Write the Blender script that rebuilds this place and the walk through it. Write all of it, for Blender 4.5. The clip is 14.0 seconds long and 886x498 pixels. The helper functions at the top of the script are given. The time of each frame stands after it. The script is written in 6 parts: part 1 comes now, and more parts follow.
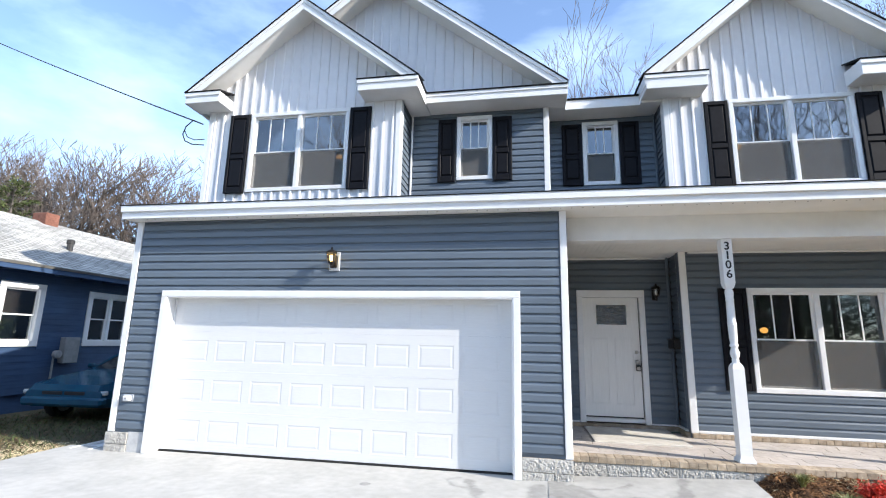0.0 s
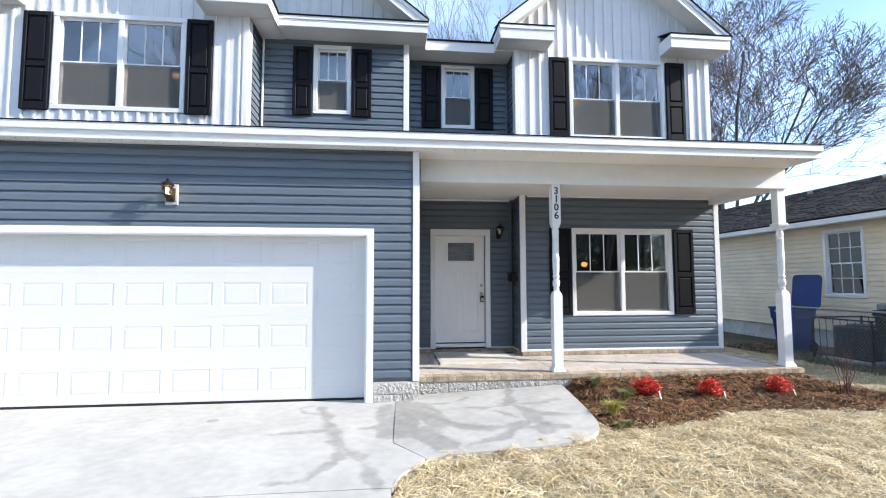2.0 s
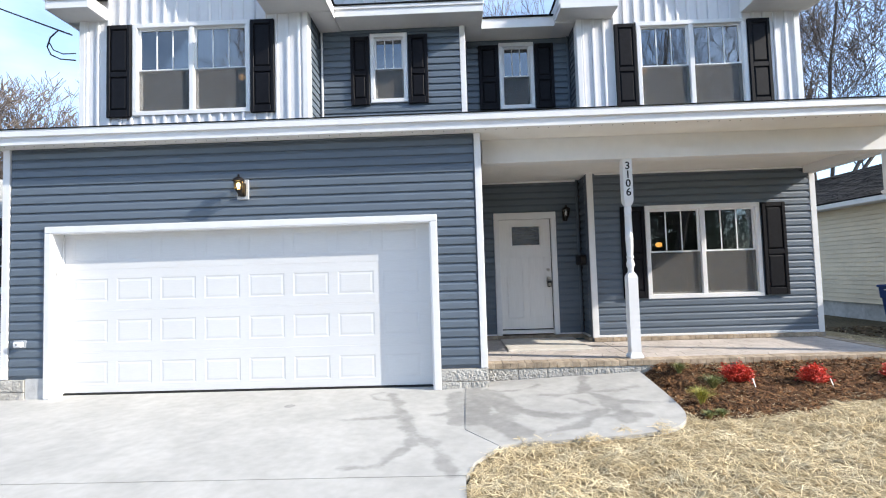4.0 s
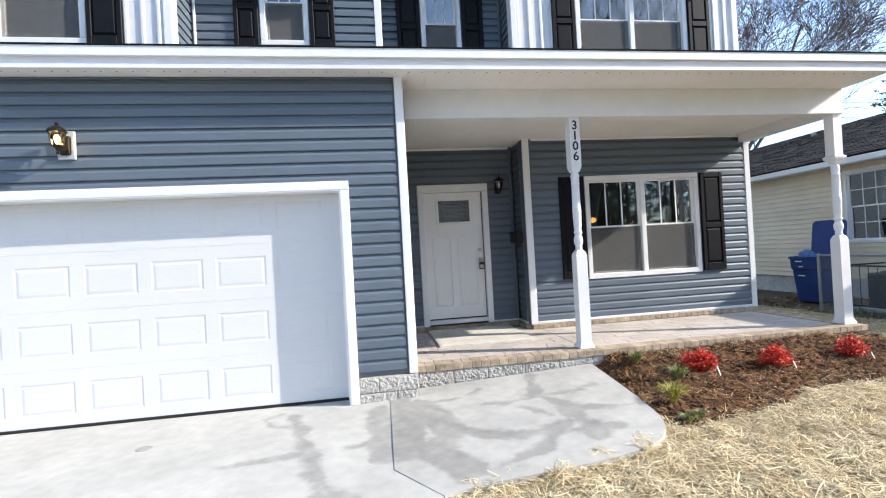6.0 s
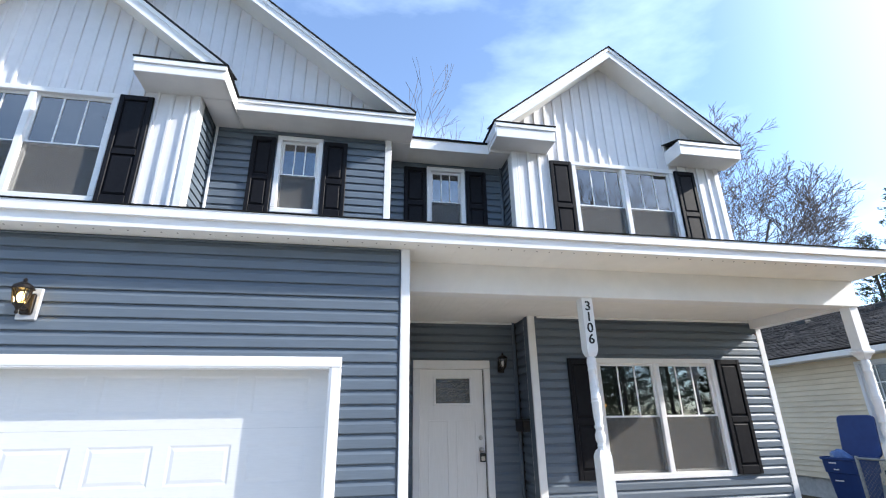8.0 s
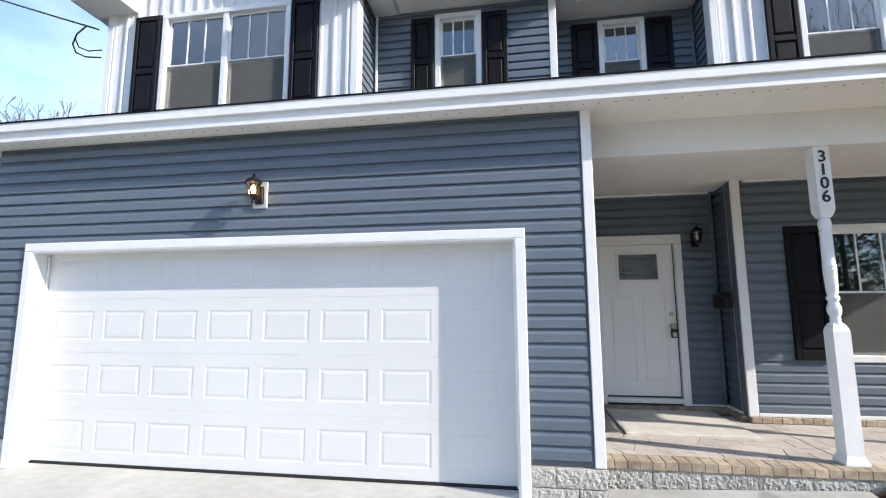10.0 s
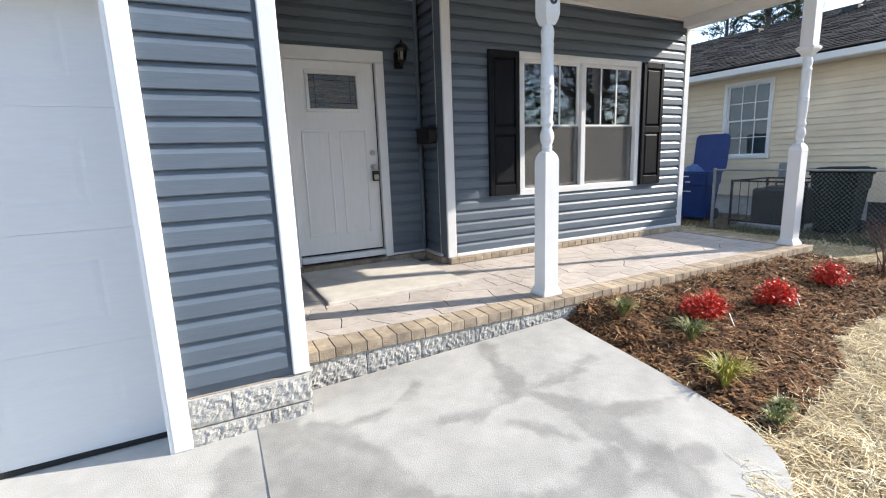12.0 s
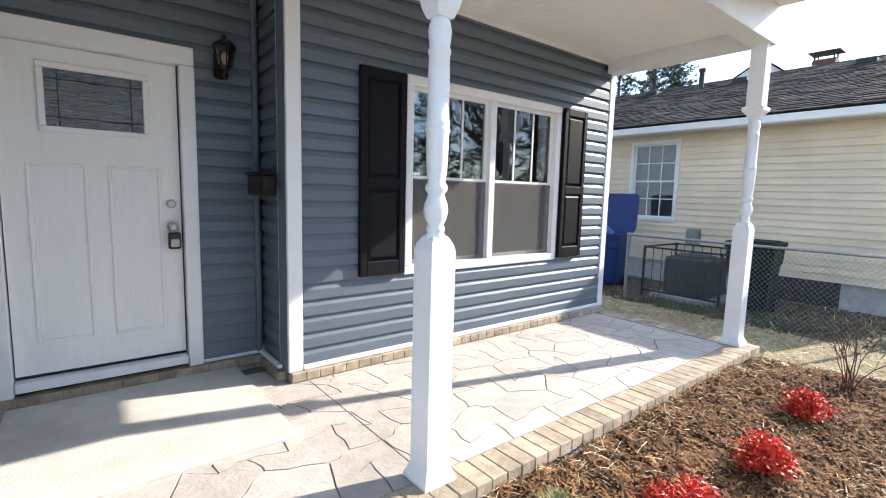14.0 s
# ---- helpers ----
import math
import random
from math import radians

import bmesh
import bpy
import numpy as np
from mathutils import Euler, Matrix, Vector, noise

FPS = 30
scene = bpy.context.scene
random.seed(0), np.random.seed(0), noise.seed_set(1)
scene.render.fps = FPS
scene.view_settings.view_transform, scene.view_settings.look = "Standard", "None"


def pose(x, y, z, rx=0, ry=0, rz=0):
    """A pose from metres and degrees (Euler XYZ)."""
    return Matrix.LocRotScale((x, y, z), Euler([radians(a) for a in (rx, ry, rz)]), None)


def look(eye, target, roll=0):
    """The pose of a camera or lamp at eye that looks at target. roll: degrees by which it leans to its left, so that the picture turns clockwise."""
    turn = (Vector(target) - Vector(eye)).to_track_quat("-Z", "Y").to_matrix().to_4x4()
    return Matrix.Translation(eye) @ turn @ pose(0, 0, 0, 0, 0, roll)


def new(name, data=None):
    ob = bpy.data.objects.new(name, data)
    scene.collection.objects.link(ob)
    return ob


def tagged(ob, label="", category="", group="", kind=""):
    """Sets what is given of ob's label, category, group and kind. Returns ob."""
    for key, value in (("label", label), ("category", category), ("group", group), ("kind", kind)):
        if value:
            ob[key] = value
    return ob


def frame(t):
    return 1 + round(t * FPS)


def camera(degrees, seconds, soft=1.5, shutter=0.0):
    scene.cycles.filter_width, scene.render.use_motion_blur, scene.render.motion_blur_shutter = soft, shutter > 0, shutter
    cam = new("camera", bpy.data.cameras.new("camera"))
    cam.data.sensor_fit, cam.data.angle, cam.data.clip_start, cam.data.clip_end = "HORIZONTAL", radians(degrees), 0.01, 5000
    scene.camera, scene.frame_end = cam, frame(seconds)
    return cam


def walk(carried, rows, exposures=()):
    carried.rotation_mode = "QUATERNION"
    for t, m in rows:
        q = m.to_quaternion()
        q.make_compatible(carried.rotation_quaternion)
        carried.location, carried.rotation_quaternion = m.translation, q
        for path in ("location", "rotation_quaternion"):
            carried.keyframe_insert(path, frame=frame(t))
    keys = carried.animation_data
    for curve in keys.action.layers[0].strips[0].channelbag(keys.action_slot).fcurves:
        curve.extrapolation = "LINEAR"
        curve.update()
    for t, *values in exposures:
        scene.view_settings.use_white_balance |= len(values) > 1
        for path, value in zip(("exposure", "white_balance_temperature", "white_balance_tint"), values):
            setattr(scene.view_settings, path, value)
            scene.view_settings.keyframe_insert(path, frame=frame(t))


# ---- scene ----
cam = camera(86.7, 14.0, soft=1.1)
PATH = [
    (0, (-0.505, -5.956, 1.568), (-0.853, -4.024, 1.952), 1.2),
    (0.5, (-0.423, -5.975, 1.532), (-0.525, -3.995, 1.791), 0.0),
    (1, (-0.342, -6.15, 1.535), (-0.138, -4.164, 1.655), 0.7),
    (1.5, (-0.343, -6.163, 1.516), (0.183, -4.236, 1.63), 0.5),
    (2, (-0.34, -6.091, 1.517), (-0.128, -4.107, 1.655), -0.1),
    (2.2, (-0.333, -6.061, 1.518), (-0.172, -4.074, 1.681), -0.9),
    (4.3, (-0.405, -5.878, 1.427), (-0.567, -3.886, 1.488), -2.1),
    (4.5, (-0.478, -5.778, 1.405), (-0.826, -3.809, 1.372), -1.3),
    (5, (-0.555, -5.397, 1.398), (-0.769, -3.408, 1.401), 0.3),
    (5.5, (-0.441, -5.079, 1.429), (-0.204, -3.093, 1.447), -3.2),
    (6, (-0.404, -4.717, 1.451), (-0.099, -2.74, 1.461), -3.2),
    (6.5, (-0.465, -4.479, 1.51), (0.39, -2.672, 1.565), 0.0),
    (7, (-0.444, -4.37, 1.555), (0.476, -2.603, 1.733), -2.4),
    (7.5, (-0.424, -4.349, 1.641), (0.305, -2.585, 2.237), -1.4),
    (8, (-0.494, -4.255, 1.659), (-0.139, -2.412, 2.349), -0.9),
    (8.5, (-0.597, -4.218, 1.687), (-0.907, -2.398, 2.456), 1.6),
    (8.7, (-0.61, -4.236, 1.649), (-1.022, -2.407, 2.347), 1.8),
    (10.8, (-0.638, -3.656, 1.439), (-0.642, -1.662, 1.288), -2.0),
    (11, (-0.593, -3.5, 1.42), (-0.332, -1.536, 1.144), -1.7),
    (11.5, (-0.449, -2.984, 1.38), (0.216, -1.121, 1.086), -0.7),
    (12, (-0.413, -2.466, 1.348), (0.478, -0.716, 0.973), -2.1),
    (12.5, (-0.229, -2.08, 1.362), (0.971, -0.527, 0.981), -2.2),
    (13, (0.063, -1.646, 1.405), (1.27, -0.096, 1.027), -1.9),
    (13.5, (0.403, -1.349, 1.494), (1.805, 0.054, 1.235), 1.3),
    (14, (0.736, -1.189, 1.559), (1.977, 0.363, 1.326), 1.5),
]
EXPOSURES = [(0.0, 1.34, 6630, 10), (2.0, 1.42, 6650, 10), (5.0, 1.24, 6850, 10), (6.5, 1.45, 6740, 10), (7.5, 1.50, 6600, 10), (8.5, 1.40, 6560, 10), (11.0, 1.15, 6930, 10), (12.5, 1.55, 6870, 10), (13.5, 1.68, 6830, 10), (14.0, 1.77, 6830, 10)]
walk(cam, [(t, look(eye, target, roll)) for t, eye, target, roll in PATH], EXPOSURES)

# ---- light ----
SUN_WAY = Vector((3.6, -1.0, 2.05)).normalized()      # towards the sun
sun_data = bpy.data.lights.new("sun", "SUN")
sun_data.energy, sun_data.angle, sun_data.color = 3.2, radians(0.53), (1.0, 0.955, 0.89)
sun = new("sun", sun_data)
sun.matrix_world = Matrix.Translation((20, -6, 15)) @ SUN_WAY.to_track_quat("Z", "Y").to_matrix().to_4x4()

world = bpy.data.worlds.new("sky")
scene.world = world
world.use_nodes = True
wt = world.node_tree
wt.nodes.clear()
w_out, w_bg, w_sky = wt.nodes.new("ShaderNodeOutputWorld"), wt.nodes.new("ShaderNodeBackground"), wt.nodes.new("ShaderNodeTexSky")
w_sky.sky_type, w_sky.sun_disc = "NISHITA", False
w_sky.sun_elevation = math.asin(SUN_WAY.z)
w_sky.sun_rotation = math.atan2(SUN_WAY.x, SUN_WAY.y)
w_sky.air_density, w_sky.dust_density, w_sky.ozone_density = 0.85, 0.15, 3.2
w_tc, w_map, w_noise, w_ramp, w_mix = (wt.nodes.new(n) for n in ("ShaderNodeTexCoord", "ShaderNodeMapping", "ShaderNodeTexNoise", "ShaderNodeValToRGB", "ShaderNodeMixRGB"))
w_map.inputs["Scale"].default_value = (1.0, 1.6, 3.2)
w_map.inputs["Rotation"].default_value = (0.3, 0.5, 0.7)
w_noise.inputs["Scale"].default_value, w_noise.inputs["Detail"].default_value = 1.5, 7
w_noise.inputs["Roughness"].default_value = 0.55
w_ramp.color_ramp.elements[0].position, w_ramp.color_ramp.elements[1].position = 0.44, 0.84
w_ramp.color_ramp.elements[0].color = (0.03, 0.03, 0.03, 1)
w_ramp.color_ramp.elements[1].color = (0.60, 0.60, 0.60, 1)
w_mix.inputs[2].default_value = (5.0, 6.4, 8.6, 1)
# thin bright haze that thickens towards the sun
w_dot, w_near, w_haze = wt.nodes.new("ShaderNodeVectorMath"), wt.nodes.new("ShaderNodeMapRange"), wt.nodes.new("ShaderNodeMixRGB")
w_dot.operation, w_dot.inputs[1].default_value = "DOT_PRODUCT", SUN_WAY
w_near.interpolation_type = "SMOOTHSTEP"
w_near.inputs["From Min"].default_value, w_near.inputs["From Max"].default_value = 0.62, 1.0
w_near.inputs["To Min"].default_value, w_near.inputs["To Max"].default_value = 0.0, 0.36
w_haze.inputs[2].default_value = (8.6, 9.2, 10.0, 1)
wt.links.new(w_tc.outputs["Generated"], w_map.inputs["Vector"])
wt.links.new(w_tc.outputs["Generated"], w_dot.inputs[0])
wt.links.new(w_dot.outputs["Value"], w_near.inputs["Value"])
wt.links.new(w_map.outputs["Vector"], w_noise.inputs["Vector"])
wt.links.new(w_noise.outputs["Fac"], w_ramp.inputs["Fac"])
wt.links.new(w_ramp.outputs["Color"], w_mix.inputs[0])
wt.links.new(w_sky.outputs["Color"], w_mix.inputs[1])
wt.links.new(w_near.outputs["Result"], w_haze.inputs[0])
wt.links.new(w_mix.outputs["Color"], w_haze.inputs[1])
wt.links.new(w_haze.outputs["Color"], w_bg.inputs["Color"])
w_bg.inputs["Strength"].default_value = 0.15
wt.links.new(w_bg.outputs["Background"], w_out.inputs["Surface"])

# ---- materials ----


def material(name, low, high, scale=6.0, rough=0.6, bump=0.0, bump_scale=60.0, stain=0.12, stain_scale=0.8, vary=0.0, metal=0.0, stretch=(1, 1, 1), spec=0.5, island=False):
    """Two colours mixed by fine noise, broad stains, slight change from piece to piece, fine relief."""
    m = bpy.data.materials.new(name)
    m.use_nodes = True
    t = m.node_tree
    add, link = t.nodes.new, t.links.new
    bsdf = t.nodes["Principled BSDF"]
    geo, mp = add("ShaderNodeNewGeometry"), add("ShaderNodeMapping")
    mp.inputs["Scale"].default_value = stretch
    link(geo.outputs["Position"], mp.inputs["Vector"])
    n1, n2 = add("ShaderNodeTexNoise"), add("ShaderNodeTexNoise")
    n1.inputs["Scale"].default_value, n1.inputs["Detail"].default_value = scale, 6
    n2.inputs["Scale"].default_value, n2.inputs["Detail"].default_value = stain_scale, 5
    link(mp.outputs["Vector"], n1.inputs["Vector"])
    link(geo.outputs["Position"], n2.inputs["Vector"])
    mix = add("ShaderNodeMixRGB")
    mix.inputs[1].default_value, mix.inputs[2].default_value = (*low, 1), (*high, 1)
    r1 = add("ShaderNodeMapRange")
    r1.inputs["From Min"].default_value, r1.inputs["From Max"].default_value = 0.3, 0.7
    link(n1.outputs["Fac"], r1.inputs["Value"])
    link(r1.outputs["Result"], mix.inputs[0])
    r2 = add("ShaderNodeMapRange")
    r2.inputs["From Min"].default_value, r2.inputs["From Max"].default_value = 0.3, 0.7
    r2.inputs["To Min"].default_value, r2.inputs["To Max"].default_value = 1 - stain, 1 + stain * 0.4
    link(n2.outputs["Fac"], r2.inputs["Value"])
    value = r2.outputs["Result"]
    if vary:
        source = geo.outputs["Random Per Island"] if island else add("ShaderNodeObjectInfo").outputs["Random"]
        r3, mul = add("ShaderNodeMapRange"), add("ShaderNodeMath")
        r3.inputs["To Min"].default_value, r3.inputs["To Max"].default_value = 1 - vary, 1 + vary
        mul.operation = "MULTIPLY"
        link(source, r3.inputs["Value"])
        link(r3.outputs["Result"], mul.inputs[0])
        link(value, mul.inputs[1])
        value = mul.outputs["Value"]
    hsv = add("ShaderNodeHueSaturation")
    link(value, hsv.inputs["Value"])
    link(mix.outputs["Color"], hsv.inputs["Color"])
    link(hsv.outputs["Color"], bsdf.inputs["Base Color"])
    bsdf.inputs["Roughness"].default_value, bsdf.inputs["Metallic"].default_value = rough, metal
    bsdf.inputs["Specular IOR Level"].default_value = spec
    if bump:
        n3, b = add("ShaderNodeTexNoise"), add("ShaderNodeBump")
        n3.inputs["Scale"].default_value, n3.inputs["Detail"].default_value = bump_scale, 4
        link(mp.outputs["Vector"], n3.inputs["Vector"])
        b.inputs["Strength"].default_value, b.inputs["Distance"].default_value = bump, 0.01
        link(n3.outputs["Fac"], b.inputs["Height"])
        link(b.outputs["Normal"], bsdf.inputs["Normal"])
    return m


def shingle_material(name, low, high, across=0.16, course=0.14):
    """Roofing shingles: courses and tabs by a brick pattern over a sloping sheet."""
    m = material(name, low, high, scale=45, rough=0.95, bump=0.5, bump_scale=220, stain=0.25, stain_scale=0.9, spec=0.2)
    t = m.node_tree
    add, link = t.nodes.new, t.links.new
    tc, br, mul = add("ShaderNodeTexCoord"), add("ShaderNodeTexBrick"), add("ShaderNodeMixRGB")
    link(tc.outputs["UV"], br.inputs["Vector"])
    br.inputs["Scale"].default_value = 1.0
    br.inputs["Brick Width"].default_value, br.inputs["Row Height"].default_value = across * 2, course
    br.inputs["Mortar Size"].default_value = 0.016
    br.inputs["Color1"].default_value, br.inputs["Color2"].default_value, br.inputs["Mortar"].default_value = (1.1, 1.1, 1.1, 1), (0.72, 0.72, 0.73, 1), (0.35, 0.35, 0.35, 1)
    mul.blend_type, mul.inputs[0].default_value = "MULTIPLY", 1.0
    bsdf = t.nodes["Principled BSDF"]
    old = bsdf.inputs["Base Color"].links[0].from_socket
    link(old, mul.inputs[1])
    link(br.outputs["Color"], mul.inputs[2])
    link(mul.outputs["Color"], bsdf.inputs["Base Color"])
    return m


def glass_material(name, tint, gloss=1.0, swirl=False):
    m = bpy.data.materials.new(name)
    m.use_nodes = True
    t = m.node_tree
    t.nodes.clear()
    add, link = t.nodes.new, t.links.new
    out, mix, tr, gl, fr, mul = (add(n) for n in ("ShaderNodeOutputMaterial", "ShaderNodeMixShader", "ShaderNodeBsdfTransparent", "ShaderNodeBsdfGlossy", "ShaderNodeFresnel", "ShaderNodeMath"))
    tr.inputs["Color"].default_value = (*tint, 1)
    gl.inputs["Roughness"].default_value = 0.01
    fr.inputs["IOR"].default_value = 1.6
    if swirl:
        wave, bump, gl.inputs["Roughness"].default_value = add("ShaderNodeTexNoise"), add("ShaderNodeBump"), 0.03
        wave.inputs["Scale"].default_value, wave.inputs["Detail"].default_value, wave.inputs["Distortion"].default_value = 1.0, 3, 1.2
        bump.inputs["Strength"].default_value, bump.inputs["Distance"].default_value = 0.5, 0.02
        link(wave.outputs["Fac"], bump.inputs["Height"])
        link(bump.outputs["Normal"], gl.inputs["Normal"])
        geo, grain = add("ShaderNodeNewGeometry"), add("ShaderNodeMapping")
        grain.inputs["Scale"].default_value = (7.0, 7.0, 38.0)
        link(geo.outputs["Position"], grain.inputs["Vector"])
        link(grain.outputs["Vector"], wave.inputs["Vector"])
    mul.operation, mul.use_clamp = "MULTIPLY_ADD", True
    mul.inputs[1].default_value, mul.inputs[2].default_value = gloss * 2.0, 0.10 * gloss
    link(fr.outputs["Fac"], mul.inputs[0])
    link(mul.outputs["Value"], mix.inputs["Fac"])
    link(tr.outputs["BSDF"], mix.inputs[1])
    link(gl.outputs["BSDF"], mix.inputs[2])
    link(mix.outputs["Shader"], out.inputs["Surface"])
    return m


def screen_material(name, colour, cover):
    m = bpy.data.materials.new(name)
    m.use_nodes = True
    t = m.node_tree
    t.nodes.clear()
    add, link = t.nodes.new, t.links.new
    out, mix, tr, df = (add(n) for n in ("ShaderNodeOutputMaterial", "ShaderNodeMixShader", "ShaderNodeBsdfTransparent", "ShaderNodeBsdfDiffuse"))
    df.inputs["Color"].default_value = (*colour, 1)
    mix.inputs["Fac"].default_value = cover
    link(tr.outputs["BSDF"], mix.inputs[1])
    link(df.outputs["BSDF"], mix.inputs[2])
    link(mix.outputs["Shader"], out.inputs["Surface"])
    return m


def glow_material(name, colour, strength):
    m = bpy.data.materials.new(name)
    m.use_nodes = True
    b = m.node_tree.nodes["Principled BSDF"]
    b.inputs["Base Color"].default_value = (*colour, 1)
    b.inputs["Emission Color"].default_value = (*colour, 1)
    b.inputs["Emission Strength"].default_value = strength
    return m


def concrete_material(name, low, high, patch, web, lines):
    """Broom-finished concrete with pale cured patches, and grey bands that spread along lines of (half width, points).
    """
    m = material(name, low, high, scale=9, rough=0.85, bump=0.25, bump_scale=160, stain=0.10, stain_scale=0.6, spec=0.3)
    t = m.node_tree
    add, link = t.nodes.new, t.links.new

    def vec(op, a, b):
        n = add("ShaderNodeVectorMath")
        n.operation = op
        for i, v in enumerate((a, b)):
            if isinstance(v, (tuple, Vector)):
                n.inputs[i].default_value = v
            elif v is not None:
                link(v, n.inputs[i])
        return n

    def calc(op, a, b, clamp=False):
        n = add("ShaderNodeMath")
        n.operation, n.use_clamp = op, clamp
        for i, v in enumerate((a, b)):
            if isinstance(v, (int, float)):
                n.inputs[i].default_value = v
            else:
                link(v, n.inputs[i])
        return n.outputs["Value"]

    def cloud(scale, detail, rough=0.5):
        n = add("ShaderNodeTexNoise")
        n.inputs["Scale"].default_value, n.inputs["Detail"].default_value, n.inputs["Roughness"].default_value = scale, detail, rough
        link(geo.outputs["Position"], n.inputs["Vector"])
        return n

    def span(value, a, b, c, d, smooth=False):
        n = add("ShaderNodeMapRange")
        if smooth:
            n.interpolation_type = "SMOOTHSTEP"
        for k, v in zip(("From Min", "From Max", "To Min", "To Max"), (a, b, c, d)):
            n.inputs[k].default_value = v
        link(value, n.inputs["Value"])
        return n.outputs["Result"]

    geo = add("ShaderNodeNewGeometry")
    pale = span(cloud(1.7, 6).outputs["Fac"], 0.42, 0.62, 1 - patch, 1.0)
    flat = vec("MULTIPLY", geo.outputs["Position"], (1, 1, 0)).outputs["Vector"]
    drift = vec("MULTIPLY", vec("SUBTRACT", cloud(2.4, 3).outputs["Color"], (0.5, 0.5, 0.5)).outputs["Vector"], (0.13, 0.13, 0)).outputs["Vector"]
    at = vec("ADD", flat, drift).outputs["Vector"]
    near = None
    for half, points in lines:
        for p, q in zip(points, points[1:]):
            p, d = Vector((*p, 0)), Vector((q[0] - p[0], q[1] - p[1], 0))
            away = vec("SUBTRACT", at, p).outputs["Vector"]
            along = calc("MULTIPLY", vec("DOT_PRODUCT", away, d).outputs["Value"], 1 / d.length_squared, True)
            step = vec("SCALE", tuple(d), None)
            link(along, step.inputs["Scale"])
            gap = calc("SUBTRACT", vec("LENGTH", vec("SUBTRACT", away, step.outputs["Vector"]).outputs["Vector"], None).outputs["Value"], half)
            near = gap if near is None else calc("MINIMUM", near, gap)
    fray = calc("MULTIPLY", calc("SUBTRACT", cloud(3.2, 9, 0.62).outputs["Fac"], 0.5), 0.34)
    banding = span(calc("ADD", near, fray), -0.035, 0.042, 1.0, 0.0, True)
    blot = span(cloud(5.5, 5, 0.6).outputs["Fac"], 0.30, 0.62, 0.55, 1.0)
    dark = span(calc("MULTIPLY", banding, blot), 0.0, 1.0, 1.0, 1 - web)
    mul = add("ShaderNodeMixRGB")
    mul.blend_type, mul.inputs[0].default_value = "MULTIPLY", 1
    bsdf = t.nodes["Principled BSDF"]
    link(bsdf.inputs["Base Color"].links[0].from_socket, mul.inputs[1])
    link(calc("MULTIPLY", dark, pale), mul.inputs[2])
    link(mul.outputs["Color"], bsdf.inputs["Base Color"])
    return m


SIDING = material("slate_blue_vinyl", (0.106, 0.135, 0.170), (0.121, 0.152, 0.189), scale=14, rough=0.45, bump=0.12, bump_scale=40, stain=0.07, vary=0.04, stretch=(0.3, 0.3, 4))
WHITE = material("white_vinyl", (0.70, 0.70, 0.715), (0.74, 0.74, 0.755), scale=8, rough=0.5, bump=0.08, bump_scale=50, stain=0.05, vary=0.02)
TRIM = material("white_trim", (0.76, 0.76, 0.762), (0.80, 0.80, 0.802), scale=7, rough=0.45, bump=0.06, bump_scale=50, stain=0.05)
SOFFIT = material("white_soffit", (0.80, 0.79, 0.765), (0.84, 0.83, 0.805), scale=5, rough=0.6, stain=0.05)
GARAGE_WHITE = material("white_garage_steel", (0.68, 0.682, 0.685), (0.71, 0.712, 0.715), scale=30, rough=0.42, bump=0.04, bump_scale=120, stain=0.04, stretch=(0.4, 1, 3))
DOOR_WHITE = material("white_door_paint", (0.80, 0.79, 0.77), (0.84, 0.83, 0.81), scale=12, rough=0.4, bump=0.1, bump_scale=70, stain=0.05, stretch=(4, 4, 0.4))
BLACK = material("black_shutter_vinyl", (0.007, 0.007, 0.009), (0.011, 0.011, 0.014), scale=20, rough=0.5, bump=0.12, bump_scale=80, stain=0.1, spec=0.12)
DARK_METAL = material("dark_bronze", (0.012, 0.010, 0.009), (0.03, 0.024, 0.02), scale=30, rough=0.4, metal=0.6)
CHROME = material("satin_nickel", (0.55, 0.53, 0.50), (0.65, 0.63, 0.6), scale=30, rough=0.28, metal=1.0)
SEAL = material("black_rubber", (0.010, 0.010, 0.010), (0.02, 0.02, 0.02), rough=0.8)
DRIVE_BANDS = [
    (0.055, [(-0.78, -1.9), (-0.84, -1.46), (-0.93, -1.06), (-1.04, -0.72), (-1.14, -0.42), (-1.18, -0.18)]),
    (0.030, [(-0.93, -1.08), (-1.35, -1.13), (-1.58, -1.16)]),
    (0.022, [(-0.93, -1.05), (-0.56, -1.06), (-0.36, -0.95)]),
    (0.025, [(-1.14, -0.44), (-1.31, -0.42), (-1.43, -0.24), (-1.32, -0.10)]),
    (0.050, [(-0.84, -1.5), (-0.55, -2.05), (-0.45, -2.5)]),
    (0.030, [(-0.80, -1.9), (-0.98, -2.30), (-1.22, -2.34)]),
    (0.10, [(-0.40, -0.3), (-0.38, -1.3)]),
]
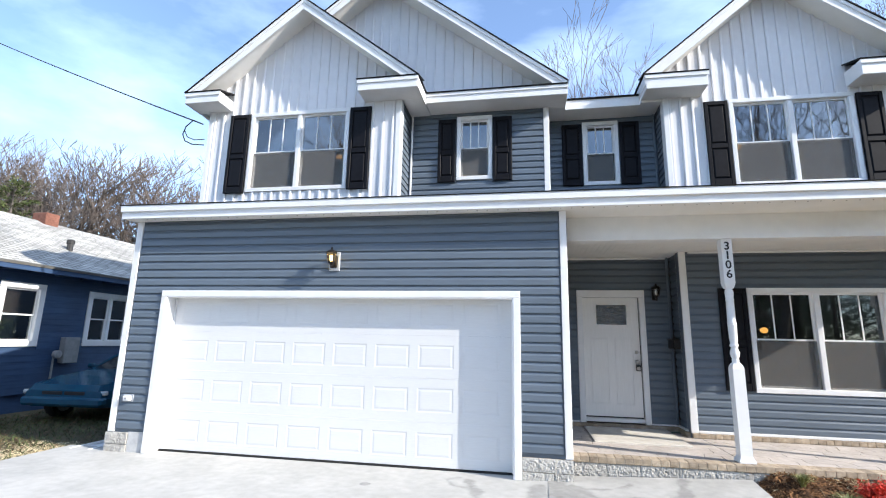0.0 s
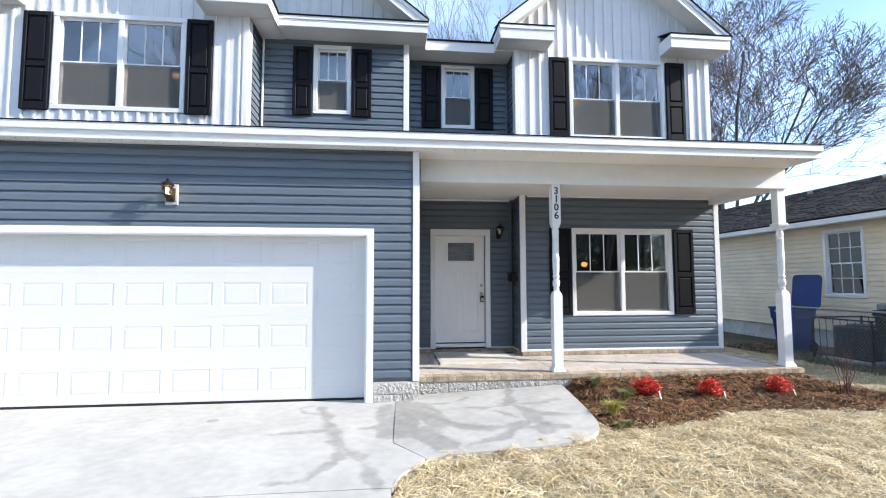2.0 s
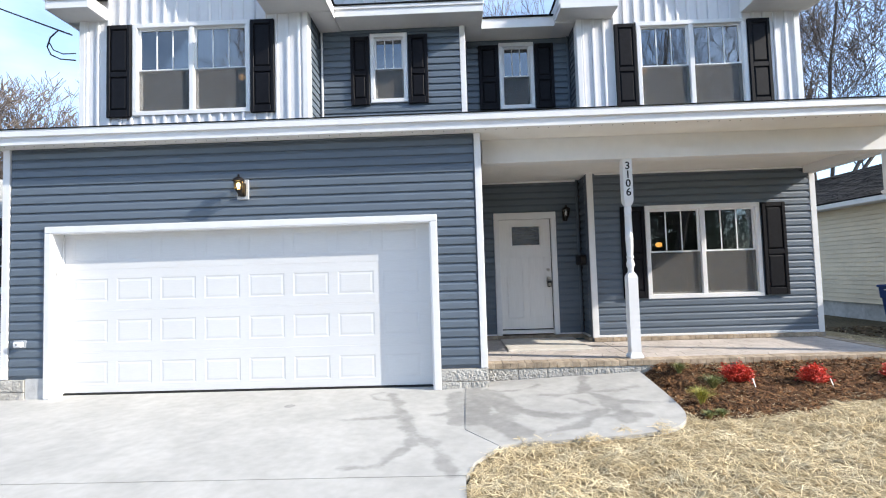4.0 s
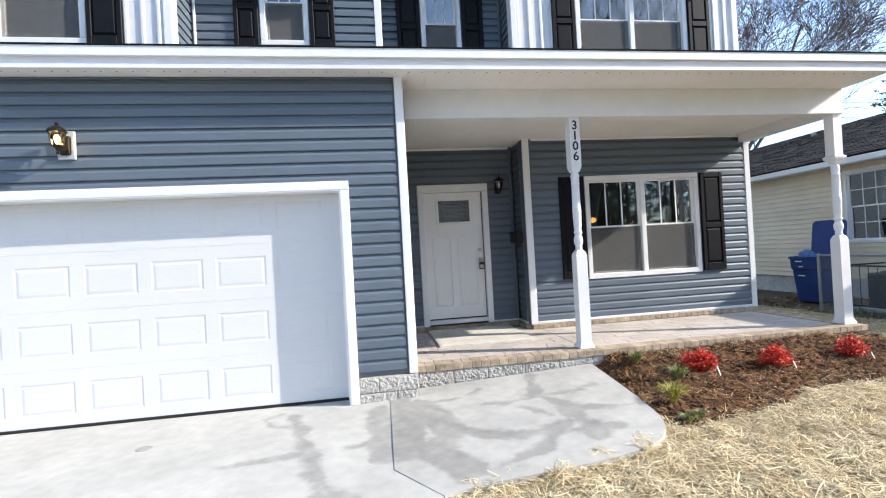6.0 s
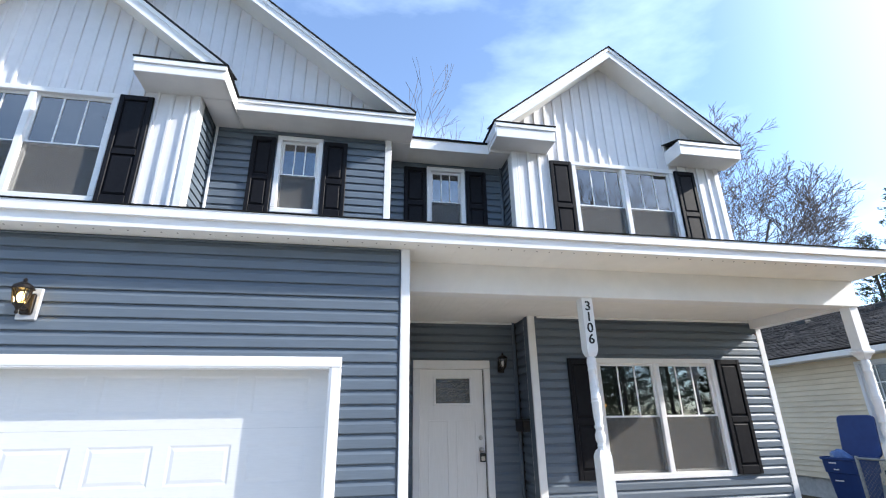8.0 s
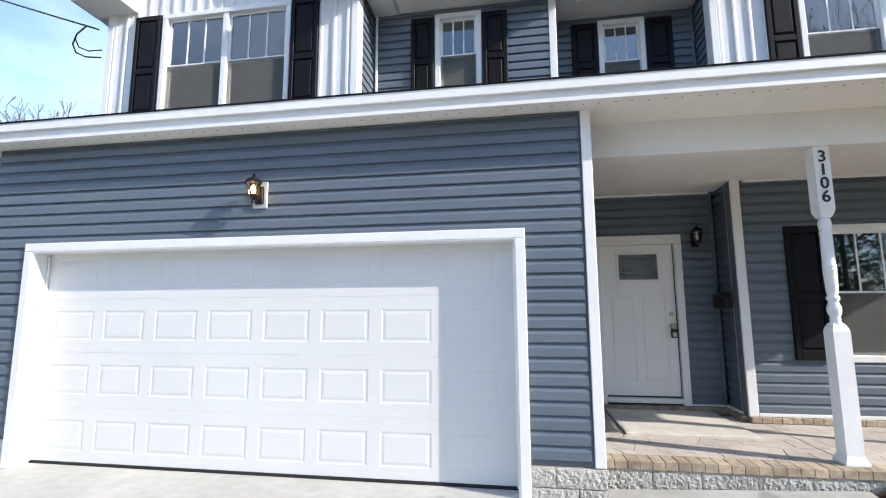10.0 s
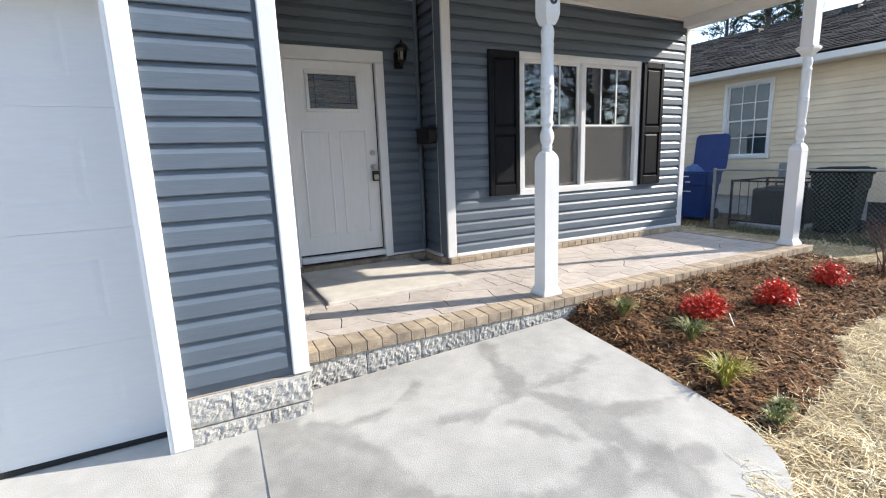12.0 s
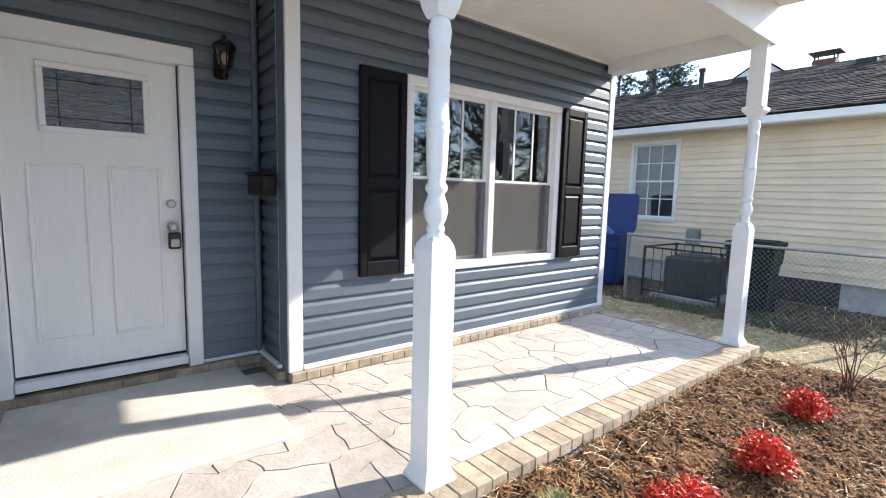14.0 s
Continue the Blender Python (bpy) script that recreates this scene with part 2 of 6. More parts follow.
WALK_BANDS = [
    (0.055, [(1.18, 0.10), (1.11, -0.23), (1.09, -0.47), (1.22, -0.68), (1.22, -0.86)]),
    (0.09, [(1.22, -0.86), (1.18, -1.04), (1.23, -1.17), (1.22, -1.38)]),
    (0.045, [(1.09, -0.47), (1.46, -0.44), (1.68, -0.36)]),
    (0.035, [(1.22, -0.88), (1.50, -0.90), (1.72, -0.96)]),
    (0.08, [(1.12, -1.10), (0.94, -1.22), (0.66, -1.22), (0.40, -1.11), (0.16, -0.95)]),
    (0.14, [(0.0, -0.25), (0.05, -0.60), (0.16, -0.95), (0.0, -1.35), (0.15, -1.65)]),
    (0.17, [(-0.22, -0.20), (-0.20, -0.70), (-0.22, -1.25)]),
    (0.035, [(0.84, -0.66), (1.03, -0.95)]),
    (0.040, [(1.09, -0.47), (0.76, -0.55), (0.58, -0.48)]),
    (0.050, [(0.94, -1.22), (0.72, -1.55), (0.40, -1.62)]),
    (0.030, [(1.08, -1.29), (1.45, -1.30)]),
    (0.035, [(0.0, -0.28), (0.36, -0.24), (0.62, -0.06)]),
]
CONCRETE = concrete_material("driveway_concrete", (0.455, 0.442, 0.41), (0.53, 0.516, 0.482), 0.11, 0.34, DRIVE_BANDS)
WALK = concrete_material("walkway_concrete", (0.41, 0.398, 0.37), (0.49, 0.475, 0.445), 0.15, 0.36, WALK_BANDS)
JOINT = material("dark_joint", (0.06, 0.06, 0.06), (0.10, 0.10, 0.10), rough=0.95)
STAMPED = material("stamped_concrete", (0.44, 0.385, 0.345), (0.54, 0.485, 0.44), scale=12, rough=0.8, bump=0.4, bump_scale=45, stain=0.16, stain_scale=2.5, vary=0.07)
GROUT = material("stamped_joint", (0.085, 0.068, 0.056), (0.14, 0.115, 0.095), scale=20, rough=0.95)
SLAB = material("door_slab_concrete", (0.53, 0.495, 0.44), (0.62, 0.585, 0.525), scale=10, rough=0.85, bump=0.3, bump_scale=90, stain=0.15, stain_scale=3)
BRICK = material("tan_brick", (0.35, 0.272, 0.19), (0.50, 0.405, 0.30), scale=22, rough=0.9, bump=0.5, bump_scale=110, stain=0.3, stain_scale=7, vary=0.18)
MORTAR = material("mortar", (0.33, 0.28, 0.225), (0.44, 0.38, 0.315), scale=40, rough=0.95, bump=0.5, bump_scale=150)
BLOCK = material("split_face_block", (0.42, 0.40, 0.365), (0.54, 0.52, 0.48), scale=32, rough=0.95, bump=0.5, bump_scale=120, stain=0.2, stain_scale=4, vary=0.08)
# Darker than the chips: shade in their gaps is put into this colour.
MULCH = material("gap_shaded_mulch", (0.045, 0.020, 0.008), (0.12, 0.058, 0.024), scale=25, rough=0.95, bump=1.0, bump_scale=60, stain=0.3, stain_scale=2)
CHIP = material("mulch_chip", (0.10, 0.042, 0.015), (0.30, 0.150, 0.062), scale=9, rough=0.95, vary=0.55, island=True)
STRAW = material("dry_straw", (0.57, 0.44, 0.24), (0.76, 0.65, 0.43), scale=4, rough=0.75, vary=0.45, island=True, stain=0.22, stain_scale=1.6)
SOIL = material("straw_covered_soil", (0.20, 0.14, 0.07), (0.47, 0.37, 0.21), scale=30, rough=0.95, bump=1.0, bump_scale=80, stain=0.25, stain_scale=0.7)
GRASS = material("winter_grass", (0.062, 0.050, 0.024), (0.17, 0.13, 0.068), scale=14, rough=0.95, bump=1.0, bump_scale=120, stain=0.4, stain_scale=0.4)
LEAF_RED = material("red_leaves", (0.50, 0.022, 0.014), (0.74, 0.085, 0.045), scale=20, rough=0.5, vary=0.35, island=True)
LEAF_GREEN = material("green_blades", (0.10, 0.125, 0.035), (0.33, 0.32, 0.12), scale=15, rough=0.5, vary=0.4, island=True)
LEAF_YELLOW = material("yellow_green_blades", (0.20, 0.22, 0.03), (0.50, 0.42, 0.09), scale=15, rough=0.5, vary=0.4, island=True)
BARK = material("grey_bark", (0.085, 0.068, 0.055), (0.17, 0.145, 0.125), scale=9, rough=0.95, stretch=(2, 2, 0.4))
TWIG = material("brown_twigs", (0.11, 0.085, 0.07), (0.20, 0.165, 0.145), scale=5, rough=0.95)
NEEDLE = material("dark_conifer_needles", (0.028, 0.043, 0.019), (0.080, 0.104, 0.050), scale=6, rough=0.8, vary=0.5, island=True)
EVERGREEN = material("evergreen_leaves", (0.03, 0.05, 0.012), (0.11, 0.13, 0.04), scale=6, rough=0.7, vary=0.5, island=True)
SHINGLE = shingle_material("charcoal_shingles", (0.022, 0.022, 0.024), (0.055, 0.055, 0.058))
SHINGLE_NEXT = shingle_material("weathered_brown_shingles", (0.028, 0.025, 0.024), (0.085, 0.076, 0.071), 0.15, 0.13)
SHINGLE_PALE = shingle_material("pale_grey_shingles", (0.44, 0.43, 0.395), (0.53, 0.52, 0.48))
CREAM = material("cream_vinyl", (0.72, 0.60, 0.435), (0.79, 0.67, 0.50), scale=8, rough=0.55, stain=0.12, stain_scale=1.2, vary=0.05, stretch=(1, 0.3, 3))
NEXT_BLUE = material("blue_painted_boards", (0.022, 0.055, 0.125), (0.038, 0.080, 0.165), scale=9, rough=0.65, stain=0.25, stain_scale=1.4, vary=0.10, stretch=(1, 0.3, 3))
PAINTED_BLOCK = material("painted_block", (0.42, 0.42, 0.42), (0.56, 0.56, 0.555), scale=10, rough=0.9, bump=0.4, bump_scale=50, stain=0.25, stain_scale=2)
CHIMNEY = material("red_brick", (0.15, 0.06, 0.04), (0.26, 0.11, 0.075), scale=20, rough=0.9, stain=0.3, stain_scale=3)
GALV = material("galvanised_steel", (0.26, 0.27, 0.27), (0.40, 0.41, 0.41), scale=25, rough=0.5, metal=0.7)
BIN_BLUE = material("blue_plastic", (0.007, 0.032, 0.15), (0.011, 0.046, 0.19), scale=6, rough=0.45, stain=0.2)
BAG_BLUE = material("thin_blue_film", (0.05, 0.12, 0.33), (0.10, 0.20, 0.45), scale=14, rough=0.3, bump=0.5, bump_scale=40, stain=0.3)
BIN_GREEN = material("dark_green_plastic", (0.005, 0.010, 0.008), (0.010, 0.018, 0.013), scale=6, rough=0.6, stain=0.2, spec=0.2)
UNIT_GREY = material("dark_grey_steel", (0.018, 0.018, 0.018), (0.036, 0.035, 0.034), scale=12, rough=0.6)
METER_GREY = material("grey_meter_box", (0.20, 0.21, 0.22), (0.28, 0.29, 0.30), scale=9, rough=0.6)
CAR_TEAL = material("teal_car_paint", (0.003, 0.055, 0.105), (0.006, 0.075, 0.135), scale=3, rough=0.22, stain=0.1)
CAR_GLASS = material("dark_car_glass", (0.02, 0.025, 0.03), (0.03, 0.035, 0.04), rough=0.08)
RUBBER = material("tyre_rubber", (0.012, 0.012, 0.012), (0.02, 0.02, 0.02), rough=0.9)
LENS = material("clear_lamp_lens", (0.55, 0.57, 0.58), (0.68, 0.70, 0.70), rough=0.15)
AMBER = material("amber_lens", (0.6, 0.16, 0.01), (0.7, 0.22, 0.02), rough=0.2)
# Room paint darkened to put the dimness behind the glass into its colour.
ROOM = material("dim_interior_paint", (0.10, 0.098, 0.092), (0.13, 0.125, 0.115), scale=3, rough=0.9)
ROOM_FLOOR = material("interior_floor", (0.12, 0.08, 0.05), (0.2, 0.14, 0.09), scale=5, rough=0.6)
PAPER = material("white_plastic_tag", (0.7, 0.7, 0.68), (0.8, 0.8, 0.78), rough=0.6)
MAT_TEXT = material("dark_digits", (0.010, 0.010, 0.012), (0.02, 0.02, 0.022), rough=0.4)
MOUNT = material("pale_grey_block", (0.36, 0.39, 0.43), (0.41, 0.44, 0.48), rough=0.5)
VENT_GREEN = material("green_floor_vent", (0.06, 0.09, 0.07), (0.10, 0.13, 0.10), rough=0.7)
CABLE = material("black_cable", (0.012, 0.012, 0.012), (0.02, 0.02, 0.02), rough=0.7)
GLASS = glass_material("window_glass", (0.62, 0.66, 0.68))
PORCH_GLASS = glass_material("porch_window_glass", (0.55, 0.58, 0.58), 0.62)
DOOR_GLASS = glass_material("leaded_door_glass", (0.10, 0.085, 0.08), 0.9, True)
LAMP_GLASS = glass_material("lantern_glass", (0.92, 0.84, 0.62), 0.8)
SCREEN = screen_material("insect_screen", (0.145, 0.143, 0.138), 0.52)
BULB = glow_material("warm_bulb", (1.0, 0.72, 0.32), 9.0)
BULB_DIM = glow_material("dim_warm_bulb", (1.0, 0.46, 0.11), 1.7)

# ---- building helpers ----


def root(name, label, category, group="", at=(0, 0, 0), turn=0, kind=""):
    e = new(name)
    e.empty_display_size = 0.1
    e.matrix_basis = pose(*at, 0, 0, turn)
    return tagged(e, label, category, group, kind)


def finish(name, bm, mat, smooth=False):
    me = bpy.data.meshes.new(name)
    bm.to_mesh(me)
    bm.free()
    me.materials.append(mat)
    if smooth:
        for p in me.polygons:
            p.use_smooth = True
    return me


def part(name, bm, mat, parent, label="", smooth=False, at=None, kind=""):
    """A bmesh as one mesh object under a thing or a part."""
    ob = new(name, finish(name, bm, mat, smooth) if isinstance(bm, bmesh.types.BMesh) else bm)
    ob.parent = parent
    if at is not None:
        ob.matrix_basis = at
    if label:
        ob["label"] = label
    if kind:
        ob["kind"] = kind
    return ob


def solid(name, bm, mat, label, category, kind="", group="", smooth=False):
    return tagged(new(name, finish(name, bm, mat, smooth)), label, category, group, kind)


def block(bm, x0, x1, y0, y1, z0, z1, bevel=0.0):
    """A box by its bounds, with chamfered edges where wanted."""
    sub = bm if not bevel else bmesh.new()
    m = Matrix.Translation(((x0 + x1) / 2, (y0 + y1) / 2, (z0 + z1) / 2)) @ Matrix.Diagonal((abs(x1 - x0), abs(y1 - y0), abs(z1 - z0), 1))
    bmesh.ops.create_cube(sub, size=1, matrix=m)
    if bevel:
        bmesh.ops.bevel(sub, geom=sub.edges[:], offset=bevel, segments=1, affect="EDGES")
        merge(bm, sub)
    return bm


def merge(bm, sub, m=None):
    me = bpy.data.meshes.new("tmp")
    if m is not None:
        bmesh.ops.transform(sub, matrix=m, verts=sub.verts[:])
    sub.to_mesh(me)
    sub.free()
    bm.from_mesh(me)
    bpy.data.meshes.remove(me)
    return bm


def box(*b, bevel=0.0):
    return block(bmesh.new(), *b, bevel=bevel)


def prism(bm, ring, a, b):
    """A closed ring of points pushed from offset a to offset b."""
    a, b = Vector(a), Vector(b)
    lo, hi = [bm.verts.new(Vector(p) + a) for p in ring], [bm.verts.new(Vector(p) + b) for p in ring]
    n = len(ring)
    for i in range(n):
        bm.faces.new((lo[i], lo[(i + 1) % n], hi[(i + 1) % n], hi[i]))
    bm.faces.new(lo[::-1])
    bm.faces.new(hi)
    bmesh.ops.recalc_face_normals(bm, faces=bm.faces[:])
    return bm


def lathe(bm, profile, sides=16, at=(0, 0, 0), turn=0.0):
    """A turned body: (radius, height) pairs about the z axis."""
    rings = []
    for r, z in profile:
        rings.append([bm.verts.new((at[0] + r * math.cos(turn + math.tau * i / sides), at[1] + r * math.sin(turn + math.tau * i / sides), at[2] + z)) for i in range(sides)])
    for lo, hi in zip(rings, rings[1:]):
        for i in range(sides):
            bm.faces.new((lo[i], lo[(i + 1) % sides], hi[(i + 1) % sides], hi[i]))
    bm.faces.new(rings[0][::-1])
    bm.faces.new(rings[-1])
    return bm


def rod(bm, a, b, r0, r1=None, sides=6):
    a, b = Vector(a), Vector(b)
    r1 = r0 if r1 is None else r1
    q = (b - a).to_track_quat("Z", "Y")
    lo = [bm.verts.new(a + q @ Vector((r0 * math.cos(math.tau * i / sides), r0 * math.sin(math.tau * i / sides), 0))) for i in range(sides)]
    hi = [bm.verts.new(b + q @ Vector((r1 * math.cos(math.tau * i / sides), r1 * math.sin(math.tau * i / sides), 0))) for i in range(sides)]
    for i in range(sides):
        bm.faces.new((lo[i], lo[(i + 1) % sides], hi[(i + 1) % sides], hi[i]))
    bm.faces.new(lo[::-1])
    bm.faces.new(hi)
    return bm


# A wall's own frame: u along it, v out of its face, z up.
def front(y):
    return Matrix(((1, 0, 0, 0), (0, -1, 0, y), (0, 0, 1, 0), (0, 0, 0, 1)))      # faces -y, u = x


def facing_right(x):
    return Matrix(((0, 1, 0, x), (1, 0, 0, 0), (0, 0, 1, 0), (0, 0, 0, 1)))       # faces +x, u = y


def facing_left(x):
    return Matrix(((0, -1, 0, x), (1, 0, 0, 0), (0, 0, 1, 0), (0, 0, 0, 1)))      # faces -x, u = y


def ubox(bm, m, u0, u1, v0, v1, z0, z1, bevel=0.0):
    sub = block(bmesh.new(), u0, u1, v0, v1, z0, z1, bevel)
    merge(bm, sub, m)
    bmesh.ops.recalc_face_normals(bm, faces=bm.faces[:])
    return bm


def holed(m, u0, u1, z0, z1, holes, thick=0.14):
    """The body of a wall behind its cladding, with its openings cut through."""
    bm = bmesh.new()
    us = sorted({u0, u1, *(h[0] for h in holes), *(h[1] for h in holes)})
    zs = sorted({z0, z1, *(h[2] for h in holes), *(h[3] for h in holes)})
    for a, b in zip(us, us[1:]):
        for c, d in zip(zs, zs[1:]):
            if not any(h[0] < (a + b) / 2 < h[1] and h[2] < (c + d) / 2 < h[3] for h in holes):
                sub = block(bmesh.new(), a, b, -thick, 0, c, d)
                merge(bm, sub, m)
    bmesh.ops.recalc_face_normals(bm, faces=bm.faces[:])
    return bm


def spans(u0, u1, cuts):
    out, at = [], u0
    for a, b in sorted(cuts):
        if a > at + 0.01:
            out.append((at, min(a, u1)))
        at = max(at, b)
    if at < u1 - 0.01:
        out.append((at, u1))
    return out


BOARDS = {}


def lap_siding(parent, m, u0, u1, z0, z1, holes, mat, pitch=0.1143, depth=0.026, dutch=True):
    """Courses of lap siding, each board a piece of its own under its wall."""
    z = z0
    while z < z1 - 0.02:
        h = min(pitch, z1 - z)
        for a, b in spans(u0, u1, [(q[0], q[1]) for q in holes if q[2] < z + h / 2 < q[3]]):
            key = (round(b - a, 3), round(h, 3), pitch, depth, mat.name)
            if key not in BOARDS:
                k = h / pitch
                if dutch:
                    prof = [(0.004, 0.004), (depth - 0.003, 0.002), (depth, 0.006), (depth - 0.002, 0.072 * k), (0.010, 0.098 * k), (0.006, h), (0.0, h)]
                else:
                    prof = [(0.002, 0), (depth, 0.0), (depth, 0.008), (0.003, h), (0.0, h)]
                BOARDS[key] = finish("siding_board", prism(bmesh.new(), [(0, v, s) for v, s in prof], (0, 0, 0), (b - a, 0, 0)), mat)
            part("siding_board", BOARDS[key], None, parent, at=m @ Matrix.Translation((a, 0, z)))
        z += pitch


def batten_siding(parent, m, u0, u1, z0, top, holes, mat, pitch=0.178, floor=None):
    """Upright board-and-batten siding under a gable; top(u) and floor(u) give its height."""
    floor = floor or (lambda u: z0)
    u = u0
    while u < u1 - 0.01:
        e = min(u + pitch, u1)
        mid = (u + e) / 2
        cuts = [(q[2], q[3]) for q in holes if q[0] < mid < q[1]]
        zt = max(top(u), top(e), top(mid))
        for a, b in spans(floor(mid), zt, cuts):
            bm = bmesh.new()
            w = e - u
            ring = [(0, 0.0), (0, 0.022), (min(0.010, w), 0.026), (min(0.034, w), 0.026), (min(0.044, w), 0.022), (min(0.05, w), 0.006), (w * 0.985, 0.006), (w, 0.0)]
            lo = [bm.verts.new(m @ Vector((u + p, v, a if a > floor(mid) + 0.01 else floor(u + p)))) for p, v in ring]
            hi = [bm.verts.new(m @ Vector((u + p, v, max(top(u + p), a + 0.004) if b == zt else b))) for p, v in ring]
            n = len(ring)
            for i in range(n):
                bm.faces.new((lo[i], lo[(i + 1) % n], hi[(i + 1) % n], hi[i]))
            bm.faces.new(hi)
            bm.faces.new(lo[::-1])
            bmesh.ops.recalc_face_normals(bm, faces=bm.faces[:])
            part("siding_board", bm, mat, parent)
        u = e


def window(name, m, u0, u1, z0, z1, units, label, lites=3, rows=1, screens=True, frame_mat=None, trim=0.07, glass=GLASS):
    """Double-hung units side by side: outer casing, sashes, glass, muntins and screens."""
    w = root(name, label, "window", kind="structure")
    fm = frame_mat or TRIM
    bm = bmesh.new()
    for b in ((u0, u1, z1 - trim, z1), (u0, u1, z0, z0 + trim), (u0, u0 + trim, z0 + trim, z1 - trim), (u1 - trim, u1, z0 + trim, z1 - trim)):
        ubox(bm, m, b[0], b[1], -0.10, 0.034, b[2], b[3], 0.006)
    part("window_frame", bm, fm, w)
    step = (u1 - u0 - 2 * trim) / units
    for i in range(units):
        a, b = u0 + trim + i * step, u0 + trim + (i + 1) * step
        if i:
            part("mullion", ubox(bmesh.new(), m, a - 0.036, a + 0.036, -0.09, 0.024, z0 + trim, z1 - trim, 0.005), fm, w)
            a += 0.036
        if i < units - 1:
            b -= 0.036
        mid = (z0 + z1) / 2
        for low, (c, d, v) in enumerate(((mid - 0.02, z1 - trim, -0.02), (z0 + trim, mid + 0.02, -0.045))):
            bm = bmesh.new()
            s = 0.032
            for q in ((a, b, d - s, d), (a, b, c, c + s), (a, a + s, c + s, d - s), (b - s, b, c + s, d - s)):
                ubox(bm, m, q[0], q[1], v - 0.03, v, q[2], q[3])
            sash = part("sash", bm, fm, w)
            pane = part("pane", ubox(bmesh.new(), m, a + s, b - s, v - 0.018, v - 0.014, c + s, d - s), glass, sash)
            pane.visible_shadow = False
            if not low or rows > 1:
                for k in range(1, lites):
                    x = a + s + (b - a - 2 * s) * k / lites
                    part("muntin", ubox(bmesh.new(), m, x - 0.009, x + 0.009, v - 0.013, v - 0.006, c + s, d - s), fm, sash)
                for k in range(1, rows):
                    zz = c + s + (d - c - 2 * s) * k / rows
                    part("muntin", ubox(bmesh.new(), m, a + s, b - s, v - 0.012, v - 0.005, zz - 0.009, zz + 0.009), fm, sash)
            if low and screens:
                sc = part("insect_screen", ubox(bmesh.new(), m, a + 0.012, b - 0.012, -0.014, -0.011, c + 0.005, d - 0.03), SCREEN, w, "grey insect screen")
                sc.visible_shadow = False
    return w


def shutter(m, u0, u1, z0, z1):
    """A two-panel shutter: back, stiles, rails and two raised panels."""
    s = root("shutter", "black raised-panel vinyl shutter beside a window", "shutter", "window shutters")
    w = u1 - u0
    mid = z0 + (z1 - z0) * 0.46
    bm = ubox(bmesh.new(), m, u0, u1, 0.004, 0.020, z0, z1)
    for b in ((u0, u0 + 0.055, z0, z1), (u1 - 0.055, u1, z0, z1), (u0 + 0.055, u1 - 0.055, z1 - 0.07, z1), (u0 + 0.055, u1 - 0.055, z0, z0 + 0.11), (u0 + 0.055, u1 - 0.055, mid - 0.04, mid + 0.04)):
        ubox(bm, m, b[0], b[1], 0.018, 0.040, b[2], b[3], 0.006)
    part("shutter_frame", bm, BLACK, s)
    for a, b in ((z0 + 0.11, mid - 0.04), (mid + 0.04, z1 - 0.07)):
        bm = bmesh.new()
        lo = [(u0 + 0.063, a + 0.01), (u1 - 0.063, a + 0.01), (u1 - 0.063, b - 0.01), (u0 + 0.063, b - 0.01)]
        hi = [(u0 + 0.085, a + 0.035), (u1 - 0.085, a + 0.035), (u1 - 0.085, b - 0.035), (u0 + 0.085, b - 0.035)]
        p, q = [bm.verts.new(m @ Vector((x, 0.019, z))) for x, z in lo], [bm.verts.new(m @ Vector((x, 0.036, z))) for x, z in hi]
        for i in range(4):
            bm.faces.new((p[i], p[(i + 1) % 4], q[(i + 1) % 4], q[i]))
        bm.faces.new(q)
        bmesh.ops.recalc_face_normals(bm, faces=bm.faces[:])
        part("panel", bm, BLACK, s)
    return s


def uv_sheet(name, corners, mat, parent, thick=0.03):
    """A roof sheet of four corners (eave a, eave b, top b, top a) with a thickness and shingle coordinates in metres."""
    a, b, c, d = (Vector(p) for p in corners)
    n = (b - a).cross(d - a).normalized()
    if n.z < 0:
        n = -n
    bm = bmesh.new()
    uv = bm.loops.layers.uv.new("UVMap")
    top, low = [bm.verts.new(p) for p in (a, b, c, d)], [bm.verts.new(p - n * thick) for p in (a, b, c, d)]
    faces = [bm.faces.new(top), bm.faces.new(low[::-1])]
    for i in range(4):
        faces.append(bm.faces.new((low[i], low[(i + 1) % 4], top[(i + 1) % 4], top[i])))
    bmesh.ops.recalc_face_normals(bm, faces=faces)
    e1 = (b - a).normalized()
    e2 = n.cross(e1)
    for f in faces:
        for l in f.loops:
            l[uv].uv = ((l.vert.co - a).dot(e1), (l.vert.co - a).dot(e2))
    return part(name, bm, mat, parent)

# ---- ground ----
GX0, GX1 = -6.95, -0.30


def sheet(points, z0, z1, bm=None):
    bm = bm or bmesh.new()
    return prism(bm, [(x, y, 0) for x, y in points], (0, 0, z0), (0, 0, z1))


def sloped(points, rise, low=-0.06):
    """A slab whose top follows rise(x, y)."""
    bm = bmesh.new()
    lo, hi = [bm.verts.new((x, y, low)) for x, y in points], [bm.verts.new((x, y, rise(x, y))) for x, y in points]
    n = len(points)
    for i in range(n):
        bm.faces.new((lo[i], lo[(i + 1) % n], hi[(i + 1) % n], hi[i]))
    bm.faces.new(lo[::-1])
    top = bm.faces.new(hi)
    bmesh.ops.triangulate(bm, faces=[top])
    bmesh.ops.recalc_face_normals(bm, faces=bm.faces[:])
    return bm


def walk_rise(x, y):
    return 0.003 + 0.112 * max(0.0, min(1.0, (y + 1.75) / 1.95)) * max(0.12, min(1.0, (x + 0.31) / 0.5))


bm = bmesh.new()
bmesh.ops.create_grid(bm, x_segments=60, y_segments=60, size=400)
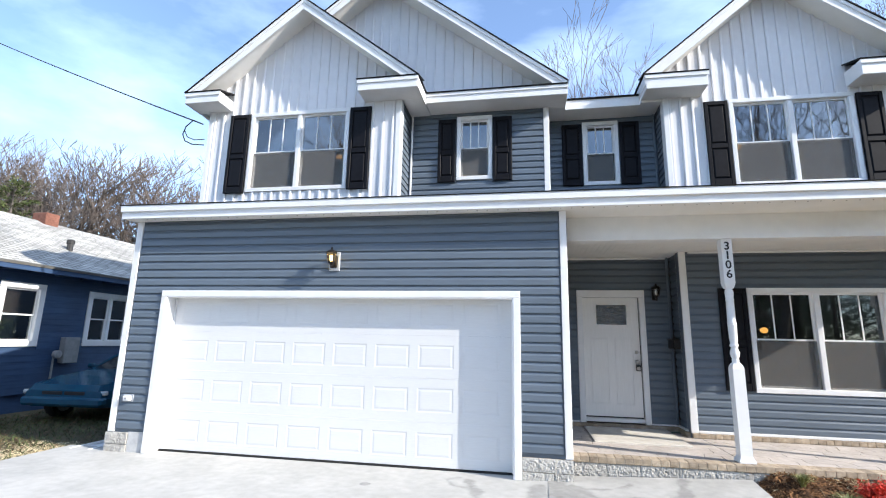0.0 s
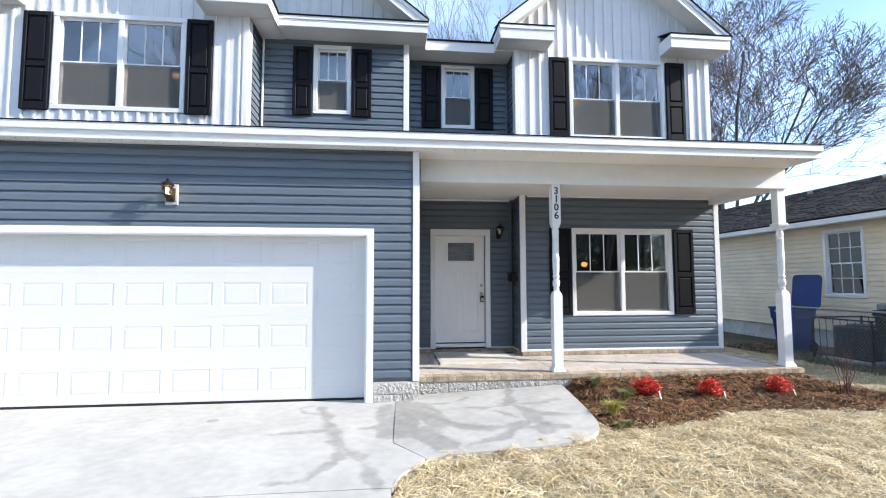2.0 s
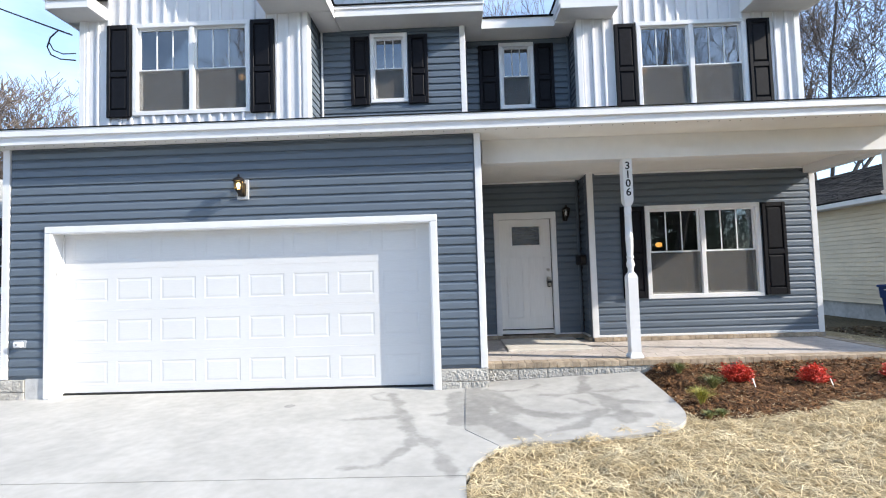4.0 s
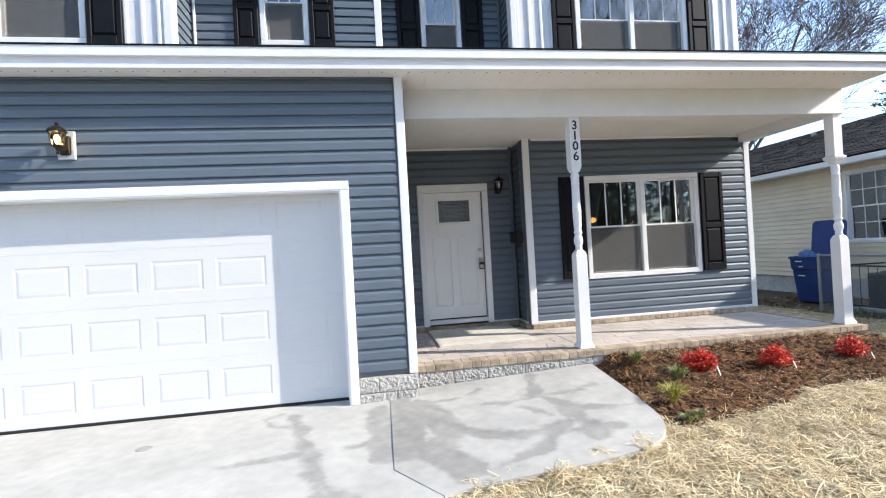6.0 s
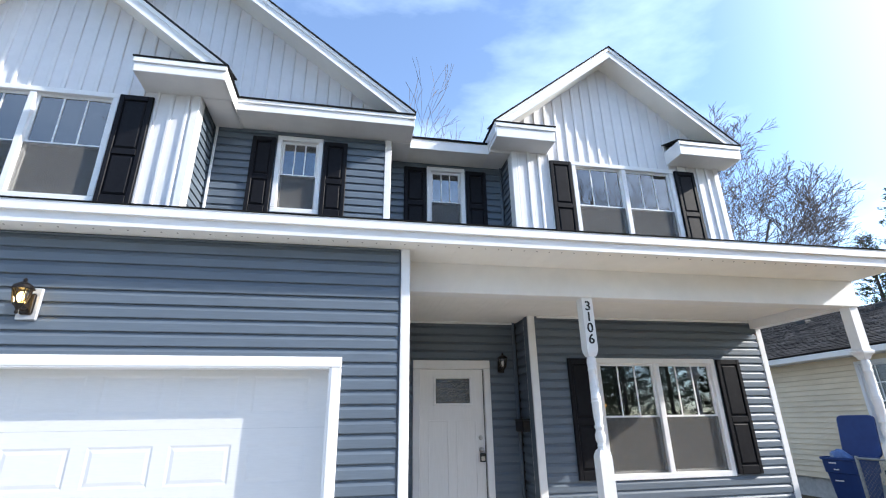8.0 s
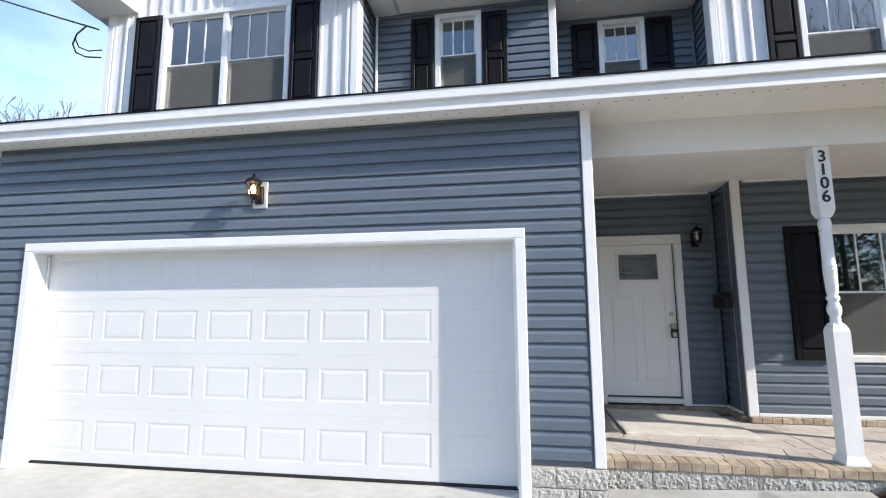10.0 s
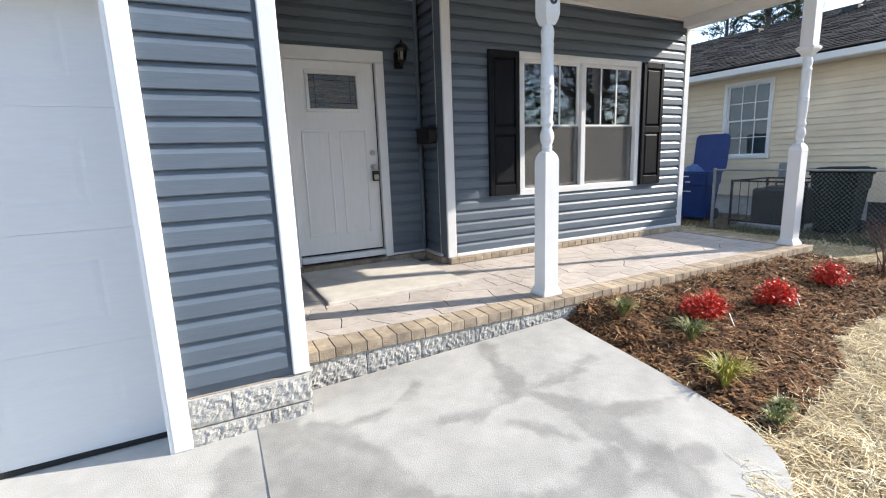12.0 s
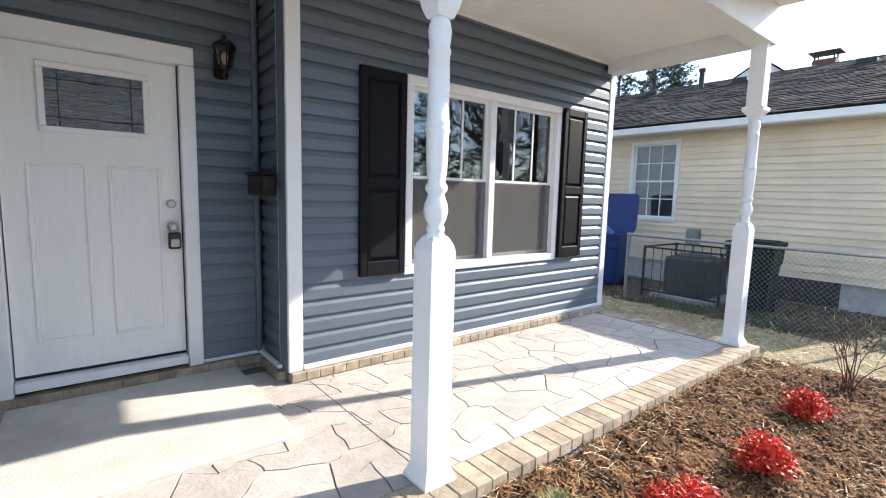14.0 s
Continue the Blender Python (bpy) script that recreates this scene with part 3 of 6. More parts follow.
for v in bm.verts:
    v.co.z = -0.07
solid("ground", bm, GRASS, "patchy winter lawn and bare soil around the houses", "ground", "structure")

lawn_outline = [(-0.36, -12), (7.75, -12), (7.6, -3.0), (7.55, 0.0), (7.5, 5.0), (5.66, 5.0), (5.66, 0.1), (1.6, -1.1), (1.45, -1.4), (1.0, -1.62), (0.15, -1.75), (-0.10, -2.00), (-0.26, -2.26), (-0.34, -2.6)]
solid("lawn", sheet(lawn_outline, -0.066, -0.030), SOIL, "straw-mulched bare soil of a newly seeded front lawn", "lawn", "structure")

# driveway slabs between their joints
driveway = root("driveway", "pale grey broom-finished concrete driveway", "driveway", kind="structure")
JY = -2.5
part("slab", sloped([(-6.95, 0.155), (-6.95, JY + 0.006), (-0.34, JY + 0.006), (-0.27, -2.27), (-0.14, -2.08), (-0.055, -1.961), (-0.332, -1.53), (-0.293, -0.02), (-0.66, -0.02), (-0.66, 0.155)], lambda x, y: 0.012 if x > -0.5 and y > -0.1 else 0.0), CONCRETE, driveway)
part("slab", sheet([(-6.95, JY - 0.006), (-6.95, -7.0), (-0.36, -7.0), (-0.345, JY - 0.006)], -0.06, 0.0), CONCRETE, driveway)
part("slab", sheet([(-6.95, -7.012), (-6.95, -12.0), (-0.36, -12.0), (-0.36, -7.012)], -0.06, 0.0), CONCRETE, driveway)
part("joint_filler", sheet([(-6.94, 0.0), (-6.94, -11.9), (-0.5, -11.9), (-0.5, -2.0), (-0.32, 0.0)], -0.062, -0.012), JOINT, driveway)
edge = [(-0.285, 0.20), (-0.325, -1.53), (-0.045, -1.955), (0.06, -1.905), (0.30, -1.862), (0.75, -1.815), (1.2, -1.745), (1.48, -1.66), (1.68, -1.52), (1.80, -1.33), (1.86, -1.05), (1.92, -0.35), (1.95, 0.20)]
for _ in range(2):
    soft = [edge[0]]
    for a, b in zip(edge, edge[1:]):
        if a[0] > -0.2 and b[1] < 0.1:
            soft += [(a[0] * 0.75 + b[0] * 0.25, a[1] * 0.75 + b[1] * 0.25), (a[0] * 0.25 + b[0] * 0.75, a[1] * 0.25 + b[1] * 0.75)]
        else:
            soft.append(b)
    edge = soft
walkway = root("walkway", "grey concrete front walk with a curved edge", "walkway", kind="structure")
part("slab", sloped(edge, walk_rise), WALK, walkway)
bm = bmesh.new()
for a, b in (((-0.305, 0.02), (-0.335, -1.53)), ((-0.335, -1.53), (-0.055, -1.96))):
    d = (Vector(b) - Vector(a)).normalized() * 0.005
    sheet([(a[0] - d.y, a[1] + d.x), (a[0] + d.y, a[1] - d.x), (b[0] + d.y, b[1] - d.x), (b[0] - d.y, b[1] + d.x)], -0.05, -0.006, bm)
part("joint", bm, JOINT, walkway)

road = solid("road", box(-60, 60, -19, -12.2, -0.068, -0.05), material("asphalt", (0.04, 0.04, 0.042), (0.07, 0.07, 0.072), scale=40, rough=0.9, bump=0.5, bump_scale=120), "grey asphalt street", "road", "structure")

# ---- house shell ----
SOFF, FASC = 3.222, 3.415            # porch eave
EY = -0.25                          # eave edge
XL, XR = -6.22, 5.590               # house sides
XU = 5.51                           # upper storey's side
PX = 5.63                           # porch end
PITCH = 0.318
U1, U2, U3, U4 = 1.20, 1.85, 2.39, 1.885    # upper walls' faces
PW = 1.895                          # porch wall
DW = 2.42                           # entry wall
GD = (-5.565, -0.665, -0.2, 2.12)  # garage opening
WIN = (2.790, 4.665, 0.915, 2.455)
W1 = (-5.345, -3.475, 4.045, 5.520)
W2 = (-1.700, -1.065, 4.345, 5.545)
W3 = (0.535, 1.160, 4.345, 5.555)
W4 = (2.800, 4.625, 4.07, 5.570)


def shrink(h, e=0.05):
    return (h[0] + e, h[1] - e, h[2] + e, h[3] - e)


# garage front
gw = solid("wall_garage", holed(front(0.0), XL, 0.0, 0.0, SOFF, [GD]), SIDING, "slate-blue lap-sided garage front wall", "wall", "structure")
GT = (-5.645, -0.585, -0.2, 2.195)
lap_siding(gw, front(0.0), XL + 0.115, -0.108, 0.299, SOFF, [GT], SIDING, pitch=0.1159)
gs = solid("wall_garage_side", holed(facing_right(-0.03), 0.145, DW, 0.2, SOFF, []), SIDING, "slate-blue lap-sided garage side wall in the entry", "wall", "structure")
lap_siding(gs, facing_right(-0.03), 0.168, DW - 0.02, 0.31, 3.03, [], SIDING)

# porch and entry walls
pw = solid("wall_porch", holed(front(PW), 1.86, XR, 0.0, 3.45, [shrink(WIN)]), SIDING, "slate-blue lap-sided porch wall around a double window", "wall", "structure")
lap_siding(pw, front(PW), 1.965, 5.50, 0.345, 3.03, [WIN], SIDING)
DO = (0.43, 1.35, 0.0, 2.37)
ew = solid("wall_entry", holed(front(DW), 0.0, 1.86, 0.0, 3.45, [DO]), SIDING, "slate-blue lap-sided wall around the front door", "wall", "structure")
lap_siding(ew, front(DW), 0.02, 1.84, 0.335, 3.03, [(0.337, 1.438, -0.2, 2.472)], SIDING)
en = solid("wall_entry_side", holed(facing_left(1.888), PW + 0.145, DW, 0.0, 3.45, []), SIDING, "slate-blue lap-sided return wall of the entry", "wall", "structure")
lap_siding(en, facing_left(1.888), PW + 0.168, DW - 0.02, 0.335, 3.03, [], SIDING)

# outer side walls, back wall, inner floor
solid("wall_left_upper", box(-6.20, -6.06, U1 + 0.15, 10, 3.2, 5.6), SIDING, "white sided upper outer wall of the house", "wall", "structure")
solid("wall_left", box(XL, XL + 0.14, 0.15, 10, 0, 3.3), SIDING, "slate-blue sided outer wall of the house", "wall", "structure")
solid("wall_right_upper", box(XU - 0.14, XU, U4 + 0.15, 10, 3.46, 5.88), SIDING, "slate-blue sided upper outer wall of the house", "wall", "structure")
solid("wall_right", box(XR - 0.14, XR, PW + 0.15, 10, 0, 3.45), SIDING, "slate-blue sided outer wall of the house", "wall", "structure")
solid("wall_back", box(XL, XR, 10.0, 10.14, 0, 5.6), SIDING, "slate-blue sided back wall of the house", "wall", "structure")
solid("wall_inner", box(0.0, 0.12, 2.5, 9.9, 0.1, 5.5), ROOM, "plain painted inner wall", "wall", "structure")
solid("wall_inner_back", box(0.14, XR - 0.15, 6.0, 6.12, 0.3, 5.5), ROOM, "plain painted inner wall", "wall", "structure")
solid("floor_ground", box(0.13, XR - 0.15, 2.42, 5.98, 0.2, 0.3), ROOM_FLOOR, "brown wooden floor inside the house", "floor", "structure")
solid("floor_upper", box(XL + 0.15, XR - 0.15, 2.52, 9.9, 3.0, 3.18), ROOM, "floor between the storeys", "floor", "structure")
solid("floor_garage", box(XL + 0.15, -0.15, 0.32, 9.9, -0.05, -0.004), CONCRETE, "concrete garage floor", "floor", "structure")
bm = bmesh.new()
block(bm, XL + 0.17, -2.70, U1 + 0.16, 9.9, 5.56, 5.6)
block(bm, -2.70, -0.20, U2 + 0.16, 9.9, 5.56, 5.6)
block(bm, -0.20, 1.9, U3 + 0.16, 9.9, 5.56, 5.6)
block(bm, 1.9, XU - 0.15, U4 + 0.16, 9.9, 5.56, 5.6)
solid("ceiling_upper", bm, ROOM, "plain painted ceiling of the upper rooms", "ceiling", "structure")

# upper walls
G1 = (-4.31, 2.12, 5.80, 7.47, 0.80)      # centre, half width, eave height, peak height, front edge
G2 = (-3.15, 3.36, 5.85, 8.47, 1.40)
G4 = (3.565, 2.12, 5.93, 7.67, 1.50)


def under(g, drop=0.10):
    return lambda u: g[3] - abs(u - g[0]) * (g[3] - g[2]) / g[1] - drop


def lean_roof(y):
    return FASC + 0.02 + (y - EY) * PITCH


u1 = solid("wall_upper_1", holed(front(U1), -6.20, -2.56, 3.6, 5.78, [shrink(W1)]), WHITE, "white board-and-batten bay wall with a double window", "wall", "structure")
batten_siding(u1, front(U1), -6.11, -2.64, lean_roof(U1) - 0.02, under(G1), [W1], WHITE)
prism_bm = prism(bmesh.new(), [(G1[0] - 1.85, 0, 5.78), (G1[0] + 1.74, 0, 5.78), (G1[0], 0, under(G1)(G1[0]) - 0.02)], (0, U1 + 0.005, 0), (0, U1 + 0.1, 0))
part("gable_wall", prism_bm, WHITE, u1)
u2 = solid("wall_upper_2", holed(front(U2), -2.70, -0.08, 3.6, 5.80, [shrink(W2)]), SIDING, "slate-blue lap-sided upper wall with a single window", "wall", "structure")
lap_siding(u2, front(U2), -2.60, -0.17, lean_roof(U2) - 0.03, 5.63, [W2], SIDING)
u2b = solid("wall_upper_gable", prism(bmesh.new(), [(-6.2, 0, 5.76), (-0.08, 0, 5.76), (G2[0], 0, under(G2)(G2[0]) - 0.05)], (0, U2 + 0.004, 0), (0, U2 + 0.1, 0)), WHITE, "white board-and-batten main gable wall", "wall", "structure")
batten_siding(u2b, front(U2), -5.2, 0.0, 5.78, under(G2), [], WHITE)
u3 = solid("wall_upper_3", holed(front(U3), -0.08, 1.83, 3.6, 5.75, [shrink(W3)]), SIDING, "slate-blue lap-sided recessed upper wall with a single window", "wall", "structure")
lap_siding(u3, front(U3), -0.05, 1.77, lean_roof(U3) - 0.03, 5.62, [W3], SIDING)
u4 = solid("wall_upper_4", holed(front(U4), 1.80, XU, 3.6, 5.86, [shrink(W4)]), WHITE, "white board-and-batten bay wall with a double window", "wall", "structure")
batten_siding(u4, front(U4), 1.88, 5.42, lean_roof(U4) - 0.02, under(G4), [W4], WHITE)
part("gable_wall", prism(bmesh.new(), [(G4[0] - 1.75, 0, 5.86), (G4[0] + 1.78, 0, 5.86), (G4[0], 0, under(G4)(G4[0]) - 0.02)], (0, U4 + 0.005, 0), (0, U4 + 0.1, 0)), WHITE, u4)
# returns of the bays
r1 = solid("wall_bay_side_1", holed(facing_right(-2.59), U1 + 0.15, U2, 3.6, 5.80, []), SIDING, "slate-blue lap-sided side of the bay", "wall", "structure")
lap_siding(r1, facing_right(-2.59), U1 + 0.168, U2 - 0.02, 3.95, 5.63, [], SIDING)
r2 = solid("wall_bay_side_2", holed(facing_right(-0.11), U2 + 0.15, U3, 3.6, 5.80, []), SIDING, "slate-blue lap-sided return wall", "wall", "structure")
lap_siding(r2, facing_right(-0.11), U2 + 0.168, U3 - 0.02, 4.2, 5.63, [], SIDING)
r3 = solid("wall_bay_side_3", holed(facing_left(1.828), U4 + 0.15, U3, 3.6, 5.80, []), SIDING, "slate-blue lap-sided side of the bay", "wall", "structure")
lap_siding(r3, facing_left(1.828), U4 + 0.168, U3 - 0.02, 4.2, 5.63, [], SIDING)

# corner boards and other trim
trim = root("trim", "white vinyl corner posts and starter strips", "trim", kind="structure")


def corner(x0, x1, y, z0, z1, side=0):
    """A corner post: a face board, and a return on the side that turns away."""
    bm = box(x0, x1, y - 0.030, y, z0, z1, bevel=0.005)
    if side:
        x = x1 if side > 0 else x0
        block(bm, x - (0.034 if side > 0 else -0.004), x + (-0.004 if side > 0 else 0.034), y - 0.028, y + 0.165, z0, z1, 0.005)
    part("corner_board", bm, TRIM, trim)


corner(-0.085, 0.0, 0.0, 0.255, SOFF, 1)
corner(XL, XL + 0.095, 0.0, 0.255, SOFF, -1)
corner(1.86, 1.962, PW, 0.31, 3.03, -1)
corner(XR - 0.095, XR, PW, 0.31, 3.45, 1)
corner(-6.20, -6.11, U1, 3.8, 5.64, -1)
corner(-2.65, -2.56, U1, 3.8, 5.64, 1)
corner(-0.175, -0.08, U2, 4.0, 5.64, 1)
corner(1.80, 1.885, U4, 4.1, 5.66, -1)
corner(XU - 0.095, XU, U4, 3.9, 5.66, 1)
part("inside_corner", box(1.805, 1.835, DW - 0.050, DW - 0.020, 0.335, 3.03, bevel=0.004), SIDING, trim)
part("inside_corner", box(-2.535, -2.505, U2 - 0.045, U2 - 0.018, 3.95, 5.63, bevel=0.004), TRIM, trim)
part("inside_corner", box(1.755, 1.78, U3 - 0.045, U3 - 0.018, 4.2, 5.63, bevel=0.004), SIDING, trim)
part("starter_strip", box(1.964, XR - 0.1, PW - 0.032, PW - 0.002, 0.312, 0.350, bevel=0.004), TRIM, trim)
for a, b in ((0.03, 0.336), (1.444, 1.83)):
    part("starter_strip", box(a, b, DW - 0.024, DW - 0.002, 0.312, 0.340, bevel=0.004), TRIM, trim)
part("starter_strip", box(1.825, 1.858, PW + 0.09, DW - 0.025, 0.312, 0.340, bevel=0.004), TRIM, trim)
for a, b in ((0.0, 1.83), (1.964, XR - 0.1)):
    y = DW if a == 0 else PW
    part("ceiling_mould", box(a + 0.035, b, y - 0.045, y - 0.002, 2.995, 3.028, bevel=0.006), TRIM, trim)
# garage casing
DY0 = 0.145
gc = root("garage_casing", "white casing around the garage opening", "trim", kind="structure")
part("casing", box(GT[0], GT[0] + 0.086, -0.045, -0.001, 0.0, GT[3] - 0.088, bevel=0.005), TRIM, gc)
part("casing", box(GT[1] - 0.086, GT[1], -0.045, -0.001, 0.0, GT[3] - 0.088, bevel=0.005), TRIM, gc)
part("casing", box(GT[0], GT[1], -0.045, -0.001, GT[3] - 0.086, GT[3], bevel=0.005), TRIM, gc)
part("jamb", box(GD[0] + 0.002, GD[0] + 0.02, -0.04, DY0, 0.0, GD[3]), TRIM, gc)
part("jamb", box(GD[1] - 0.02, GD[1] - 0.002, -0.04, DY0, 0.0, GD[3]), TRIM, gc)
part("jamb", box(GD[0], GD[1], -0.04, DY0, GD[3] - 0.02, GD[3] - 0.002), TRIM, gc)

# ---- roofs ----
porch_roof = root("porch_roof", "lean-to roof in charcoal shingles with white fascia", "roof", kind="structure")
EXL, EXR = -6.30, 5.60
uv_sheet("shingles", [(EXL - 0.02, EY - 0.045, FASC - 0.006), (EXR + 0.02, EY - 0.045, FASC - 0.006), (EXR + 0.02, 2.36, FASC + 0.005 + (2.36 - EY) * PITCH), (EXL - 0.02, 2.36, FASC + 0.005 + (2.36 - EY) * PITCH)], SHINGLE, porch_roof, 0.010)
part("fascia", box(EXL, EXR, EY, EY + 0.025, SOFF - 0.01, FASC - 0.018, bevel=0.004), TRIM, porch_roof)
part("drip_edge", box(EXL - 0.004, EXR + 0.004, EY - 0.032, EY - 0.001, FASC - 0.105, FASC - 0.015, bevel=0.004), TRIM, porch_roof)
bm = bmesh.new()
for i in range(60):                                   # narrow soffit panels with a groove between
    a = EXL + 0.01 + i * (EXR - EXL - 0.02) / 60
    block(bm, a + 0.0008, a + (EXR - EXL - 0.02) / 60 - 0.0008, EY + 0.026, 0.344, SOFF, SOFF + 0.012)
part("soffit", bm, SOFFIT, porch_roof)
part("soffit_backing", box(EXL + 0.01, EXR - 0.01, EY + 0.03, 0.344, SOFF + 0.013, SOFF + 0.02), SOFFIT, porch_roof)
bm = bmesh.new()
for i in range(90):
    a = EXL + 0.2 + i * 0.131
    for y in (EY + 0.10, ):
        block(bm, a, a + 0.012, y, y + 0.012, SOFF - 0.0015, SOFF + 0.002)
part("vent_holes", bm, SEAL, porch_roof, kind="stuff")
for x0, x1 in ((EXL, XL), (XR - 0.02, EXR)):
    part("gable_end", prism(bmesh.new(), [(0, EY + 0.03, SOFF + 0.022), (0, 1.86, SOFF + 0.022), (0, 1.86, FASC + (1.86 - EY) * PITCH - 0.04), (0, EY + 0.03, FASC - 0.02)], (x0, 0, 0), (x1, 0, 0)), TRIM, porch_roof)

porch_ceiling = solid("ceiling_porch", box(0.03, 5.39, 0.535, DW, 3.03, 3.06), SOFFIT, "white vinyl porch ceiling of narrow grooved panels", "ceiling", "structure")
bm = bmesh.new()
for i in range(68):
    a = 0.05 + i * 0.078
    block(bm, a, a + 0.0755, 0.535, DW - 0.002, 3.024, 3.0295)
solid("ceiling_porch_panels", bm, SOFFIT, "grooved white vinyl porch ceiling panels", "ceiling", "structure")
beam = root("porch_beam", "white wrapped porch beam on turned posts", "beam", kind="structure")
part("beam_front", box(0.035, 5.58, 0.345, 0.53, 2.905, SOFF + 0.15, bevel=0.006), TRIM, beam)
part("beam_side", box(5.395, 5.58, 0.533, PW - 0.035, 2.905, SOFF + 0.15, bevel=0.006), TRIM, beam)


def gable_roof(name, g, y1, label, left_to=None):
    """A front gable: shingled slopes, white soffit under them and raking fascia boards."""
    cx, hw, ze, zp, y0 = g
    r = root(name, label, "roof", kind="structure")
    k = (zp - ze) / hw
    for s in (-1, 1):
        w = hw if s > 0 or left_to is None else cx - left_to
        ex, ez = cx + s * w, zp - k * w
        uv_sheet("shingles", [(ex + s * 0.025, y0 - 0.03, ez + 0.006), (ex + s * 0.025, y1, ez + 0.006), (cx, y1, zp + 0.022), (cx, y0 - 0.03, zp + 0.022)], SHINGLE, r, 0.018)
        part("soffit", prism(bmesh.new(), [(cx, 0, zp - 0.12), (ex, 0, ez - 0.12), (ex, 0, ez - 0.145), (cx, 0, zp - 0.145)], (0, y0 + 0.025, 0), (0, y1, 0)), SOFFIT, r)
        part("rake_fascia", prism(bmesh.new(), [(cx, 0, zp - 0.005), (ex, 0, ez - 0.005), (ex, 0, ez - 0.20), (cx, 0, zp - 0.20)], (0, y0, 0), (0, y0 + 0.024, 0)), TRIM, r)
        part("rake_mould", prism(bmesh.new(), [(cx, 0, zp - 0.005), (ex, 0, ez - 0.005), (ex, 0, ez - 0.07), (cx, 0, zp - 0.07)], (0, y0 - 0.016, 0), (0, y0 - 0.001, 0)), TRIM, r)
        if left_to is None or s > 0:
            part("eave_fascia", box(min(ex, ex - s * 0.024), max(ex, ex - s * 0.024), y0 + 0.026, y1, ez - 0.20, ez - 0.022), TRIM, r)
    return r, k


def eave_return(r, x0, x1, y0, y1, z0, z1):
    """A boxed return at the foot of a gable, with its own little shingled top."""
    part("eave_return", box(x0, x1, y0 - 0.004, y1, z0, z1, bevel=0.008), TRIM, r)
    part("return_mould", box(x0 - 0.012, x1 + 0.012, y0 - 0.022, y0 - 0.006, z1 - 0.075, z1 - 0.005, bevel=0.004), TRIM, r)
    uv_sheet("return_shingles", [(x0 - 0.02, y0 - 0.035, z1 + 0.012), (x1 + 0.02, y0 - 0.035, z1 + 0.012), (x1 + 0.02, y1, z1 + 0.15), (x0 - 0.02, y1, z1 + 0.15)], SHINGLE, r, 0.02)


roof1, k1 = gable_roof("roof_bay", G1, 4.2, "steep gable roof of the bay with white raking fascia")
roof2, k2 = gable_roof("roof_main", G2, 10.2, "large front gable roof with white raking fascia")
roof4, k4 = gable_roof("roof_bay_far", G4, 10.2, "steep gable roof over the board-and-batten bay")
SZ = 5.62
eave_return(roof1, -6.43, -5.76, 0.80, U1 - 0.001, SZ - 0.02, G1[2] + 0.0)
eave_return(roof1, -3.22, -2.20, 0.80, U1 - 0.001, SZ - 0.02, G1[2] + 0.0)
eave_return(roof4, 1.46, 2.40, 1.50, U4 - 0.001, SZ + 0.04, G4[2] - 0.02)
eave_return(roof4, 4.55, 5.68, 1.50, U4 - 0.001, SZ + 0.04, G4[2] - 0.02)
# side eaves of the bays and the level eave of the main gable
part("eave_box", box(-2.55, -2.20, U1, U2 + 0.0, SZ - 0.02, G1[2] - 0.02), TRIM, roof1)
part("level_eave", box(-2.19, 0.21, 1.40, U2 - 0.001, SZ, 5.80, bevel=0.006), TRIM, roof2)
part("level_mould", box(-2.195, 0.222, 1.383, 1.398, 5.735, 5.795, bevel=0.004), TRIM, roof2)
uv_sheet("level_shingles", [(-2.25, 1.365, 5.813), (0.225, 1.365, 5.813), (0.225, U2, 5.90), (-2.25, U2, 5.90)], SHINGLE, roof2, 0.02)
part("eave_box", box(-0.07, 0.21, U2, U3 + 0.2, SZ, 5.80), TRIM, roof2)
part("eave_box", box(1.46, 1.795, U4, U3 + 0.2, SZ + 0.005, 5.85), TRIM, roof4)
roof3 = root("roof_middle", "low charcoal shingle roof between the gables", "roof", kind="structure")
part("fascia", box(0.212, 1.458, 1.95, 1.975, SZ - 0.005, 5.79, bevel=0.004), TRIM, roof3)
part("soffit", box(0.212, 1.458, 1.976, U3 + 0.1, SZ, SZ + 0.015), SOFFIT, roof3)
uv_sheet("shingles", [(-1.5, 1.92, 5.81), (3.4, 1.92, 5.81), (3.4, 6.5, 5.81 + 4.58 * 0.42), (-1.5, 6.5, 5.81 + 4.58 * 0.42)], SHINGLE, roof3, 0.03)

# ---- windows and shutters ----
window("window_1", front(U1), *W1, 2, "white double-hung twin window with dark glass, upper storey bay")
window("window_2", front(U2), *W2, 1, "white double-hung single window with three upper lites")
window("window_3", front(U3), *W3, 1, "white double-hung single window in the recess")
window("window_4", front(U4), *W4, 2, "white double-hung twin window reflecting bare trees")
window("window_5", front(PW), *WIN, 2, "white double-hung twin window on the porch", glass=PORCH_GLASS)
for y, z0, z1, pairs in ((U1, 4.025, 5.50, ((-5.74, -5.36), (-3.46, -3.085))), (U2, 4.31, 5.49, ((-2.03, -1.715), (-1.05, -0.72))), (U3, 4.34, 5.51, ((0.17, 0.522), (1.175, 1.51))),
                         (U4, 4.09, 5.54, ((2.425, 2.785), (4.64, 5.0))), (PW, 0.935, 2.445, ((2.385, 2.775), (4.685, 5.06)))):
    for a, b in pairs:
        shutter(front(y - 0.022), a, b, z0, z1)

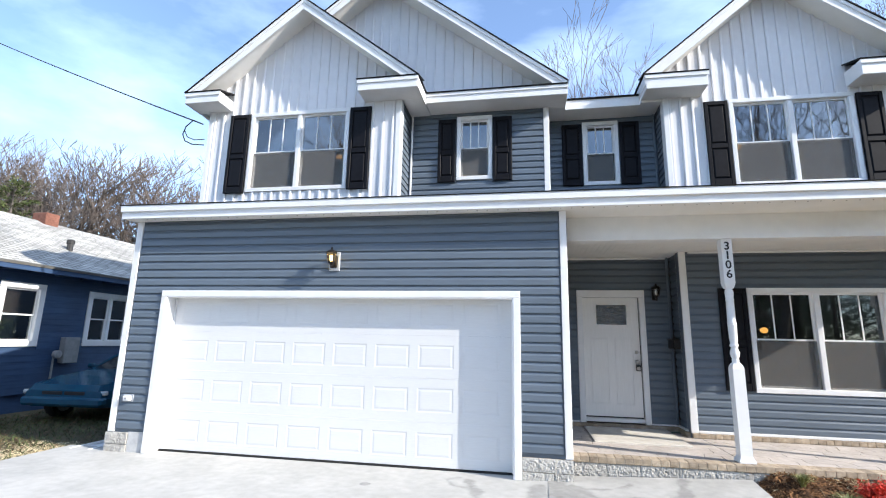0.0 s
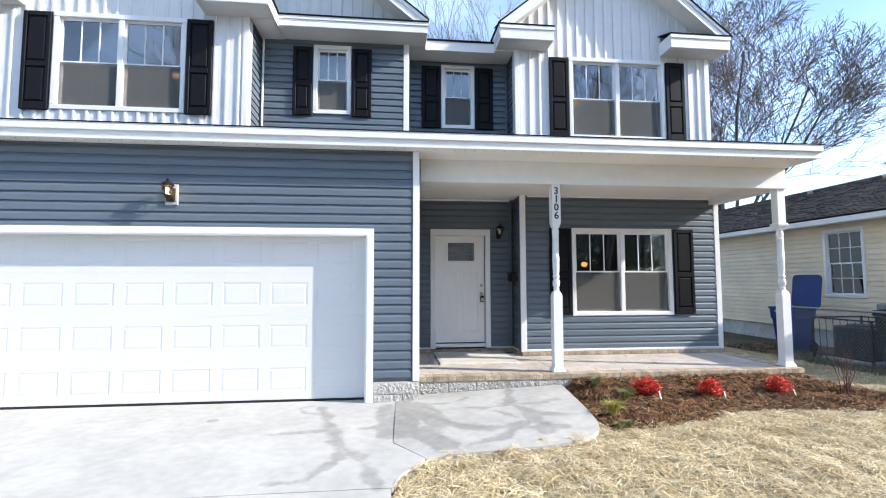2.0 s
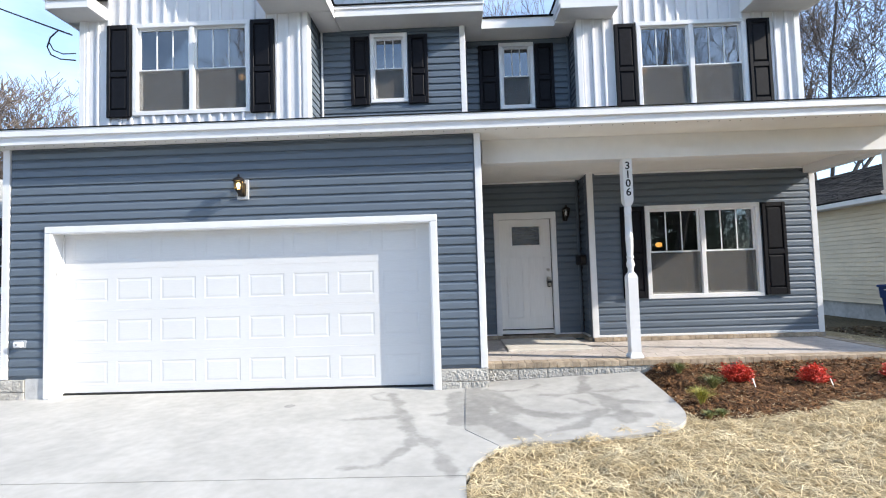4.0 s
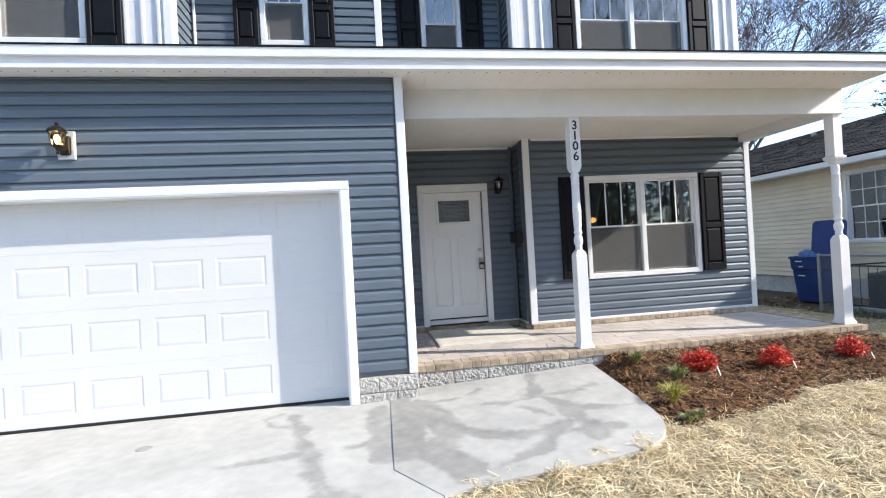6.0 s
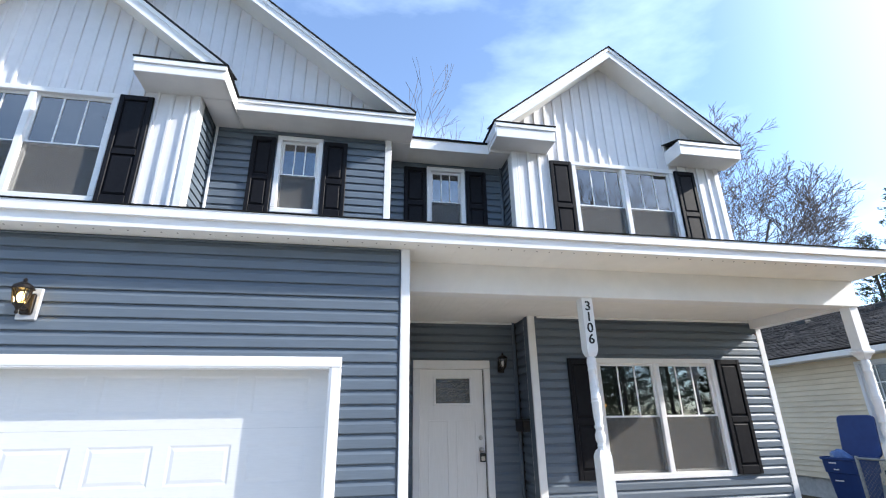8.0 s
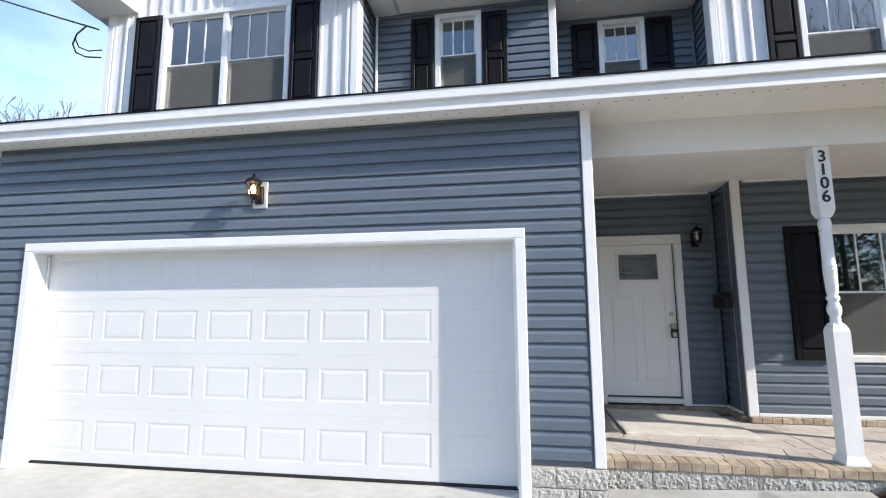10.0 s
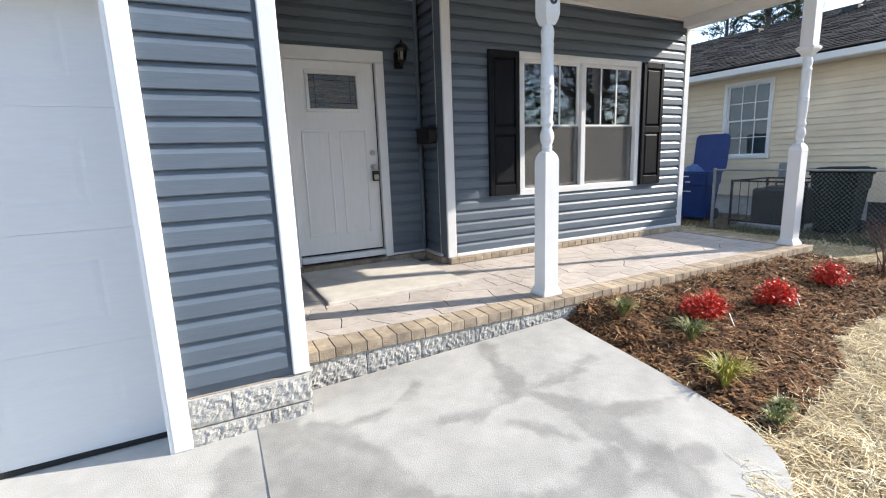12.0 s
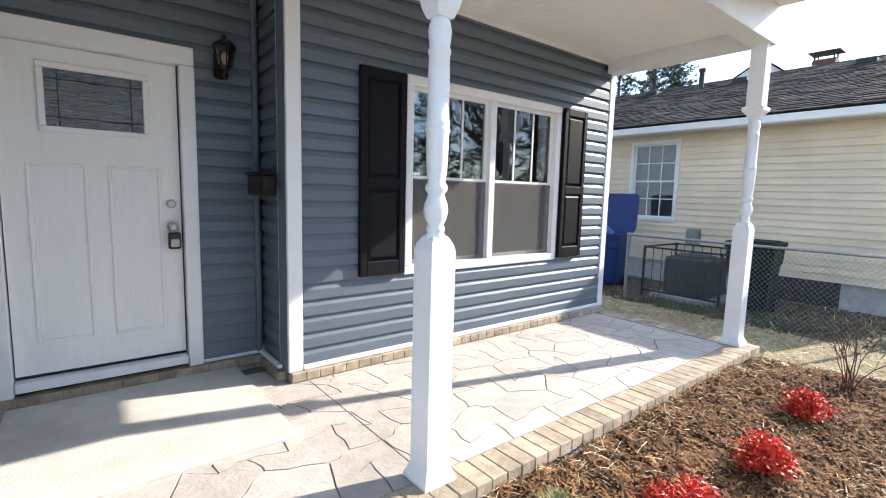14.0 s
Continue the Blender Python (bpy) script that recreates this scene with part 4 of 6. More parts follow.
# ---- garage door ----
door = root("garage_door", "white steel sectional garage door with raised panels", "garage door")
DY = 0.150
x0, x1 = GD[0] + 0.02, GD[1] - 0.02
H = 0.54
CW, CX = 0.586, -5.185        # panel pitch and the first panel's centre
pm = bmesh.new()
pw_, ph_ = 0.235, 0.150
rings = [(pw_, ph_, 0.0), (pw_ - 0.016, ph_ - 0.016, -0.0034), (pw_ - 0.022, ph_ - 0.022, -0.0034), (pw_ - 0.046, ph_ - 0.046, -0.0006)]
prev = None
for a, b, d in rings:
    ring = [pm.verts.new((sx * a, -d, sz * b)) for sx, sz in ((-1, -1), (1, -1), (1, 1), (-1, 1))]
    if prev:
        for i in range(4):
            pm.faces.new((prev[i], prev[(i + 1) % 4], ring[(i + 1) % 4], ring[i]))
    prev = ring
pm.faces.new(prev)
bmesh.ops.recalc_face_normals(pm, faces=pm.faces[:])
panel_mesh = finish("raised_panel", pm, GARAGE_WHITE)
for r in range(4):
    z = 0.010 + r * H
    bm = bmesh.new()
    block(bm, x0, x1, DY + 0.014, DY + 0.05, z + 0.0006, z + H - 0.0006)
    zs = (z + 0.0006, z + H / 2 - ph_, z + H / 2 + ph_, z + H - 0.0006)
    block(bm, x0, x1, DY, DY + 0.0138, zs[0], zs[1])
    block(bm, x0, x1, DY, DY + 0.0138, zs[2], zs[3])
    for c in range(9):
        a = x0 if c == 0 else CX + (c - 1) * CW + pw_
        b = x1 if c == 8 else CX + c * CW - pw_
        block(bm, a, b, DY, DY + 0.0138, zs[1], zs[2])
    section = part("door_section", bm, GARAGE_WHITE, door)
    for c in range(8):
        part("raised_panel", panel_mesh, None, section, at=Matrix.Translation((CX + c * CW, DY, z + H / 2)))
part("bottom_seal", box(x0, x1, DY - 0.008, DY + 0.045, 0.001, 0.030, bevel=0.004), SEAL, door, "black rubber bottom seal")
part("weatherstrip", box(GD[0] + 0.021, GD[0] + 0.035, DY - 0.03, DY - 0.002, 0.02, GD[3] - 0.04, bevel=0.003), TRIM, door)
part("weatherstrip", box(GD[1] - 0.035, GD[1] - 0.021, DY - 0.03, DY - 0.002, 0.02, GD[3] - 0.04, bevel=0.003), TRIM, door)
part("sensor", box(-5.534, -5.515, 0.02, 0.055, 1.56, 1.62, bevel=0.004), SOFFIT, door)

# ---- front door ----
fd = root("door_1", "white front door with a small leaded window", "door", kind="structure")
S0, S1, SB, ST = 0.440, 1.338, 0.415, 2.350
bm = bmesh.new()
for b in ((0.337, 0.433, 0.31, 2.352), (1.345, 1.438, 0.31, 2.352), (0.337, 1.438, 2.354, 2.472)):
    block(bm, b[0], b[1], DW - 0.04, DW + 0.06, b[2], b[3], 0.006)
part("casing", bm, TRIM, fd)
part("threshold", box(0.435, 1.343, DW - 0.045, DW + 0.09, 0.335, 0.395, bevel=0.006), TRIM, fd)
part("sweep", box(S0, S1, DW + 0.025, DW + 0.05, 0.396, 0.414), SEAL, fd)
slab_y = DW + 0.025
GL = (0.660, 1.145, 1.895, 2.225)
bm = bmesh.new()
for a, b, c, d in ((S0, S1, SB, GL[2]), (S0, S1, GL[3], ST), (S0, GL[0], GL[2], GL[3]), (GL[1], S1, GL[2], GL[3])):
    block(bm, a, b, slab_y, slab_y + 0.045, c, d)
leaf = part("door_leaf", bm, DOOR_WHITE, fd, "white painted panelled door leaf")
part("door_gap", box(S0 - 0.006, S1 + 0.006, slab_y + 0.018, slab_y + 0.03, ST, ST + 0.004), SEAL, fd)
part("door_gap", box(S1 + 0.001, S1 + 0.006, slab_y - 0.012, slab_y + 0.02, SB, ST), SEAL, fd)
bm = bmesh.new()
for a, b, c, d in ((GL[0] - 0.035, GL[1] + 0.035, GL[3], GL[3] + 0.035), (GL[0] - 0.035, GL[1] + 0.035, GL[2] - 0.035, GL[2]), (GL[0] - 0.035, GL[0], GL[2], GL[3]), (GL[1], GL[1] + 0.035, GL[2], GL[3])):
    block(bm, a, b, slab_y - 0.014, slab_y - 0.001, c, d, 0.005)
part("lite_frame", bm, DOOR_WHITE, leaf)
part("pane", box(GL[0], GL[1], slab_y + 0.008, slab_y + 0.014, GL[2], GL[3]), DOOR_GLASS, leaf, "leaded door glass")
bm = bmesh.new()
for i in (-1, 1):
    rod(bm, (0.9025 + i * 0.18, slab_y + 0.005, GL[2]), (0.9025 + i * 0.18, slab_y + 0.005, GL[3]), 0.003)
    rod(bm, (GL[0], slab_y + 0.005, 2.06 + i * 0.11), (GL[1], slab_y + 0.005, 2.06 + i * 0.11), 0.003)
part("lead_cames", bm, UNIT_GREY, leaf)
for a, b in ((0.550, 0.84), (0.938, 1.228)):           # two tall plain panels
    bm = bmesh.new()
    for q in ((a, a + 0.022, 0.60, 1.68), (b - 0.022, b, 0.60, 1.68), (a + 0.022, b - 0.022, 1.658, 1.68), (a + 0.022, b - 0.022, 0.60, 0.622)):
        block(bm, q[0], q[1], slab_y - 0.006, slab_y - 0.0005, q[2], q[3], 0.004)
    part("panel_mould", bm, DOOR_WHITE, leaf)
bm = bmesh.new()
sub = lathe(bmesh.new(), [(0.030, 0), (0.030, 0.008), (0.024, 0.014), (0.022, 0.02), (0.012, 0.021)], 20)
merge(bm, sub, Matrix.Translation((1.280, slab_y - 0.001, 1.445)) @ pose(0, 0, 0, 90))
part("deadbolt", bm, CHROME, leaf, "round satin nickel deadbolt", True)
bm = bmesh.new()
sub = lathe(bmesh.new(), [(0.031, 0), (0.031, 0.006), (0.012, 0.012), (0.011, 0.035), (0.024, 0.045), (0.029, 0.058), (0.022, 0.072), (0.008, 0.075)], 20)
merge(bm, sub, Matrix.Translation((1.280, slab_y - 0.001, 1.295)) @ pose(0, 0, 0, 90))
part("door_knob", bm, CHROME, leaf, "satin nickel door knob", True)
lb = root("lock_box", "grey realtor key lock box hanging on the door knob", "lock box", at=(1.284, slab_y - 0.05, 1.20))
part("body", box(-0.036, 0.036, -0.028, 0.012, -0.055, 0.055, bevel=0.008), UNIT_GREY, lb)
part("dial_cover", box(-0.026, 0.026, -0.035, -0.029, -0.04, 0.015, bevel=0.005), CHROME, lb)
bm = bmesh.new()
for i in range(8):
    a, b = math.pi * i / 8, math.pi * (i + 1) / 8
    rod(bm, (0.025 * math.cos(a), -0.008, 0.062 + 0.055 * math.sin(a)), (0.025 * math.cos(b), -0.008, 0.062 + 0.055 * math.sin(b)), 0.005)
part("shackle", bm, CHROME, lb)


def lantern(at, bulb, label, mount):
    """A wall lantern with backplate, scrolled arm, tapering glass and a domed cap."""
    l = root("wall_lantern", label, "wall lamp", "wall lanterns", at=at)
    if mount:
        part("mounting_block", box(-0.075, 0.075, -0.030, -0.002, -0.14, 0.12, bevel=0.008), MOUNT, l, "pale grey siding mounting block")
    y = -0.03 if mount else -0.018
    part("backplate", box(-0.045, 0.045, y - 0.015, y, -0.10, 0.07, bevel=0.012), DARK_METAL, l)
    bm = bmesh.new()
    pts = [(0, y - 0.015, -0.05), (0, y - 0.05, -0.075), (0, y - 0.09, -0.07), (0, y - 0.115, -0.045)]
    for a, b in zip(pts, pts[1:]):
        rod(bm, a, b, 0.009)
    part("arm", bm, DARK_METAL, l)
    c = (0, y - 0.115, 0)
    bm = lathe(bmesh.new(), [(0.010, -0.115), (0.014, -0.10), (0.008, -0.085), (0.022, -0.06), (0.040, -0.045), (0.044, -0.035), (0.012, -0.034)], 8, c)
    part("base_cup", bm, DARK_METAL, l)
    part("glass", lathe(bmesh.new(), [(0.042, -0.034), (0.062, 0.075), (0.060, 0.078)], 8, c), LAMP_GLASS, l).visible_shadow = False
    bm = bmesh.new()
    for i in range(8):
        a = math.tau * i / 8
        rod(bm, (c[0] + 0.044 * math.cos(a), c[1] + 0.044 * math.sin(a), -0.034), (c[0] + 0.064 * math.cos(a), c[1] + 0.064 * math.sin(a), 0.078), 0.004, sides=4)
    part("cage", bm, DARK_METAL, l)
    part("cap", lathe(bmesh.new(), [(0.070, 0.076), (0.078, 0.082), (0.066, 0.105), (0.040, 0.125), (0.020, 0.132), (0.012, 0.145), (0.016, 0.155), (0.004, 0.17)], 12, c), DARK_METAL, l)
    part("bulb", lathe(bmesh.new(), [(0.012, -0.02), (0.022, 0.01), (0.024, 0.03), (0.012, 0.055)], 10, c), bulb, l, "warm bulb", True)
    return l


lantern((-3.055, -0.018, 2.60), BULB, "dark bronze wall lantern, lit, on a grey block above the garage", True)
lantern((1.60, DW - 0.018, 2.40), PAPER, "dark bronze wall lantern, unlit, beside the front door", False)

mail = root("mailbox", "black metal mailbox fixed on the entry wall", "mailbox", at=(1.832, 2.13, 1.60))
part("body", box(-0.10, 0.0, -0.15, 0.15, -0.085, 0.055, bevel=0.010), DARK_METAL, mail)
part("lid", box(-0.112, 0.004, -0.156, 0.156, 0.056, 0.078, bevel=0.008), DARK_METAL, mail)

outlet = root("outdoor_outlet", "white weatherproof outlet cover on the garage wall", "outlet", at=(-5.965, -0.016, 0.70))
part("base_plate", box(-0.085, 0.085, -0.012, 0, -0.05, 0.05, bevel=0.006), MOUNT, outlet)
part("cover", box(-0.05, 0.06, -0.06, -0.012, -0.035, 0.035, bevel=0.010), TRIM, outlet)
part("latch", box(-0.012, 0.012, -0.066, -0.060, -0.012, 0.012, bevel=0.003), METER_GREY, outlet)

splash = root("splash_block", "pale concrete splash block on the soil beside the garage corner", "splash block", at=(-6.62, 0.36, -0.066))
part("tray", box(-0.15, 0.15, -0.40, 0.42, 0.0, 0.035, bevel=0.008), SOFFIT, splash)
for sx in (-0.165, 0.135):
    part("rim", box(sx, sx + 0.03, -0.40, 0.42, 0.0, 0.075, bevel=0.008), SOFFIT, splash)

outlet2 = root("outdoor_outlet", "clear-lidded white outlet box low on the entry wall", "outlet", at=(0.085, DW - 0.024, 0.52))
part("base_plate", box(-0.05, 0.05, -0.012, 0, -0.065, 0.065, bevel=0.006), TRIM, outlet2)
part("cover", box(-0.042, 0.042, -0.06, -0.012, -0.055, 0.055, bevel=0.014), MOUNT, outlet2)

# ---- porch posts ----


def turned_post(x, y, z, digits, collar):
    p = root("porch_post", "white turned porch post" + (" with dark house number digits" if digits else " at the porch corner"), "post", "porch posts", at=(x, y, z))
    top = 2.906 - z

    def square(bm, prof):
        rings = [[bm.verts.new((sx * r, sy * r, h)) for sx, sy in ((-1, -1), (1, -1), (1, 1), (-1, 1))] for r, h in prof]
        for lo, hi in zip(rings, rings[1:]):
            for i in range(4):
                bm.faces.new((lo[i], lo[(i + 1) % 4], hi[(i + 1) % 4], hi[i]))
        bm.faces.new(rings[0][::-1])
        bm.faces.new(rings[-1])
        return bm
    part("plinth", square(bmesh.new(), [(0.088, 0), (0.088, 0.02), (0.076, 0.045), (0.066, 0.07)]), TRIM, p)
    part("base_block", square(bmesh.new(), [(0.065, 0.05), (0.065, 1.06), (0.058, 1.09), (0.040, 1.125)]), TRIM, p)
    prof = [(0.045, 1.09), (0.048, 1.125), (0.036, 1.14), (0.040, 1.15), (0.040, 1.165), (0.034, 1.175), (0.046, 1.20), (0.053, 1.235), (0.050, 1.265), (0.040, 1.29), (0.036, 1.31), (0.048, 1.325), (0.048, 1.345), (0.037, 1.36),
            (0.044, 1.40), (0.048, 1.52), (0.048, 1.56), (0.051, 1.57), (0.051, 1.585), (0.047, 1.59), (0.051, 1.60), (0.051, 1.615), (0.047, 1.62), (0.046, 1.80), (0.044, 1.88), (0.049, 1.89), (0.049, 1.905), (0.042, 1.91),
            (0.047, 1.95), (0.050, 1.98), (0.044, 2.01), (0.036, 2.03), (0.046, 2.045), (0.046, 2.06), (0.038, 2.075), (0.043, 2.10), (0.046, 2.14)]
    part("turned_shaft", lathe(bmesh.new(), prof, 20), TRIM, p, smooth=True)
    part("top_block", square(bmesh.new(), [(0.040, 2.03), (0.056, 2.07), (0.062, 2.10), (0.062, top - 0.0)]), TRIM, p)
    if collar:
        part("collar", square(bmesh.new(), [(0.058, 2.07), (0.082, 2.10), (0.086, 2.125), (0.066, 2.14)]), TRIM, p)
    for i, ch in enumerate(digits):
        cu = bpy.data.curves.new("digit", "FONT")
        cu.body, cu.size, cu.extrude, cu.offset, cu.align_x, cu.align_y = ch, 0.142, 0.003, 0.0022, "CENTER", "CENTER"
        d = new("digit", cu)
        d.data.materials.append(MAT_TEXT)
        d.parent = p
        d.matrix_basis = pose(0, -0.0655, top - 0.095 - i * 0.119, 90)
        d["label"] = "dark metal digit " + ch
    return p


PZ = 0.25
turned_post(1.985, 0.430, PZ, "3106", False)
turned_post(5.505, 0.430, PZ, "", True)

# ---- rooms' lights seen through the glass ----


def ceiling_lamp(x, y, z, top):
    c = root("ceiling_light", "small lit hanging light inside the house", "ceiling light", "ceiling lights", at=(x, y, z))
    part("canopy", lathe(bmesh.new(), [(0.06, -0.02), (0.07, -0.01), (0.07, 0)], 12, (0, 0, top - z)), DARK_METAL, c)
    part("stem", rod(bmesh.new(), (0, 0, 0.04), (0, 0, top - z - 0.02), 0.01), DARK_METAL, c)
    part("shade", lathe(bmesh.new(), [(0.02, -0.05), (0.055, -0.03), (0.068, 0.015), (0.04, 0.04), (0.02, 0.05)], 14), BULB_DIM, c, "glowing amber glass shade", True)


ceiling_lamp(-4.25, 2.6, 5.22, 5.56)
ceiling_lamp(3.46, 3.2, 5.28, 5.56)
ceiling_lamp(3.66, 3.4, 1.87, 2.72)
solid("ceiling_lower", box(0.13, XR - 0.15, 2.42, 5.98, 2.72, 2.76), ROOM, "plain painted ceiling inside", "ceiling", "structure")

# ---- porch floor ----
FZ = 0.243
porch = solid("floor_porch", box(0.003, PX - 0.19, 0.44, DW - 0.03, 0.0, FZ - 0.010), GROUT, "pinkish stamped-concrete flagstone porch floor", "floor", "structure")


def clip(poly, x0, x1, y0, y1):
    for axis, lim, sign in ((0, x0, 1), (0, x1, -1), (1, y0, 1), (1, y1, -1)):
        out = []
        for i, p in enumerate(poly):
            q = poly[(i + 1) % len(poly)]
            dp, dq = sign * (p[axis] - lim), sign * (q[axis] - lim)
            if dp >= 0:
                out.append(p)
            if dp * dq < 0:
                t = dp / (dp - dq)
                out.append((p[0] + t * (q[0] - p[0]), p[1] + t * (q[1] - p[1])))
        poly = out
        if len(poly) < 3:
            return []
    return poly


def stones(parent, x0, x1, y0, y1, z, mat, w=0.40, h=0.235):
    """Irregular six-sided flagstones with open joints, one piece each."""
    rnd = random.Random(5)
    jit, edges = {}, {}

    def corner_at(i, j):
        if (i, j) not in jit:
            jit[i, j] = (rnd.uniform(-0.075, 0.075), rnd.uniform(-0.055, 0.055))
        a = jit[i, j]
        return (x0 - 0.4 + i * w / 2 + a[0], y0 - 0.3 + j * h / 2 + a[1] + (0.045 if (i + j) % 2 else -0.045))

    def bend(a, b):
        """Two points that make the edge between two corners wander, the same from both sides."""
        key = (min(a, b), max(a, b))
        if key not in edges:
            edges[key] = [(rnd.uniform(-0.016, 0.016), rnd.uniform(-0.016, 0.016)) for _ in range(2)]
        p, q = corner_at(*key[0]), corner_at(*key[1])
        mids = [(p[0] + (q[0] - p[0]) * t + o[0], p[1] + (q[1] - p[1]) * t + o[1]) for t, o in zip((0.33, 0.67), edges[key])]
        return mids if a == key[0] else mids[::-1]
    ni, nj = int((x1 - x0 + 1) / (w / 2)), int((y1 - y0 + 0.8) / (h / 2))
    for row in range(nj // 2):
        for col in range(-1, ni // 2):
            i, j = col * 2 + (row % 2), row * 2
            keys = [(i, j), (i + 1, j), (i + 2, j), (i + 2, j + 2), (i + 1, j + 2), (i, j + 2)]
            poly = []
            for a, b in zip(keys, keys[1:] + keys[:1]):
                poly.append(corner_at(*a))
                poly += bend(a, b)
            poly = clip(poly, x0, x1, y0, y1)
            if len(poly) < 3:
                continue
            cx, cy = sum(p[0] for p in poly) / len(poly), sum(p[1] for p in poly) / len(poly)
            bm = bmesh.new()
            ring = []
            for inset, dz in ((0.0022, -0.012), (0.0040, 0.0)):
                pts = []
                for p in poly:
                    d = math.hypot(p[0] - cx, p[1] - cy) or 1
                    k = max(0.0, 1 - inset * 1.3 / d)
                    pts.append(bm.verts.new((cx + (p[0] - cx) * k, cy + (p[1] - cy) * k, z + dz)))
                ring.append(pts)
            n = len(poly)
            try:
                for a in range(n):
                    bm.faces.new((ring[0][a], ring[0][(a + 1) % n], ring[1][(a + 1) % n], ring[1][a]))
                bm.faces.new(ring[1])
            except ValueError:
                bm.free()
                continue
            bmesh.ops.recalc_face_normals(bm, faces=bm.faces[:])
            if bm.faces[-1:] and sum(f.normal.z for f in bm.faces) < 0:
                bmesh.ops.reverse_faces(bm, faces=bm.faces[:])
            part("flagstone", bm, mat, parent)


part("control_joint", box(1.985, 1.991, 0.455, PW - 0.075, FZ - 0.006, FZ + 0.0012), JOINT, porch, "straight saw-cut joint")
solid("door_pad", box(0.385, 1.645, 1.135, DW - 0.075, FZ - 0.008, FZ + 0.022, bevel=0.006), SLAB, "plain beige concrete pad before the front door", "step", "structure")
vent = root("floor_vent", "small green-grey foundation vent in the entry corner", "vent", at=(1.735, 2.22, FZ + 0.002))
part("plate", box(-0.085, 0.085, -0.05, 0.05, 0, 0.006, bevel=0.002), VENT_GREEN, vent)
for i in range(5):
    part("slat", box(-0.07, 0.07, -0.036 + i * 0.017, -0.030 + i * 0.017, 0.006, 0.010), VENT_GREEN, vent)

# ---- planting bed ----
bed = [(1.93, 0.24), (1.91, -0.5), (1.84, -1.18), (1.95, -1.36), (2.15, -1.34), (2.6, -1.25), (3.05, -1.16), (3.45, -0.95), (3.9, -0.86), (4.6, -0.88), (5.3, -1.0), (5.9, -1.06), (6.3, -0.9), (6.45, -0.55), (6.3, -0.1), (5.95, 0.12), (5.72, 0.24)]


def inside(x, y, poly):
    hit = False
    for i, (ax, ay) in enumerate(poly):
        bx, by = poly[(i + 1) % len(poly)]
        if (ay > y) != (by > y) and x < ax + (y - ay) * (bx - ax) / (by - ay):
            hit = not hit
    return hit


def edge_gap(x, y, poly):
    best = 9.0
    for i, (ax, ay) in enumerate(poly):
        bx, by = poly[(i + 1) % len(poly)]
        dx, dy = bx - ax, by - ay
        t = max(0, min(1, ((x - ax) * dx + (y - ay) * dy) / (dx * dx + dy * dy)))
        best = min(best, math.hypot(x - ax - t * dx, y - ay - t * dy))
    return best


def bed_height(x, y):
    d = min(1, edge_gap(x, min(y, -0.2), bed) / 0.35)
    heap = 0.125 * max(0, min(1, (y + 0.40) / 0.6)) * max(0, min(1, (x - 1.86) / 0.3)) * max(0, min(1, (6.0 - x) / 0.6))
    return -0.035 + 0.085 * d + heap + 0.034 * noise.noise(Vector((x * 3, y * 3, 0))) * d + 0.020 * noise.noise(Vector((x * 11, y * 11, 1)))


bm = bmesh.new()
STEP = 0.045
grid = {}
for i in range(int(1.80 / STEP), int(6.6 / STEP)):
    for j in range(int(-1.5 / STEP), int(0.30 / STEP)):
        x, y = i * STEP, j * STEP
        if inside(x, y, bed) or edge_gap(x, y, bed) < STEP * 0.7:
            grid[i, j] = bm.verts.new((x, y, bed_height(x, y)))
for (i, j), v in grid.items():
    q = [grid.get(k) for k in ((i, j), (i + 1, j), (i + 1, j + 1), (i, j + 1))]
    if all(q):
        bm.faces.new(q)
solid("planting_bed", bm, MULCH, "dark brown mulched planting bed before the porch", "planting bed", "structure", smooth=True)


def scatter(name, count, spot, size, mat, label, category, tilt=0.5, seed=1):
    """Many small flat slivers lying about, in one mesh."""
    rnd = random.Random(seed)
    verts, faces = [], []
    for _ in range(count):
        p = spot(rnd)
        if p is None:
            continue
        x, y, z = p
        ln, wd, bend = rnd.uniform(*size[0]), rnd.uniform(*size[1]), rnd.uniform(0, size[2])
        a, e = rnd.uniform(0, math.tau), rnd.uniform(-tilt, tilt)
        d = Vector((math.cos(a) * math.cos(e), math.sin(a) * math.cos(e), math.sin(e)))
        s = d.cross(Vector((rnd.uniform(-0.4, 0.4), rnd.uniform(-0.4, 0.4), 1))).normalized() * wd
        c = Vector((x, y, z + abs(d.z) * ln * 0.5 + 0.004))
        n = len(verts)
        up = Vector((0, 0, bend))
        for k in (-0.5, 0.0, 0.5):
            m = c + d * ln * k + (up if k == 0 else Vector())
            verts += [m - s, m + s]
        faces += [(n, n + 2, n + 3, n + 1), (n + 2, n + 4, n + 5, n + 3)]
    me = bpy.data.meshes.new(name)
    me.from_pydata([tuple(v) for v in verts], [], faces)
    me.materials.append(mat)
    return tagged(new(name, me), label, category, kind="stuff")


def bed_spot(rnd):
    x, y = rnd.uniform(1.85, 6.45), rnd.uniform(-1.4, 0.25)
    return (x, y, bed_height(x, y)) if inside(x, y, bed) else None


def lawn_spot(rnd):
    x, y = rnd.uniform(-0.35, 8.8), -6.5 + 10.0 * rnd.random() ** 0.75
    if rnd.random() < 0.45:
        x, y = rnd.uniform(-0.35, 6.5), rnd.uniform(-4.2, -0.7)
    if not inside(x, y, lawn_outline) or inside(x, y, bed):
        return None
    return (x, y, -0.030 + 0.045 * max(-0.2, noise.noise(Vector((x * 4.5, y * 4.5, 4)))))


